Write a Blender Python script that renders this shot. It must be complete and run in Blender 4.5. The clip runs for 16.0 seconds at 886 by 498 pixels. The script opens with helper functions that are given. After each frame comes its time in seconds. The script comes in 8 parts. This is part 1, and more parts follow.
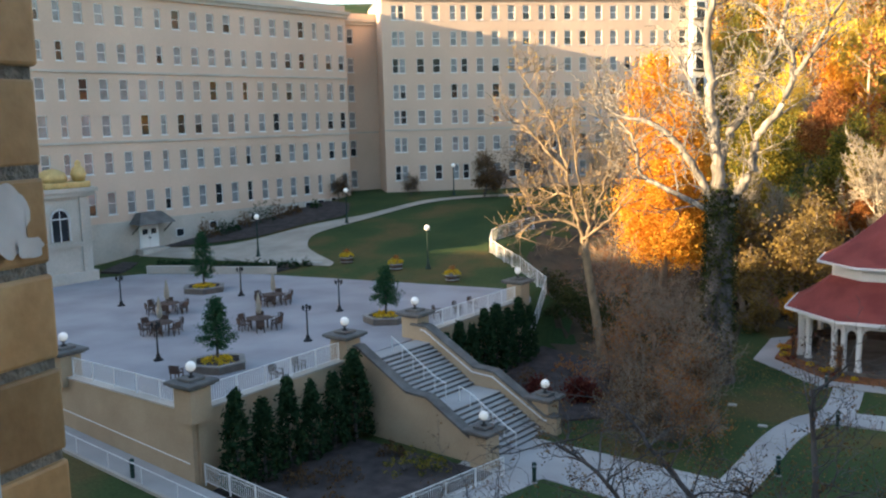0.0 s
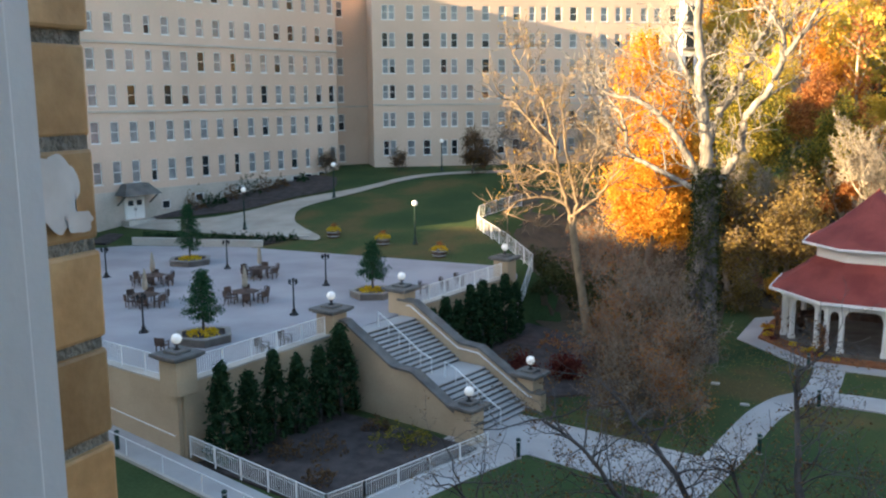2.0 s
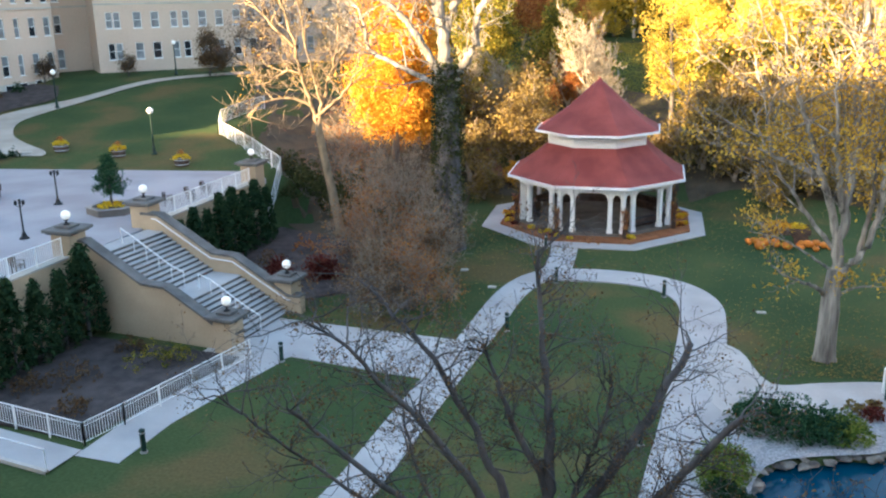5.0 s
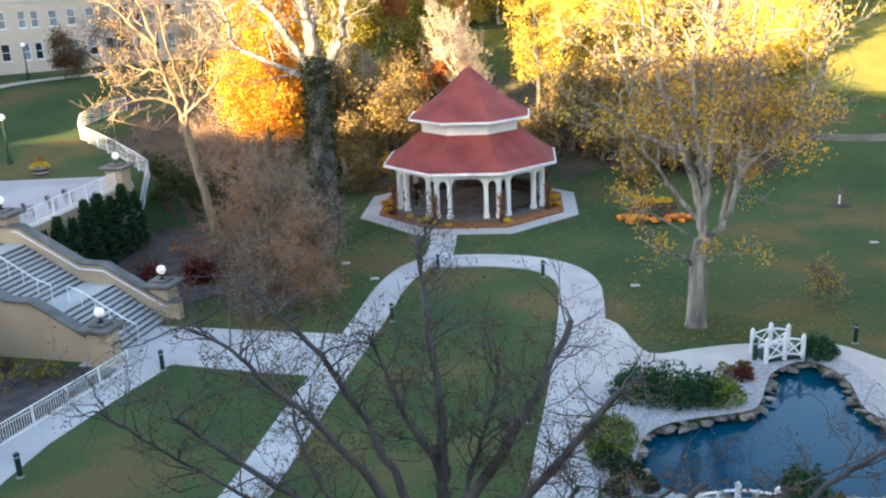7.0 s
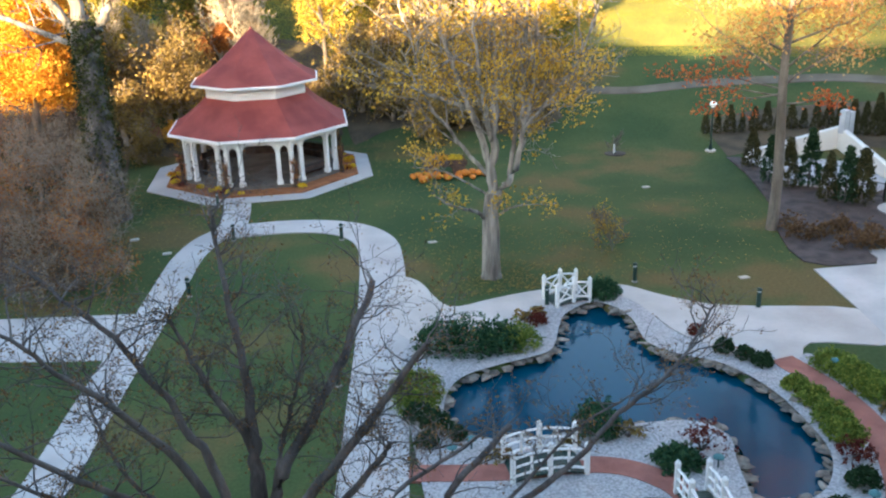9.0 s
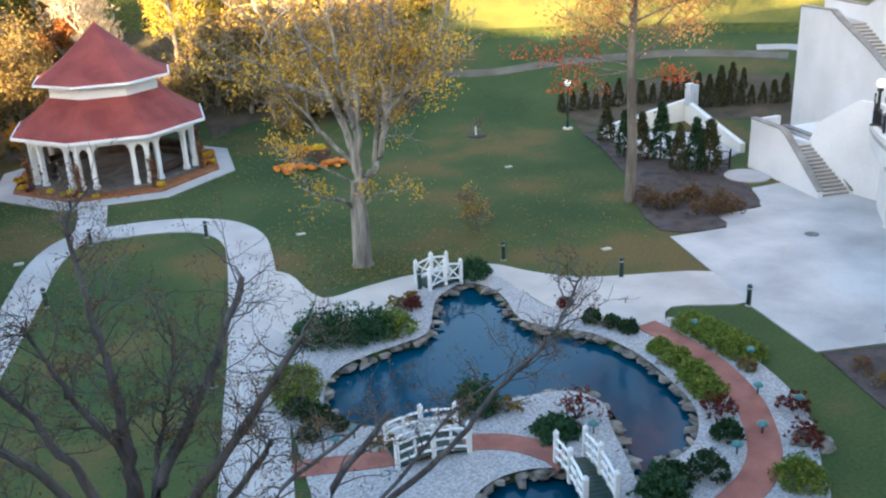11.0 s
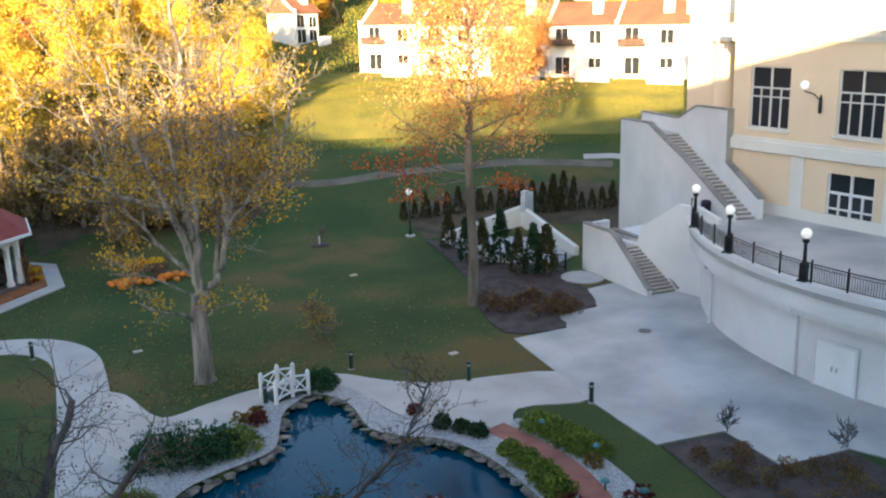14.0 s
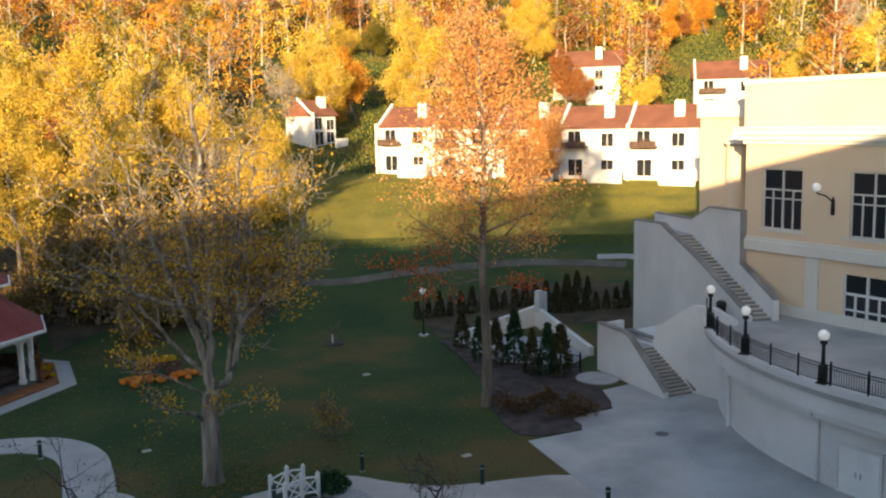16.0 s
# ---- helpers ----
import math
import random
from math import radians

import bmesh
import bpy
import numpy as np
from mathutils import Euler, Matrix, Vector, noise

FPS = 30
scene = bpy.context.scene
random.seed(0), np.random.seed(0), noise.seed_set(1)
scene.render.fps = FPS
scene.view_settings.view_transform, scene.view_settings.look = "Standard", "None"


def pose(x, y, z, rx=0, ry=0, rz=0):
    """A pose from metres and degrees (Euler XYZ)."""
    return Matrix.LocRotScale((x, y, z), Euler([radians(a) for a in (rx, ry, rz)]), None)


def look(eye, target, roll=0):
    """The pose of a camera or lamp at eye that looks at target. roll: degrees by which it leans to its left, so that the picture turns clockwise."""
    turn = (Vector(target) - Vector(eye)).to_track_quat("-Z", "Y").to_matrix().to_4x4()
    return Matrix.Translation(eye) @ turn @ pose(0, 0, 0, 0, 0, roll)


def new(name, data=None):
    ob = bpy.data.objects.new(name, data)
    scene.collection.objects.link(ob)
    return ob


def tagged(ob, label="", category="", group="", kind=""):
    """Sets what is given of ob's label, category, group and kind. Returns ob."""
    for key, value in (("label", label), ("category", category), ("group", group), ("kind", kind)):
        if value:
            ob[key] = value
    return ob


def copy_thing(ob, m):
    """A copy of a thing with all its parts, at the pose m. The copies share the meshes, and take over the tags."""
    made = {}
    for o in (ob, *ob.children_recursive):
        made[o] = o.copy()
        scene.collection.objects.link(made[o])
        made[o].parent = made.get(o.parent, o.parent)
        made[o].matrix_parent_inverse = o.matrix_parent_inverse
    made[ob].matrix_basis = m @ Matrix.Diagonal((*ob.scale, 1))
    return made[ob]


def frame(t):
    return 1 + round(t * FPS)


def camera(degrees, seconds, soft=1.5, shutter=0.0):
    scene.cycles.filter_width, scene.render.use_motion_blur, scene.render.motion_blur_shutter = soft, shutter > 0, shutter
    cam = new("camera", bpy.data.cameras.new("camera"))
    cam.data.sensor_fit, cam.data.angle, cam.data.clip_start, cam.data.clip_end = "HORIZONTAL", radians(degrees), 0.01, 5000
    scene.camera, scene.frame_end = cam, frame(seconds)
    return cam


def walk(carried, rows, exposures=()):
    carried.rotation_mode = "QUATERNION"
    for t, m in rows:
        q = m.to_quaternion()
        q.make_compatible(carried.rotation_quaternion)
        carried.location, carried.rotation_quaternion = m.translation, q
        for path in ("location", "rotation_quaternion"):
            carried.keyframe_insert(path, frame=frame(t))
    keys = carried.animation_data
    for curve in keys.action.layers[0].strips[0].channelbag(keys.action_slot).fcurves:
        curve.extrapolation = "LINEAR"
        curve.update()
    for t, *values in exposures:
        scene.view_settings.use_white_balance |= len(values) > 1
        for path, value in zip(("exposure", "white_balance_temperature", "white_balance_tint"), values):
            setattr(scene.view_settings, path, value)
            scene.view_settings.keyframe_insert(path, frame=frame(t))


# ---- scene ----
cam = camera(52.1, 16.0, soft=2.2)
PATH = [
    (0.0, pose(0.000, 0, 18, 81.826, 1.287, 24.443)),
    (0.5, pose(-0.015, 0, 18, 82.127, 1.431, 26.636)),
    (1.0, pose(-0.030, 0, 18, 82.162, 1.138, 28.331)),
    (1.5, pose(-0.050, 0, 18, 81.345, 1.150, 27.785)),
    (2.0, pose(-0.060, 0, 18, 80.288, 0.363, 23.726)),
    (2.5, pose(-0.080, 0, 18, 79.777, -0.854, 20.058)),
    (3.0, pose(-0.085, 0, 18, 78.230, -0.413, 15.948)),
    (3.5, pose(-0.085, 0, 18, 76.985, 0.232, 13.053)),
    (4.0, pose(-0.085, 0, 18, 76.229, 0.563, 9.622)),
    (4.2, pose(-0.085, 0, 18, 75.781, 1.008, 8.716)),
    (6.3, pose(-0.085, 0, 18, 72.248, 0.700, 6.297)),
    (6.5, pose(-0.085, 0, 18, 72.607, 1.510, 5.954)),
    (7.0, pose(-0.085, 0, 18, 73.050, 2.326, -0.709)),
    (7.5, pose(-0.085, 0, 18, 72.380, 1.565, -7.129)),
    (8.0, pose(-0.085, 0, 18, 71.574, 1.763, -9.276)),
    (8.5, pose(-0.085, 0, 18, 70.503, 1.794, -11.339)),
    (9.0, pose(-0.085, 0, 18, 70.218, 1.944, -13.969)),
    (9.2, pose(-0.085, 0, 18, 70.311, 1.799, -15.016)),
    (11.3, pose(-0.085, 0, 18, 68.894, 2.134, -24.220)),
    (11.5, pose(-0.085, 0, 18, 68.912, 1.683, -25.057)),
    (12.0, pose(-0.085, 0, 18, 69.222, 1.572, -27.209)),
    (12.5, pose(-0.085, 0, 18, 70.403, 1.687, -30.427)),
    (13.0, pose(-0.085, 0, 18, 71.824, 1.655, -32.682)),
    (13.5, pose(-0.085, 0, 18, 73.499, 1.508, -33.769)),
    (14.0, pose(-0.085, 0, 18, 75.514, 1.460, -32.789)),
    (14.5, pose(-0.085, 0, 18, 77.575, 1.108, -32.823)),
    (15.0, pose(-0.085, 0, 18, 78.756, 1.298, -32.712)),
    (15.5, pose(-0.085, 0, 18, 80.325, 0.761, -32.907)),
    (16.0, pose(-0.085, 0, 18, 81.806, 1.322, -31.874)),
]
EXPOSURES = [(0.0, 2.22), (1.5, 2.37), (3.0, 2.55), (4.2, 2.9), (7.0, 3.2), (9.2, 3.15), (11.5, 3.25), (12.5, 3.2), (13.5, 2.8), (14.5, 2.25), (15.5, 1.8), (16.0, 1.45)]
walk(cam, PATH, EXPOSURES)

# ---- light ----
SUN_AZ = 47.0      # the way in which the light travels, degrees from +y towards +x
SUN_EL = 9.0
world = bpy.data.worlds.new("sky")
scene.world = world
world.use_nodes = True
wn = world.node_tree
wn.nodes.clear()
w_out = wn.nodes.new("ShaderNodeOutputWorld")
w_bg = wn.nodes.new("ShaderNodeBackground")
w_sky = wn.nodes.new("ShaderNodeTexSky")
w_sky.sky_type = "NISHITA"
w_sky.sun_disc = False
w_sky.ozone_density = 1.35
w_sky.sun_elevation = radians(SUN_EL)
w_sky.sun_rotation = radians(SUN_AZ + 180)
w_bg.inputs["Strength"].default_value = 0.125
wn.links.new(w_sky.outputs[0], w_bg.inputs[0])
wn.links.new(w_bg.outputs[0], w_out.inputs[0])
sun_data = bpy.data.lights.new("sun", "SUN")
sun_data.energy, sun_data.angle, sun_data.color = 5.0, radians(0.53), (1.0, 0.71, 0.39)
sun = new("sun", sun_data)
_a, _e = radians(SUN_AZ), radians(SUN_EL)
SUN_WAY = Vector((math.sin(_a) * math.cos(_e), math.cos(_a) * math.cos(_e), -math.sin(_e)))
sun.matrix_world = look(-200 * SUN_WAY, (0, 0, 0))


# ---- materials ----
def mat(name, c1, c2, scale=1.0, fine=12.0, rough=0.8, bump=0.15, metal=0.0, spec=0.3, rnd=0.0, stretch=(1, 1, 1), grain=0.25, c3=None):
    """A surface of two blended tones, fine grain and relief, in metres."""
    m = bpy.data.materials.new(name)
    m.use_nodes = True
    n, l = m.node_tree.nodes, m.node_tree.links
    b = n["Principled BSDF"]
    geo = n.new("ShaderNodeNewGeometry")
    mp = n.new("ShaderNodeMapping")
    mp.inputs["Scale"].default_value = stretch
    l.new(geo.outputs["Position"], mp.inputs[0])
    n1 = n.new("ShaderNodeTexNoise")
    n1.inputs["Scale"].default_value, n1.inputs["Detail"].default_value = scale, 5
    n2 = n.new("ShaderNodeTexNoise")
    n2.inputs["Scale"].default_value, n2.inputs["Detail"].default_value = fine, 4
    l.new(mp.outputs[0], n1.inputs["Vector"])
    l.new(mp.outputs[0], n2.inputs["Vector"])
    ramp = n.new("ShaderNodeValToRGB")
    e = ramp.color_ramp.elements
    e[0].position, e[0].color = 0.35, (*c1, 1)
    e[1].position, e[1].color = 0.65, (*c2, 1)
    if c3:
        e3 = e.new(0.74)
        e3.color = (*c3, 1)
    l.new(n1.outputs[0], ramp.inputs[0])
    val = n.new("ShaderNodeMapRange")
    val.inputs["To Min"].default_value, val.inputs["To Max"].default_value = 1 - grain, 1 + grain
    l.new(n2.outputs[0], val.inputs[0])
    hsv = n.new("ShaderNodeHueSaturation")
    l.new(ramp.outputs[0], hsv.inputs["Color"])
    if rnd:
        oi = n.new("ShaderNodeObjectInfo")
        r = n.new("ShaderNodeMapRange")
        r.inputs["To Min"].default_value, r.inputs["To Max"].default_value = 1 - rnd, 1 + rnd
        l.new(oi.outputs["Random"], r.inputs[0])
        mul = n.new("ShaderNodeMath")
        mul.operation = "MULTIPLY"
        l.new(r.outputs[0], mul.inputs[0])
        l.new(val.outputs[0], mul.inputs[1])
        l.new(mul.outputs[0], hsv.inputs["Value"])
    else:
        l.new(val.outputs[0], hsv.inputs["Value"])
    l.new(hsv.outputs[0], b.inputs["Base Color"])
    b.inputs["Roughness"].default_value, b.inputs["Metallic"].default_value = rough, metal
    b.inputs["Specular IOR Level"].default_value = spec
    if bump:
        bp = n.new("ShaderNodeBump")
        bp.inputs["Strength"].default_value, bp.inputs["Distance"].default_value = bump, 0.02
        l.new(n2.outputs[0], bp.inputs["Height"])
        l.new(bp.outputs[0], b.inputs["Normal"])
    return m


def leaf_mat(name, c1, c2, c3, through_light=0.45):
    """Thin leaves: each of its own tone, part of the light passing through."""
    m = bpy.data.materials.new(name)
    m.use_nodes = True
    n, l = m.node_tree.nodes, m.node_tree.links
    n.remove(n["Principled BSDF"])
    out = n["Material Output"]
    geo = n.new("ShaderNodeNewGeometry")
    ramp = n.new("ShaderNodeValToRGB")
    e = ramp.color_ramp.elements
    e[0].position, e[0].color = 0.1, (*c1, 1)
    e[1].position, e[1].color = 0.9, (*c3, 1)
    mid = e.new(0.5)
    mid.color = (*c2, 1)
    l.new(geo.outputs["Random Per Island"], ramp.inputs[0])
    d, t, mix = n.new("ShaderNodeBsdfDiffuse"), n.new("ShaderNodeBsdfTranslucent"), n.new("ShaderNodeMixShader")
    mix.inputs[0].default_value = through_light
    l.new(ramp.outputs[0], d.inputs[0])
    l.new(ramp.outputs[0], t.inputs[0])
    l.new(d.outputs[0], mix.inputs[1])
    l.new(t.outputs[0], mix.inputs[2])
    l.new(mix.outputs[0], out.inputs[0])
    return m


def lamp_mat(name, color, strength):
    m = bpy.data.materials.new(name)
    m.use_nodes = True
    b = m.node_tree.nodes["Principled BSDF"]
    b.inputs["Base Color"].default_value = (0.85, 0.85, 0.83, 1)
    b.inputs["Roughness"].default_value = 0.25
    b.inputs["Emission Color"].default_value = (*color, 1)
    b.inputs["Emission Strength"].default_value = strength
    return m


M_GRASS = mat("grass", (0.036, 0.064, 0.025), (0.058, 0.082, 0.030), 0.12, 7.0, 0.95, 0.5, spec=0.1, grain=0.5, c3=(0.115, 0.090, 0.038))
_r = [q for q in M_GRASS.node_tree.nodes if q.type == "VALTORGB"][0].color_ramp.elements
_r[0].position, _r[1].position, _r[2].position = 0.36, 0.52, 0.63
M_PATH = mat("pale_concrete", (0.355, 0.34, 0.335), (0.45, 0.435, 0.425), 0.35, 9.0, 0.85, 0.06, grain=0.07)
M_PATIO = mat("patio_paving", (0.28, 0.265, 0.28), (0.37, 0.355, 0.37), 0.22, 7.0, 0.8, 0.06, grain=0.08)
M_PLAZA = mat("plaza_concrete", (0.31, 0.31, 0.31), (0.50, 0.495, 0.485), 0.22, 6.0, 0.7, 0.05, grain=0.08)
M_BEIGEPATH = mat("beige_paving", (0.37, 0.32, 0.265), (0.47, 0.415, 0.35), 0.4, 9.0, 0.85, 0.06, grain=0.08)
M_PONDWALK = mat("pale_beige_concrete", (0.38, 0.355, 0.335), (0.48, 0.455, 0.43), 0.4, 9.0, 0.85, 0.06, grain=0.08)
# Lawn tone made lighter and yellower to stand in for low sun.
M_SUNLAWN = mat("sunlit_lawn", (0.12, 0.125, 0.035), (0.20, 0.175, 0.045), 0.25, 5.0, 0.95, 0.5, spec=0.1, grain=0.45)
M_DIRT = mat("trodden_path", (0.09, 0.08, 0.062), (0.14, 0.124, 0.1), 0.5, 9.0, 0.95, 0.3, grain=0.2)
M_MULCH = mat("mulch", (0.042, 0.034, 0.033), (0.085, 0.068, 0.064), 1.2, 18.0, 0.95, 0.6, grain=0.5)
M_GRAVEL = mat("white_gravel", (0.22, 0.22, 0.225), (0.43, 0.425, 0.43), 11.0, 45.0, 0.9, 0.4, grain=0.25)
M_BRICKPATH = mat("red_brick_paving", (0.22, 0.085, 0.065), (0.32, 0.13, 0.10), 1.0, 20.0, 0.85, 0.2)
M_TAN = mat("tan_brick_wall", (0.57, 0.43, 0.33), (0.67, 0.51, 0.40), 0.10, 6.0, 0.85, 0.1, grain=0.12)
M_STONE = mat("pale_stone", (0.42, 0.38, 0.33), (0.55, 0.50, 0.44), 0.3, 8.0, 0.8, 0.15)
M_STUCCO = mat("tan_stucco", (0.40, 0.30, 0.20), (0.48, 0.37, 0.25), 0.35, 10.0, 0.9, 0.1, grain=0.12)
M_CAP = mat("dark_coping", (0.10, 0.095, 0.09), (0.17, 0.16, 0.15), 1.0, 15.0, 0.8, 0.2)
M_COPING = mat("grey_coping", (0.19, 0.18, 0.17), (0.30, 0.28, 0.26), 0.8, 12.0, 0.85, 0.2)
M_WHITE = mat("white_paint", (0.74, 0.74, 0.73), (0.82, 0.82, 0.81), 0.6, 12.0, 0.5, 0.05, grain=0.06)
M_WHITEWALL = mat("white_wall", (0.62, 0.61, 0.61), (0.74, 0.73, 0.73), 0.25, 8.0, 0.85, 0.08, grain=0.08)
M_CREAM = mat("cream_stucco", (0.67, 0.52, 0.36), (0.73, 0.58, 0.42), 0.2, 8.0, 0.9, 0.08, grain=0.08)
M_TRIM = mat("pale_trim", (0.62, 0.60, 0.55), (0.70, 0.68, 0.63), 0.3, 8.0, 0.8, 0.08, grain=0.08)
M_BLACK = mat("black_iron", (0.012, 0.012, 0.013), (0.03, 0.03, 0.03), 2.0, 20.0, 0.45, 0.05, metal=0.3)
M_TEAL = mat("teal_enamel", (0.05, 0.15, 0.16), (0.08, 0.22, 0.23), 3.0, 20.0, 0.4, 0.02)
M_GREENIRON = mat("dark_green_iron", (0.01, 0.03, 0.025), (0.02, 0.05, 0.04), 2.0, 20.0, 0.4, 0.05)
M_ROOF = mat("red_shingles", (0.20, 0.042, 0.038), (0.29, 0.068, 0.058), 0.5, 14.0, 0.85, 0.25)
M_HOUSEROOF = mat("brown_shingles", (0.17, 0.07, 0.045), (0.24, 0.10, 0.06), 0.4, 10.0, 0.9, 0.2)
M_BARK = mat("grey_bark", (0.10, 0.085, 0.07), (0.22, 0.19, 0.16), 1.5, 14.0, 0.95, 0.5, stretch=(1, 1, 0.25), grain=0.35)
M_PALEBARK = mat("pale_bark", (0.24, 0.20, 0.15), (0.50, 0.44, 0.35), 0.9, 9.0, 0.9, 0.4, stretch=(1, 1, 0.4), grain=0.3)
M_GOLDBARK = mat("tan_bark", (0.12, 0.09, 0.06), (0.30, 0.225, 0.145), 1.6, 9.0, 0.9, 0.4, stretch=(1, 1, 0.4), grain=0.3)
M_GREYBARK = mat("pale_grey_bark", (0.10, 0.088, 0.078), (0.33, 0.30, 0.26), 2.2, 7.0, 0.9, 0.6, stretch=(1.6, 1.6, 0.22), grain=0.45)
M_DARKBARK = mat("dark_bark", (0.055, 0.05, 0.05), (0.145, 0.13, 0.125), 2.0, 16.0, 0.95, 0.5, stretch=(1, 1, 0.3), grain=0.35)
M_TWIG = mat("brown_twigs", (0.18, 0.145, 0.115), (0.32, 0.26, 0.205), 1.5, 14.0, 0.95, 0.4)
M_ROCK = mat("boulder_stone", (0.085, 0.075, 0.065), (0.24, 0.21, 0.175), 2.2, 11.0, 0.9, 0.5, rnd=0.3)
M_DECK = mat("grey_boards", (0.10, 0.085, 0.075), (0.17, 0.15, 0.135), 0.8, 14.0, 0.85, 0.2)
M_WOOD = mat("weathered_teak", (0.055, 0.035, 0.028), (0.11, 0.07, 0.055), 2.0, 20.0, 0.8, 0.2)
M_CLOTH = mat("beige_canvas", (0.30, 0.25, 0.19), (0.38, 0.33, 0.26), 2.0, 20.0, 0.9, 0.1)
M_CURTAIN = mat("pale_curtain", (0.25, 0.25, 0.24), (0.36, 0.36, 0.35), 0.4, 5.0, 0.9, 0.0)
M_STEEL = mat("grey_box", (0.40, 0.42, 0.44), (0.50, 0.52, 0.54), 1.0, 10.0, 0.6, 0.05)
M_GLOBE = lamp_mat("frosted_globe", (1.0, 0.96, 0.9), 0.04)
# The globes are not burning; a small emission is added to whiten them.
M_GLOBE_GLOW = lamp_mat("faint_glow_globe", (1.0, 0.92, 0.82), 0.08)
M_BRICK = mat("glazed_tan_brick", (0.33, 0.19, 0.085), (0.47, 0.30, 0.15), 22.0, 120.0, 0.5, 0.05, rnd=0.3, grain=0.16)
M_MORTAR = mat("grey_mortar", (0.13, 0.12, 0.105), (0.24, 0.22, 0.19), 30.0, 160.0, 0.95, 0.6, grain=0.4)
M_SASH = mat("painted_sash", (0.50, 0.53, 0.57), (0.56, 0.59, 0.62), 4.0, 40.0, 0.45, 0.05, grain=0.05)

# Golden tone stands in for sunlight on the stone roof ornament.
M_SUNSTONE = mat("sun_toned_stone", (0.50, 0.34, 0.13), (0.66, 0.47, 0.20), 1.5, 12.0, 0.5, 0.1, metal=0.2)

M_GLASS = bpy.data.materials.new("window_glass")
M_GLASS.use_nodes = True
_b = M_GLASS.node_tree.nodes["Principled BSDF"]
_b.inputs["Base Color"].default_value = (0.022, 0.026, 0.032, 1)
_b.inputs["Roughness"].default_value, _b.inputs["Specular IOR Level"].default_value = 0.06, 0.6
M_PALEGLASS = mat("curtained_pane", (0.16, 0.17, 0.18), (0.30, 0.31, 0.32), 0.7, 3.0, 0.12, 0.0, spec=0.6, grain=0.15)
M_LITTER = mat("leaf_litter", (0.055, 0.043, 0.029), (0.098, 0.075, 0.047), 0.6, 12.0, 0.95, 0.5, grain=0.5, c3=(0.05, 0.06, 0.025))
M_WATER = bpy.data.materials.new("pond_water")
M_WATER.use_nodes = True
_n, _l = M_WATER.node_tree.nodes, M_WATER.node_tree.links
_b = _n["Principled BSDF"]
# Blue base colour holds the water's dye and part of the reflected sky.
_b.inputs["Base Color"].default_value = (0.0001, 0.043, 0.080, 1)
_b.inputs["Roughness"].default_value, _b.inputs["IOR"].default_value = 0.02, 1.33
_b.inputs["Specular IOR Level"].default_value = 0.22
_w = _n.new("ShaderNodeTexNoise")
_w.inputs["Scale"].default_value, _w.inputs["Detail"].default_value = 3.0, 3
_bp = _n.new("ShaderNodeBump")
_bp.inputs["Strength"].default_value, _bp.inputs["Distance"].default_value = 0.12, 0.05
_g = _n.new("ShaderNodeNewGeometry")
_l.new(_g.outputs["Position"], _w.inputs["Vector"])
_l.new(_w.outputs[0], _bp.inputs["Height"])
_l.new(_bp.outputs[0], _b.inputs["Normal"])

L_YELLOW = leaf_mat("yellow_leaves", (0.52, 0.36, 0.05), (0.73, 0.53, 0.08), (0.80, 0.64, 0.16))
L_ORANGE = leaf_mat("orange_leaves", (0.54, 0.21, 0.03), (0.73, 0.36, 0.045), (0.78, 0.49, 0.08))
L_GREEN = leaf_mat("olive_leaves", (0.08, 0.095, 0.025), (0.18, 0.17, 0.04), (0.40, 0.31, 0.05))
L_AMBER = leaf_mat("amber_leaves", (0.36, 0.21, 0.045), (0.55, 0.34, 0.055), (0.68, 0.46, 0.09))
L_RED = leaf_mat("orange_red_leaves", (0.54, 0.23, 0.08), (0.68, 0.34, 0.12), (0.74, 0.47, 0.19))
# Blade colour brightened for the sunlit part of the hill lawn.
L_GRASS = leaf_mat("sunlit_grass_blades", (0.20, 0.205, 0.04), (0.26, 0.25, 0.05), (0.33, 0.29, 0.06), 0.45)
L_RUST = leaf_mat("rust_leaves", (0.26, 0.09, 0.035), (0.40, 0.16, 0.06), (0.50, 0.26, 0.09))
L_BROWN = leaf_mat("brown_leaves", (0.09, 0.055, 0.03), (0.15, 0.09, 0.05), (0.22, 0.14, 0.07))
L_EVER = leaf_mat("evergreen_sprays", (0.014, 0.034, 0.017), (0.026, 0.055, 0.028), (0.045, 0.08, 0.035), 0.15)
L_SHRUB = leaf_mat("juniper_sprays", (0.06, 0.11, 0.025), (0.14, 0.20, 0.04), (0.26, 0.29, 0.06), 0.2)
L_REDSHRUB = leaf_mat("barberry_leaves", (0.07, 0.015, 0.015), (0.13, 0.03, 0.025), (0.17, 0.06, 0.04), 0.25)
L_MUM = leaf_mat("yellow_blossom", (0.55, 0.36, 0.02), (0.70, 0.48, 0.03), (0.75, 0.55, 0.08), 0.2)
L_TAN = leaf_mat("tan_leaves", (0.14, 0.10, 0.045), (0.24, 0.17, 0.07), (0.34, 0.25, 0.08))
L_BRONZE = leaf_mat("bronze_leaves", (0.10, 0.055, 0.03), (0.17, 0.09, 0.045), (0.26, 0.16, 0.07))
L_SCARLET = leaf_mat("scarlet_leaves", (0.34, 0.07, 0.03), (0.50, 0.12, 0.04), (0.58, 0.20, 0.07))
L_MUGO = leaf_mat("pine_needles", (0.018, 0.055, 0.03), (0.035, 0.085, 0.045), (0.065, 0.13, 0.055), 0.15)
L_DRYCEDAR = leaf_mat("bronzed_cedar_sprays", (0.03, 0.035, 0.016), (0.055, 0.055, 0.024), (0.085, 0.075, 0.035), 0.15)
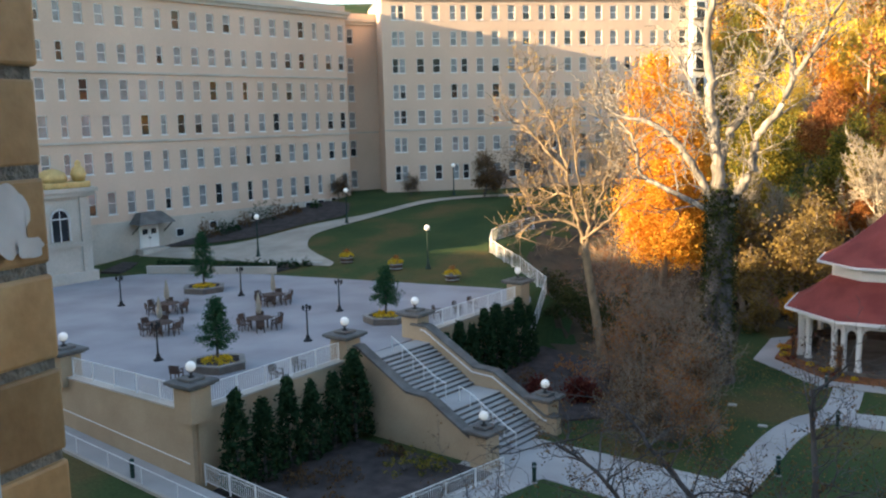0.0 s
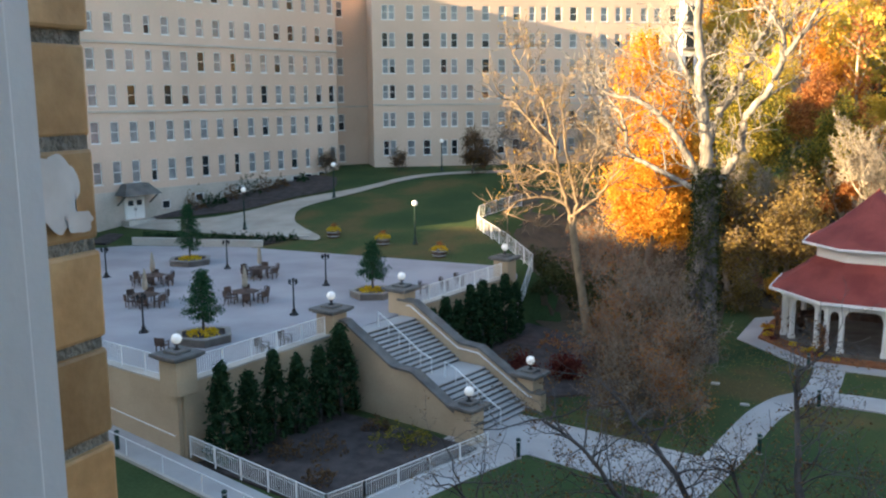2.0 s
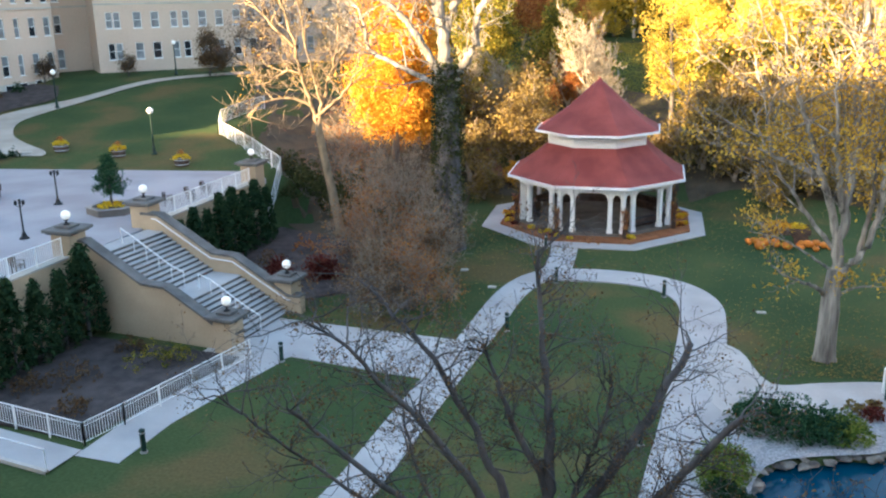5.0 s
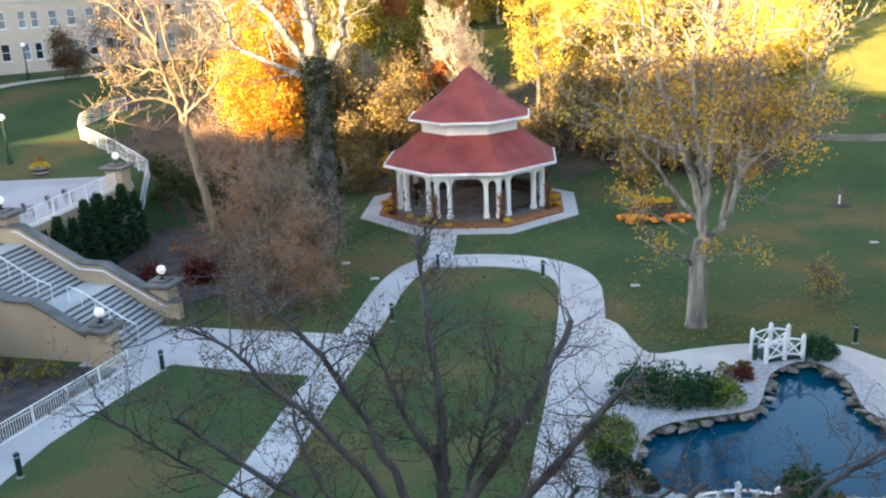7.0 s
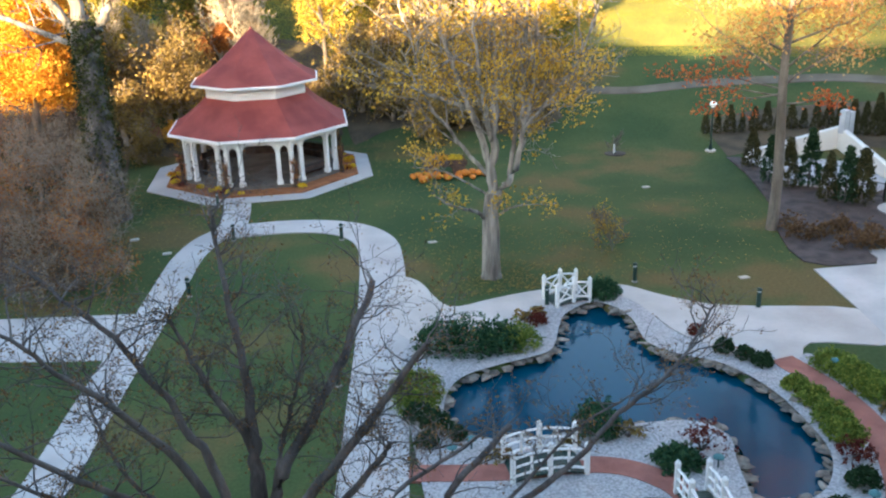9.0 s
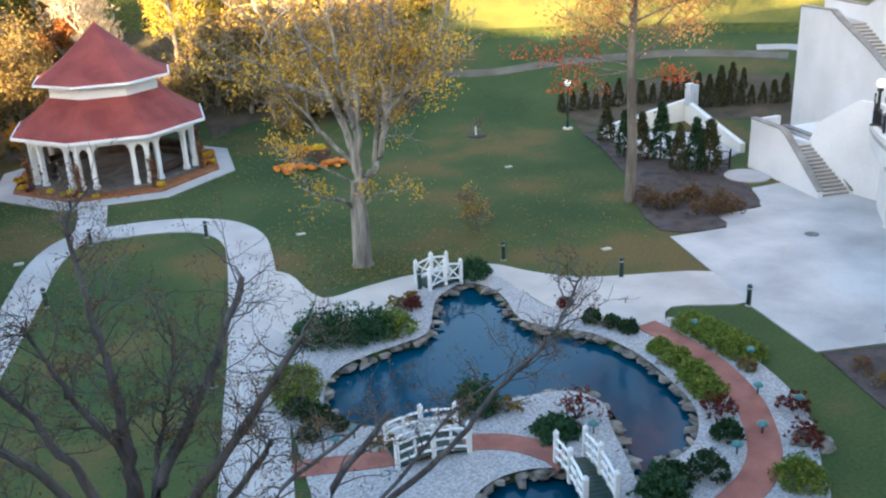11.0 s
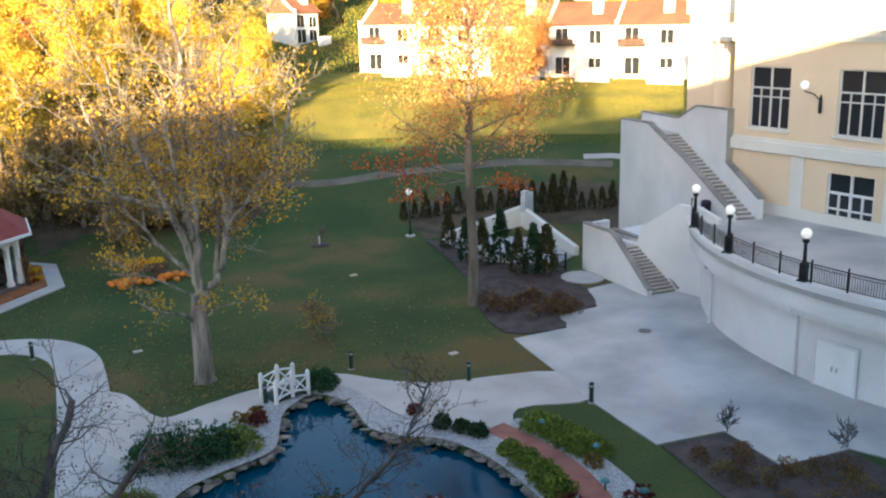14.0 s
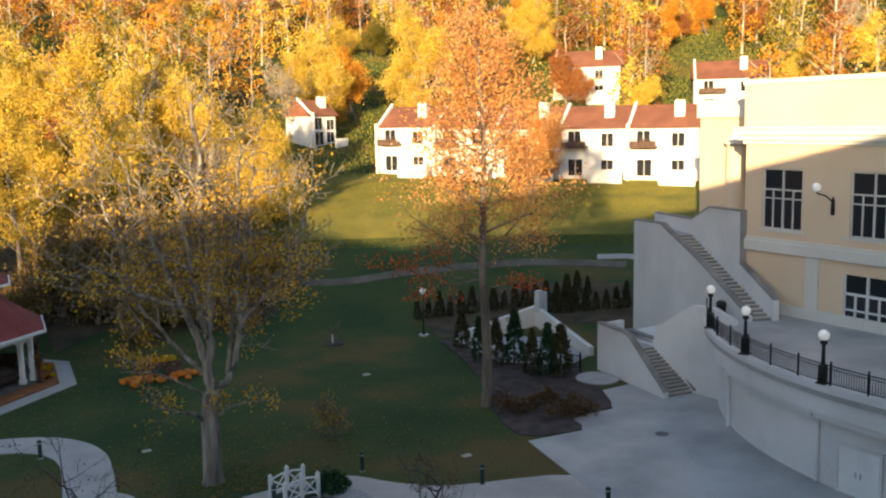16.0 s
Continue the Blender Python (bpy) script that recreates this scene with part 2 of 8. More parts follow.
L_IVY = leaf_mat("ivy_leaves", (0.03, 0.042, 0.016), (0.055, 0.065, 0.026), (0.09, 0.085, 0.035), 0.2)

# ---- builders ----
I4 = Matrix.Identity(4)


def part(name, bm, material, parent, label="", smooth=False):
    """Links a bmesh as one mesh under a thing or a part."""
    me = bpy.data.meshes.new(name)
    if smooth:
        for f in bm.faces:
            f.smooth = True
    bm.to_mesh(me)
    bm.free()
    return part_me(name, me, material, parent, label)


def part_me(name, me, material, parent, label=""):
    if material and not me.materials:
        for m in material if isinstance(material, (list, tuple)) else (material,):
            me.materials.append(m)
    ob = new(name, me)
    ob.parent = parent
    if label:
        ob["label"] = label
    return ob


def thing(name, m, label, category, group="", kind=""):
    """An Empty at the base of a thing, to carry its parts."""
    ob = new(name)
    ob.empty_display_size = 0.3
    ob.matrix_basis = m
    return tagged(ob, label, category, group, kind)


def box(bm, x0, x1, y0, y1, z0, z1, m=I4, bevel=0.0):
    """A block between the given limits."""
    r = bmesh.ops.create_cube(bm, size=1.0, matrix=m @ Matrix.Translation(((x0 + x1) / 2, (y0 + y1) / 2, (z0 + z1) / 2)) @ Matrix.Diagonal((x1 - x0, y1 - y0, z1 - z0, 1)))
    if bevel:
        bmesh.ops.bevel(bm, geom=list({e for v in r["verts"] for e in v.link_edges}), offset=bevel, segments=2, affect="EDGES", profile=0.5)
    return bm


def B():
    return bmesh.new()


def lathe(bm, prof, n=16, m=I4, turn=0.0):
    """A turned body from (radius, height) pairs."""
    rings = []
    for r, z in prof:
        rings.append([bm.verts.new(m @ Vector((max(r, 1e-4) * math.cos(turn + 2 * math.pi * k / n), max(r, 1e-4) * math.sin(turn + 2 * math.pi * k / n), z))) for k in range(n)])
    for a, b in zip(rings, rings[1:]):
        for k in range(n):
            bm.faces.new((a[k], a[(k + 1) % n], b[(k + 1) % n], b[k]))
    bm.faces.new(rings[0][::-1])
    bm.faces.new(rings[-1])
    return bm


def tube(bm, pts, radii, n=6, close=True):
    """A round bar through points, tapering."""
    rings = []
    pts = [Vector(p) for p in pts]
    if not isinstance(radii, (list, tuple)):
        radii = [radii] * len(pts)
    for i, p in enumerate(pts):
        d = (pts[min(i + 1, len(pts) - 1)] - pts[max(i - 1, 0)]).normalized()
        a = d.cross(Vector((0, 0, 1)) if abs(d.z) < 0.95 else Vector((1, 0, 0))).normalized()
        b = d.cross(a)
        rings.append([bm.verts.new(p + radii[i] * (a * math.cos(2 * math.pi * k / n) + b * math.sin(2 * math.pi * k / n))) for k in range(n)])
    for a, b in zip(rings, rings[1:]):
        for k in range(n):
            bm.faces.new((a[k], b[k], b[(k + 1) % n], a[(k + 1) % n]))
    if close:
        bm.faces.new(rings[0])
        bm.faces.new(rings[-1][::-1])
    return bm


def smooth_line(pts, n=6, loop=False):
    """A Catmull-Rom curve through points of the plan."""
    pts = [Vector((*p, 0)[:3]) for p in pts]
    k = len(pts)
    out = []
    for i in range(k if loop else k - 1):
        p0, p1 = pts[(i - 1) % k if loop else max(i - 1, 0)], pts[i]
        p2, p3 = pts[(i + 1) % k], pts[(i + 2) % k if loop else min(i + 2, k - 1)]
        for j in range(n):
            t = j / n
            out.append(0.5 * (2 * p1 + (p2 - p0) * t + (2 * p0 - 5 * p1 + 4 * p2 - p3) * t * t + (3 * p1 - p0 - 3 * p2 + p3) * t ** 3))
    if not loop:
        out.append(pts[-1])
    return out


def slab(bm, outline, z0, z1):
    """A plate with an outline in plan, its sides upright."""
    bot = [bm.verts.new((p[0], p[1], z0)) for p in outline]
    top = [bm.verts.new((p[0], p[1], z1)) for p in outline]
    n = len(outline)
    for i in range(n):
        bm.faces.new((bot[i], bot[(i + 1) % n], top[(i + 1) % n], top[i]))
    bm.faces.new(top)
    bm.faces.new(bot[::-1])
    bmesh.ops.recalc_face_normals(bm, faces=bm.faces)
    bmesh.ops.triangulate(bm, faces=[f for f in bm.faces if len(f.verts) > 4])
    return bm


def ribbon(bm, line, width, z=None, lift=0.04, drop=0.3):
    """A path of even width along a line of the plan, following the ground when z is None."""
    line = [Vector((p[0], p[1], 0)) for p in line]
    rows = []
    for i, p in enumerate(line):
        d = (line[min(i + 1, len(line) - 1)] - line[max(i - 1, 0)]).normalized()
        s = Vector((d.y, -d.x, 0)) * width / 2
        row = []
        for q in (p - s, p - s, p, p + s, p + s):
            row.append(Vector((q.x, q.y, (ground_z(q.x, q.y) if z is None else z) + lift)))
        row[0].z -= drop
        row[4].z -= drop
        rows.append([bm.verts.new(v) for v in row])
    for a, b in zip(rows, rows[1:]):
        for k in range(4):
            bm.faces.new((a[k], a[k + 1], b[k + 1], b[k]))
    bmesh.ops.recalc_face_normals(bm, faces=bm.faces)
    return bm


# ---- ground ----
TERRACE = 4.1
EDGE_A, EDGE_DIR = Vector((-28.7, 33.4, 0)), Vector((0.186, 0.983, 0))
POND = [(7.3, 31.6), (8.3, 32.9), (10.0, 33.5), (12.4, 34.0), (13.2, 34.9), (13.9, 36.3), (14.8, 37.7), (16.5, 38.6), (17.4, 37.5), (17.5, 36.0), (17.1, 33.6), (17.9, 32.1), (19.2, 30.7), (19.8, 28.4), (19.7, 25.9), (19.2, 23.6), (17.9, 21.9), (16.3, 21.2), (14.7, 20.4), (15.2, 22.1), (15.8, 24.0), (16.4, 25.6), (15.6, 27.0), (12.9, 27.4), (10.1, 27.6), (7.7, 28.1), (6.8, 29.6)]
POND_LINE = smooth_line(POND, 5, True)
POND2 = [(9.2, 21.9), (10.8, 23.0), (12.8, 22.6), (13.6, 20.6), (12.6, 18.4), (10.2, 18.0), (8.9, 19.6)]
POND2_LINE = smooth_line(POND2, 5, True)


def inside(x, y, line):
    c = False
    j = len(line) - 1
    for i in range(len(line)):
        a, b = line[i], line[j]
        if (a[1] > y) != (b[1] > y) and x < (b[0] - a[0]) * (y - a[1]) / (b[1] - a[1]) + a[0]:
            c = not c
        j = i
    return c


def ramp01(a, b, t):
    t = min(max((t - a) / (b - a), 0.0), 1.0)
    return t * t * (3 - 2 * t)


def bound_x(y):
    """Where the high ground by the hotel ends."""
    return float(np.interp(y, (-60, 67, 73, 79, 83, 88, 98, 112, 140, 400), (-46.4, -21.4, -24.8, -30.1, -31.0, -29.0, -26.0, -24.0, -20.0, -20.0)))


def south_y(x):
    """The terrace's southern edge."""
    return 33.4 + (-28.7 - x) * 0.225


def upper_z(x, y):
    return TERRACE + 4.5 * float(np.interp(y, (68, 105), (0, 1)))


def lower_z(x, y):
    r = math.hypot(x, y)
    h = 10.0 * ramp01(70, 116, r) + 44.0 * ramp01(112, 300, r)
    h += 0.12 * noise.noise((x * 0.08, y * 0.08, 0.0)) * ramp01(45, 60, r)
    d = south_y(x) - y
    if x < -18.6 and d > -0.4:
        h += max(0.0, 0.069 * (-18.6 - x) - 0.1) * ramp01(-0.3, 0.6, d) * (1 - ramp01(3.5, 16, d))
    return h * ramp01(9.4, 16.0, math.hypot(x - 2.6, y - 71.0))


def ground_z(x, y):
    d = x - bound_x(y)
    k = 1 - (ramp01(-2.6, -0.6, d) if y < 68 else ramp01(-1.0, 4.5, d))
    k *= ramp01(0.5, 2.5, y - south_y(x))
    z = (1 - k) * lower_z(x, y) + k * max(upper_z(x, y), lower_z(x, y) if y > 125 else 0)
    return z


def axis(*spans):
    out = []
    for a, b, s in spans:
        out += list(np.arange(a, b, s))
    return out + [spans[-1][1]]


gx = axis((-1600, -200, 200), (-200, -84, 12), (-84, -40, 2), (-40, 4, 1.0), (4, 26, 0.4), (26, 70, 1.5), (70, 200, 6), (200, 1600, 200))
gy = axis((-1600, -40, 130), (-40, 14, 4), (14, 42, 0.4), (42, 130, 1.5), (130, 300, 8), (300, 2000, 200))
verts, faces = [], []
for y in gy:
    for x in gx:
        z = ground_z(x, y)
        if 4 < x < 22 and 15 < y < 42 and (inside(x, y, POND_LINE) or inside(x, y, POND2_LINE)):
            z = -0.9
        verts.append((x, y, z))
nx = len(gx)
for j in range(len(gy) - 1):
    for i in range(nx - 1):
        faces.append((j * nx + i, j * nx + i + 1, (j + 1) * nx + i + 1, (j + 1) * nx + i))
me = bpy.data.meshes.new("ground")
me.from_pydata(verts, [], faces)
me.polygons.foreach_set("use_smooth", [True] * len(faces))
ground = part_me("ground", me, M_GRASS, None)
tagged(ground, "mown autumn lawn rising into a wooded hillside", "ground", kind="structure")


def plate(name, outline, z, material, label, category, lift=0.05):
    bm = slab(B(), outline, z - 0.3, z + lift)
    return tagged(part(name, bm, material, None), label, category, kind="structure")


# paths of the garden
tagged(part("path_garden", ribbon(B(), smooth_line([(-10.3, 20), (-8.6, 26), (-7.6, 29.6), (-6.95, 33), (-6.2, 37), (-5.4, 41), (-4.65, 44.5), (-4.0, 48), (-3.2, 52), (-2.1, 54.9), (-0.5, 57.4), (0.05, 62.5)]), 1.85, 0.0), M_PATH, None), "pale concrete garden path leading to the gazebo", "path", kind="structure")
tagged(part("path_loop", ribbon(B(), smooth_line([(-0.4, 56.3), (3, 56.1), (5.6, 55.1), (7.2, 53.4), (7.85, 51), (7.6, 48), (7.0, 44.3), (5.75, 37.5), (4.5, 31.7), (3.4, 26.5), (2.0, 20), (0.6, 12)]), 2.5, 0.0, lift=0.045), M_PATH, None), "pale concrete path curving round a lawn", "path", kind="structure")
plate("path_stair_foot", [(-17.6, 47.3), (-15.2, 46.6), (-5.0, 44.3), (-6.2, 39.3), (-8.3, 39.8), (-13.7, 41.4), (-14.4, 40.6), (-16.0, 40.4), (-18.5, 41.5)], 0, M_PATH, "pale concrete walk at the foot of the stairs", "path", 0.035)
plate("path_pond", smooth_line([(7.6, 44.6), (8.9, 44.2), (9.6, 40.4), (12, 40.6), (14.5, 40.9), (18.5, 40.5), (20.3, 38.2), (22.5, 36.2), (28.2, 33.8), (27.2, 30.2), (23.8, 31.4), (22.0, 29.4), (20.8, 30.5), (19.0, 33.6), (18.4, 37.5), (16.5, 39.2), (13.4, 38.3), (11.5, 36.4), (9, 35.6), (6.6, 38)], 4, True), 0, M_PONDWALK, "beige concrete walk along the pond", "path", 0.055)
plate("plaza", [(28.1, 33.8), (29.3, 39), (32.9, 38.6), (33.9, 40.6), (37, 40.5), (39.0, 43.7), (44.5, 43.7), (44.5, 17), (33.4, 17.5), (32.5, 20.1), (29.0, 20.7), (29.6, 24.2), (26.3, 25.0), (27.1, 30.2)], 0, M_PLAZA, "broad pale concrete plaza with damp stains", "plaza", 0.06)
plate("gazebo_pad", [(2.3 + 9.1 * math.sin(radians(a)), 70.8 - 9.1 * math.cos(radians(a))) for a in range(17, 377, 45)], 0, M_PATH, "octagonal concrete apron round the gazebo", "pavement", 0.07)
# patio on the high ground
plate("patio", [(-28.6, 33.5), (-22.6, 65.4), (-24.5, 69.0), (-29.9, 70.5), (-36.3, 71.5), (-42.8, 72.4), (-47.8, 69.0), (-56.6, 66.2), (-61, 64.8), (-63.4, 61.6), (-66, 56), (-68, 42.3)], TERRACE, M_PATIO, "pale paved hotel terrace with cafe tables", "terrace", 0.06)


# ---- hotel wings ----
def facade(bm, cols, rows, u1, z0, z1, depth=0.28):
    """A wall in the plane y = 0 from u = 0 to u1, facing -y, with a recess at each (left, right) x (bottom, top)."""
    us = sorted({0.0, u1, *(v for c in cols for v in c)})
    zs = sorted({z0, z1, *(v for r in rows for v in r)})
    cset, rset = set(cols), set(rows)
    for a, b in zip(us, us[1:]):
        for c, d in zip(zs, zs[1:]):
            hole = (a, b) in cset and (c, d) in rset
            y = depth if hole else 0.0
            bm.faces.new([bm.verts.new(p) for p in ((a, y, c), (b, y, c), (b, y, d), (a, y, d))])
            if hole:
                for p, q in (((a, c), (b, c)), ((b, c), (b, d)), ((b, d), (a, d)), ((a, d), (a, c))):
                    bm.faces.new([bm.verts.new(v) for v in ((p[0], 0, p[1]), (q[0], 0, q[1]), (q[0], y, q[1]), (p[0], y, p[1]))])
    return bm


def sash_meshes(w, h, arched=False):
    """Frame and panes of a sash window, w by h, its foot at the origin."""
    bm = B()
    t = 0.07
    for x0, x1, z0, z1 in ((-w / 2, -w / 2 + t, 0, h), (w / 2 - t, w / 2, 0, h), (-w / 2 + t, w / 2 - t, 0, t), (-w / 2 + t, w / 2 - t, h - t, h), (-w / 2 + t, w / 2 - t, h * 0.5 - 0.035, h * 0.5 + 0.035)):
        box(bm, x0, x1, 0.08, 0.16, z0, z1)
    box(bm, -w / 2 - 0.08, w / 2 + 0.08, -0.07, 0.2, -0.1, 0.0)
    if arched:
        for s in (-1, 1):
            vs = [(s * w / 2, h - t)] + [(s * w / 2 * math.cos(a), h - w * 0.45 + w * 0.45 * math.sin(a)) for a in (0, 0.4, 0.8, 1.2, 1.57)]
            bm.faces.new([bm.verts.new((x, 0.07, z)) for x, z in ([(s * w / 2, h)] + vs[1:])])
    frame_me = bpy.data.meshes.new("window_frame")
    bm.to_mesh(frame_me)
    bm.free()
    frame_me.materials.append(M_WHITE)
    panes = []
    for z0, z1 in ((t, h * 0.5 - 0.035), (h * 0.5 + 0.035, h - t)):
        bm = box(B(), -w / 2 + t, w / 2 - t, 0.11, 0.125, z0, z1)
        pm = bpy.data.meshes.new("pane")
        bm.to_mesh(pm)
        bm.free()
        pm.materials.append(M_GLASS)
        pale = pm.copy()
        pale.materials.clear()
        pale.materials.append(M_PALEGLASS)
        panes.append((pm, pale))
    return frame_me, panes


SASHES = {}


def sash(parent, x, z, w, h, rng, arched=False, curtain=0.75):
    key = (round(w, 2), round(h, 2), arched)
    if key not in SASHES:
        SASHES[key] = sash_meshes(w, h, arched)
    fm, pms = SASHES[key]
    win = part_me("window", fm, None, parent)
    win.location = (x, 0, z)
    u = rng.random()
    for k, pm in enumerate(pms):
        part_me("pane", pm[1] if u < curtain or (k == 1 and u < 0.88) else pm[0], None, win)


def wing(name, origin, yaw, length, cols, rows, z0, z1, depth, label, arched_row=-1, bands=(), plinth=None):
    """A long hotel wing: its front wall with windows, sides, roof, string courses and cornice."""
    rng = random.Random(len(name) + int(length))
    th = thing(name, Matrix.Translation(origin) @ pose(0, 0, 0, 0, 0, yaw), label, "hotel")
    cuts = [(c - w / 2, c + w / 2) for c, w in cols]
    bm = facade(B(), cuts, rows, length, z0, z1)
    box(bm, 0, length, 0.6, depth, z0, z1)
    for x in (0.0, length):
        bm.faces.new([bm.verts.new((x, y, z)) for y, z in ((0, z0), (0.6, z0), (0.6, z1), (0, z1))])
    part("wall", bm, M_TAN, th)
    for zb, h, out in bands:
        part("string_course", box(B(), -0.05, length + 0.05, -out, 0.02, zb, zb + h), M_STONE, th, "pale stone band")
    part("cornice", box(box(B(), -0.5, length + 0.5, -0.55, 0.3, z1, z1 + 0.35), -0.3, length + 0.3, -0.3, 0.3, z1 - 0.4, z1), M_STONE, th, "projecting stone cornice")
    part("parapet", box(B(), 0, length, -0.05, 0.3, z1 + 0.35, z1 + 1.1), M_TAN, th)
    part("roof", box(B(), 0.1, length - 0.1, 0.3, depth, z1, z1 + 0.3), M_CAP, th, "flat dark roof")
    if plinth:
        part("plinth", box(B(), -0.03, length + 0.03, -0.12, 0.02, z0, plinth), M_STONE, th, "pale stone base course")
    for i, (c, w) in enumerate(cols):
        for j, (a, b) in enumerate(rows):
            sash(th, c, a, w, b - a, rng, j == arched_row)
    return th


# the wing beside the terrace
_cols = [(49.8 + 2.22 * (k - 9) - 20.0, 0.72 if (k - 12) % 5 == 0 else 0.95) for k in range(25)]
_rows = [(9.05, 11.35), (13.25, 15.4), (17.0, 19.15), (20.6, 22.75), (24.4, 26.3), (28.1, 30.1)]
west_wing = wing("hotel_wing", (-76.93, 41.32, 0), 75, 64.0, _cols, _rows, 3.0, 31.4, 16, "long tan brick hotel wing with rows of white sash windows", 4, ((16.3, 0.22, 0.14), (23.3, 0.22, 0.14)), 8.2)
_cm = [-0.6, 1.0, 3.2, 5.3, 7.6, 9.0, 11.1, 13.2, 15.4, 17.4, 19.5, 21.1, 23.1, 25.2, 27.4, 29.5, 31.5, 33.0, 35.2, 37.1, 39.4]
_cols = [(1.62, 0.78), (2.52, 0.78)] + [(c + 1.7, 0.85 if k in (4, 5, 10, 11, 16, 17) else 1.0) for k, c in enumerate(_cm) if k >= 2]
_rows = [(10.1, 12.05), (13.8, 15.7), (17.4, 19.2), (20.65, 22.5), (23.95, 25.8), (27.4, 29.25), (30.65, 32.5)]
north_wing = wing("hotel_wing", (-55.97, 104.87, 0), 35, 44.3, _cols, _rows, 5.0, 33.6, 16, "tall tan brick hotel wing with sunlit upper storeys", -1, ((16.55, 0.2, 0.12),), None)


def balcony_bay(th, x0, x1, floors, z0, z1):
    """A pale projecting bay with iron balconies, one above the other."""
    part("bay", box(B(), x0, x1, -1.2, 0.1, z0, z1, bevel=0.03), M_WHITEWALL, th, "pale projecting bay at the wing's end")
    for z in floors:
        w = part("window", box(B(), x0 + 0.5, x1 - 0.5, -1.24, -1.18, z, z + 2.1), M_GLASS, th)
        part("window_frame", box(box(B(), x0 + 0.42, x0 + 0.5, -1.27, -1.18, z, z + 2.15), x1 - 0.5, x1 - 0.42, -1.27, -1.18, z, z + 2.15), M_WHITE, w)
        b = part("balcony", box(B(), x0 - 0.3, x1 + 0.3, -2.4, -1.2, z - 0.25, z - 0.08), M_COPING, th, "dark balcony slab")
        part("balcony_rail", box(box(B(), x0 - 0.3, x1 + 0.3, -2.4, -2.34, z + 0.8, z + 0.88), x0 - 0.3, x1 + 0.3, -2.38, -2.36, z + 0.3, z + 0.34), M_BLACK, b)
        for k in range(7):
            u = x0 - 0.25 + (x1 - x0 + 0.5) * k / 6
            part("baluster", box(B(), u - 0.025, u + 0.025, -2.4, -2.35, z - 0.1, z + 0.85), M_BLACK, b)


balcony_bay(north_wing, 42.0, 44.2, (17.4, 20.7, 24.0, 27.4, 30.7), 5.0, 33.4)
# the set-back link between the two
_cols = [(2.0, 0.9), (4.6, 0.9)]
link = wing("hotel_link", (-64.6, 103.2, 0), 55, 14.0, _cols, [(9.05, 11.35), (13.25, 15.4), (17.0, 19.15), (20.6, 22.75), (24.4, 26.3), (28.1, 30.1)], 5.0, 31.0, 12, "recessed tan brick link between the hotel wings", -1, ((16.3, 0.2, 0.12),), None)


def basement_windows():
    """Small windows in the stone base of the wing."""
    rng = random.Random(5)
    for s, z in ((53.8, 6.3), (57.5, 6.6), (61.9, 7.0), (67.8, 7.3), (74.2, 7.7), (76.3, 7.9), (78.5, 8.0), (80.7, 8.1)):
        bm = box(B(), -0.45, 0.45, -0.16, -0.13, 0, 0.75)
        w = part("window", bm, M_GLASS, west_wing, "small dark basement window")
        w.location = (s - 20, 0, z - 0.6)
        fr = B()
        for x0, x1, z0, z1 in ((-0.52, -0.45, -0.07, 0.82), (0.45, 0.52, -0.07, 0.82), (-0.45, 0.45, 0.75, 0.82), (-0.45, 0.45, -0.07, 0)):
            box(fr, x0, x1, -0.2, -0.1, z0, z1)
        part("window_frame", fr, M_WHITE, w)


basement_windows()


def entrance_canopy():
    """White double door under a small hipped canopy."""
    th = thing("entrance", Matrix.Translation((-76.93, 41.32, 0)) @ pose(0, 0, 0, 0, 0, 75) @ pose(33.6, -0.15, 5.2), "white double entrance door under a small dark canopy", "entrance")
    part("door_frame", box(B(), -1.15, 1.15, -0.14, 0.0, 0, 2.5), M_WHITE, th)
    for s in (-1, 1):
        d = part("door", box(B(), min(0.02 * s, 1.0 * s), max(0.02 * s, 1.0 * s), -0.2, -0.14, 0.03, 2.3, bevel=0.01), M_WHITE, th)
        part("pane", box(B(), min(0.2 * s, 0.82 * s), max(0.2 * s, 0.82 * s), -0.22, -0.2, 1.45, 2.0), M_GLASS, d)
        part("handle", box(B(), min(0.07 * s, 0.12 * s), max(0.07 * s, 0.12 * s), -0.26, -0.2, 0.95, 1.2), M_BLACK, d)
    bm = B()
    v = [bm.verts.new(p) for p in ((-2.2, -2.0, 2.65), (2.2, -2.0, 2.65), (2.2, 0, 2.65), (-2.2, 0, 2.65), (-1.3, -0.9, 3.8), (1.3, -0.9, 3.8), (1.3, 0, 3.8), (-1.3, 0, 3.8))]
    for f in ((0, 1, 5, 4), (1, 2, 6, 5), (3, 0, 4, 7), (4, 5, 6, 7), (3, 2, 1, 0), (2, 3, 7, 6)):
        bm.faces.new([v[i] for i in f])
    part("canopy", bm, M_CAP, th, "dark hipped canopy roof")
    for s in (-1, 1):
        part("bracket", tube(B(), [(1.9 * s, -0.05, 1.6), (1.9 * s, -0.8, 2.1), (1.9 * s, -1.6, 2.62)], 0.08), M_CAP, th)
    part("step", box(B(), -1.6, 1.6, -1.4, -0.1, -0.6, 0.0), M_STONE, th)


entrance_canopy()


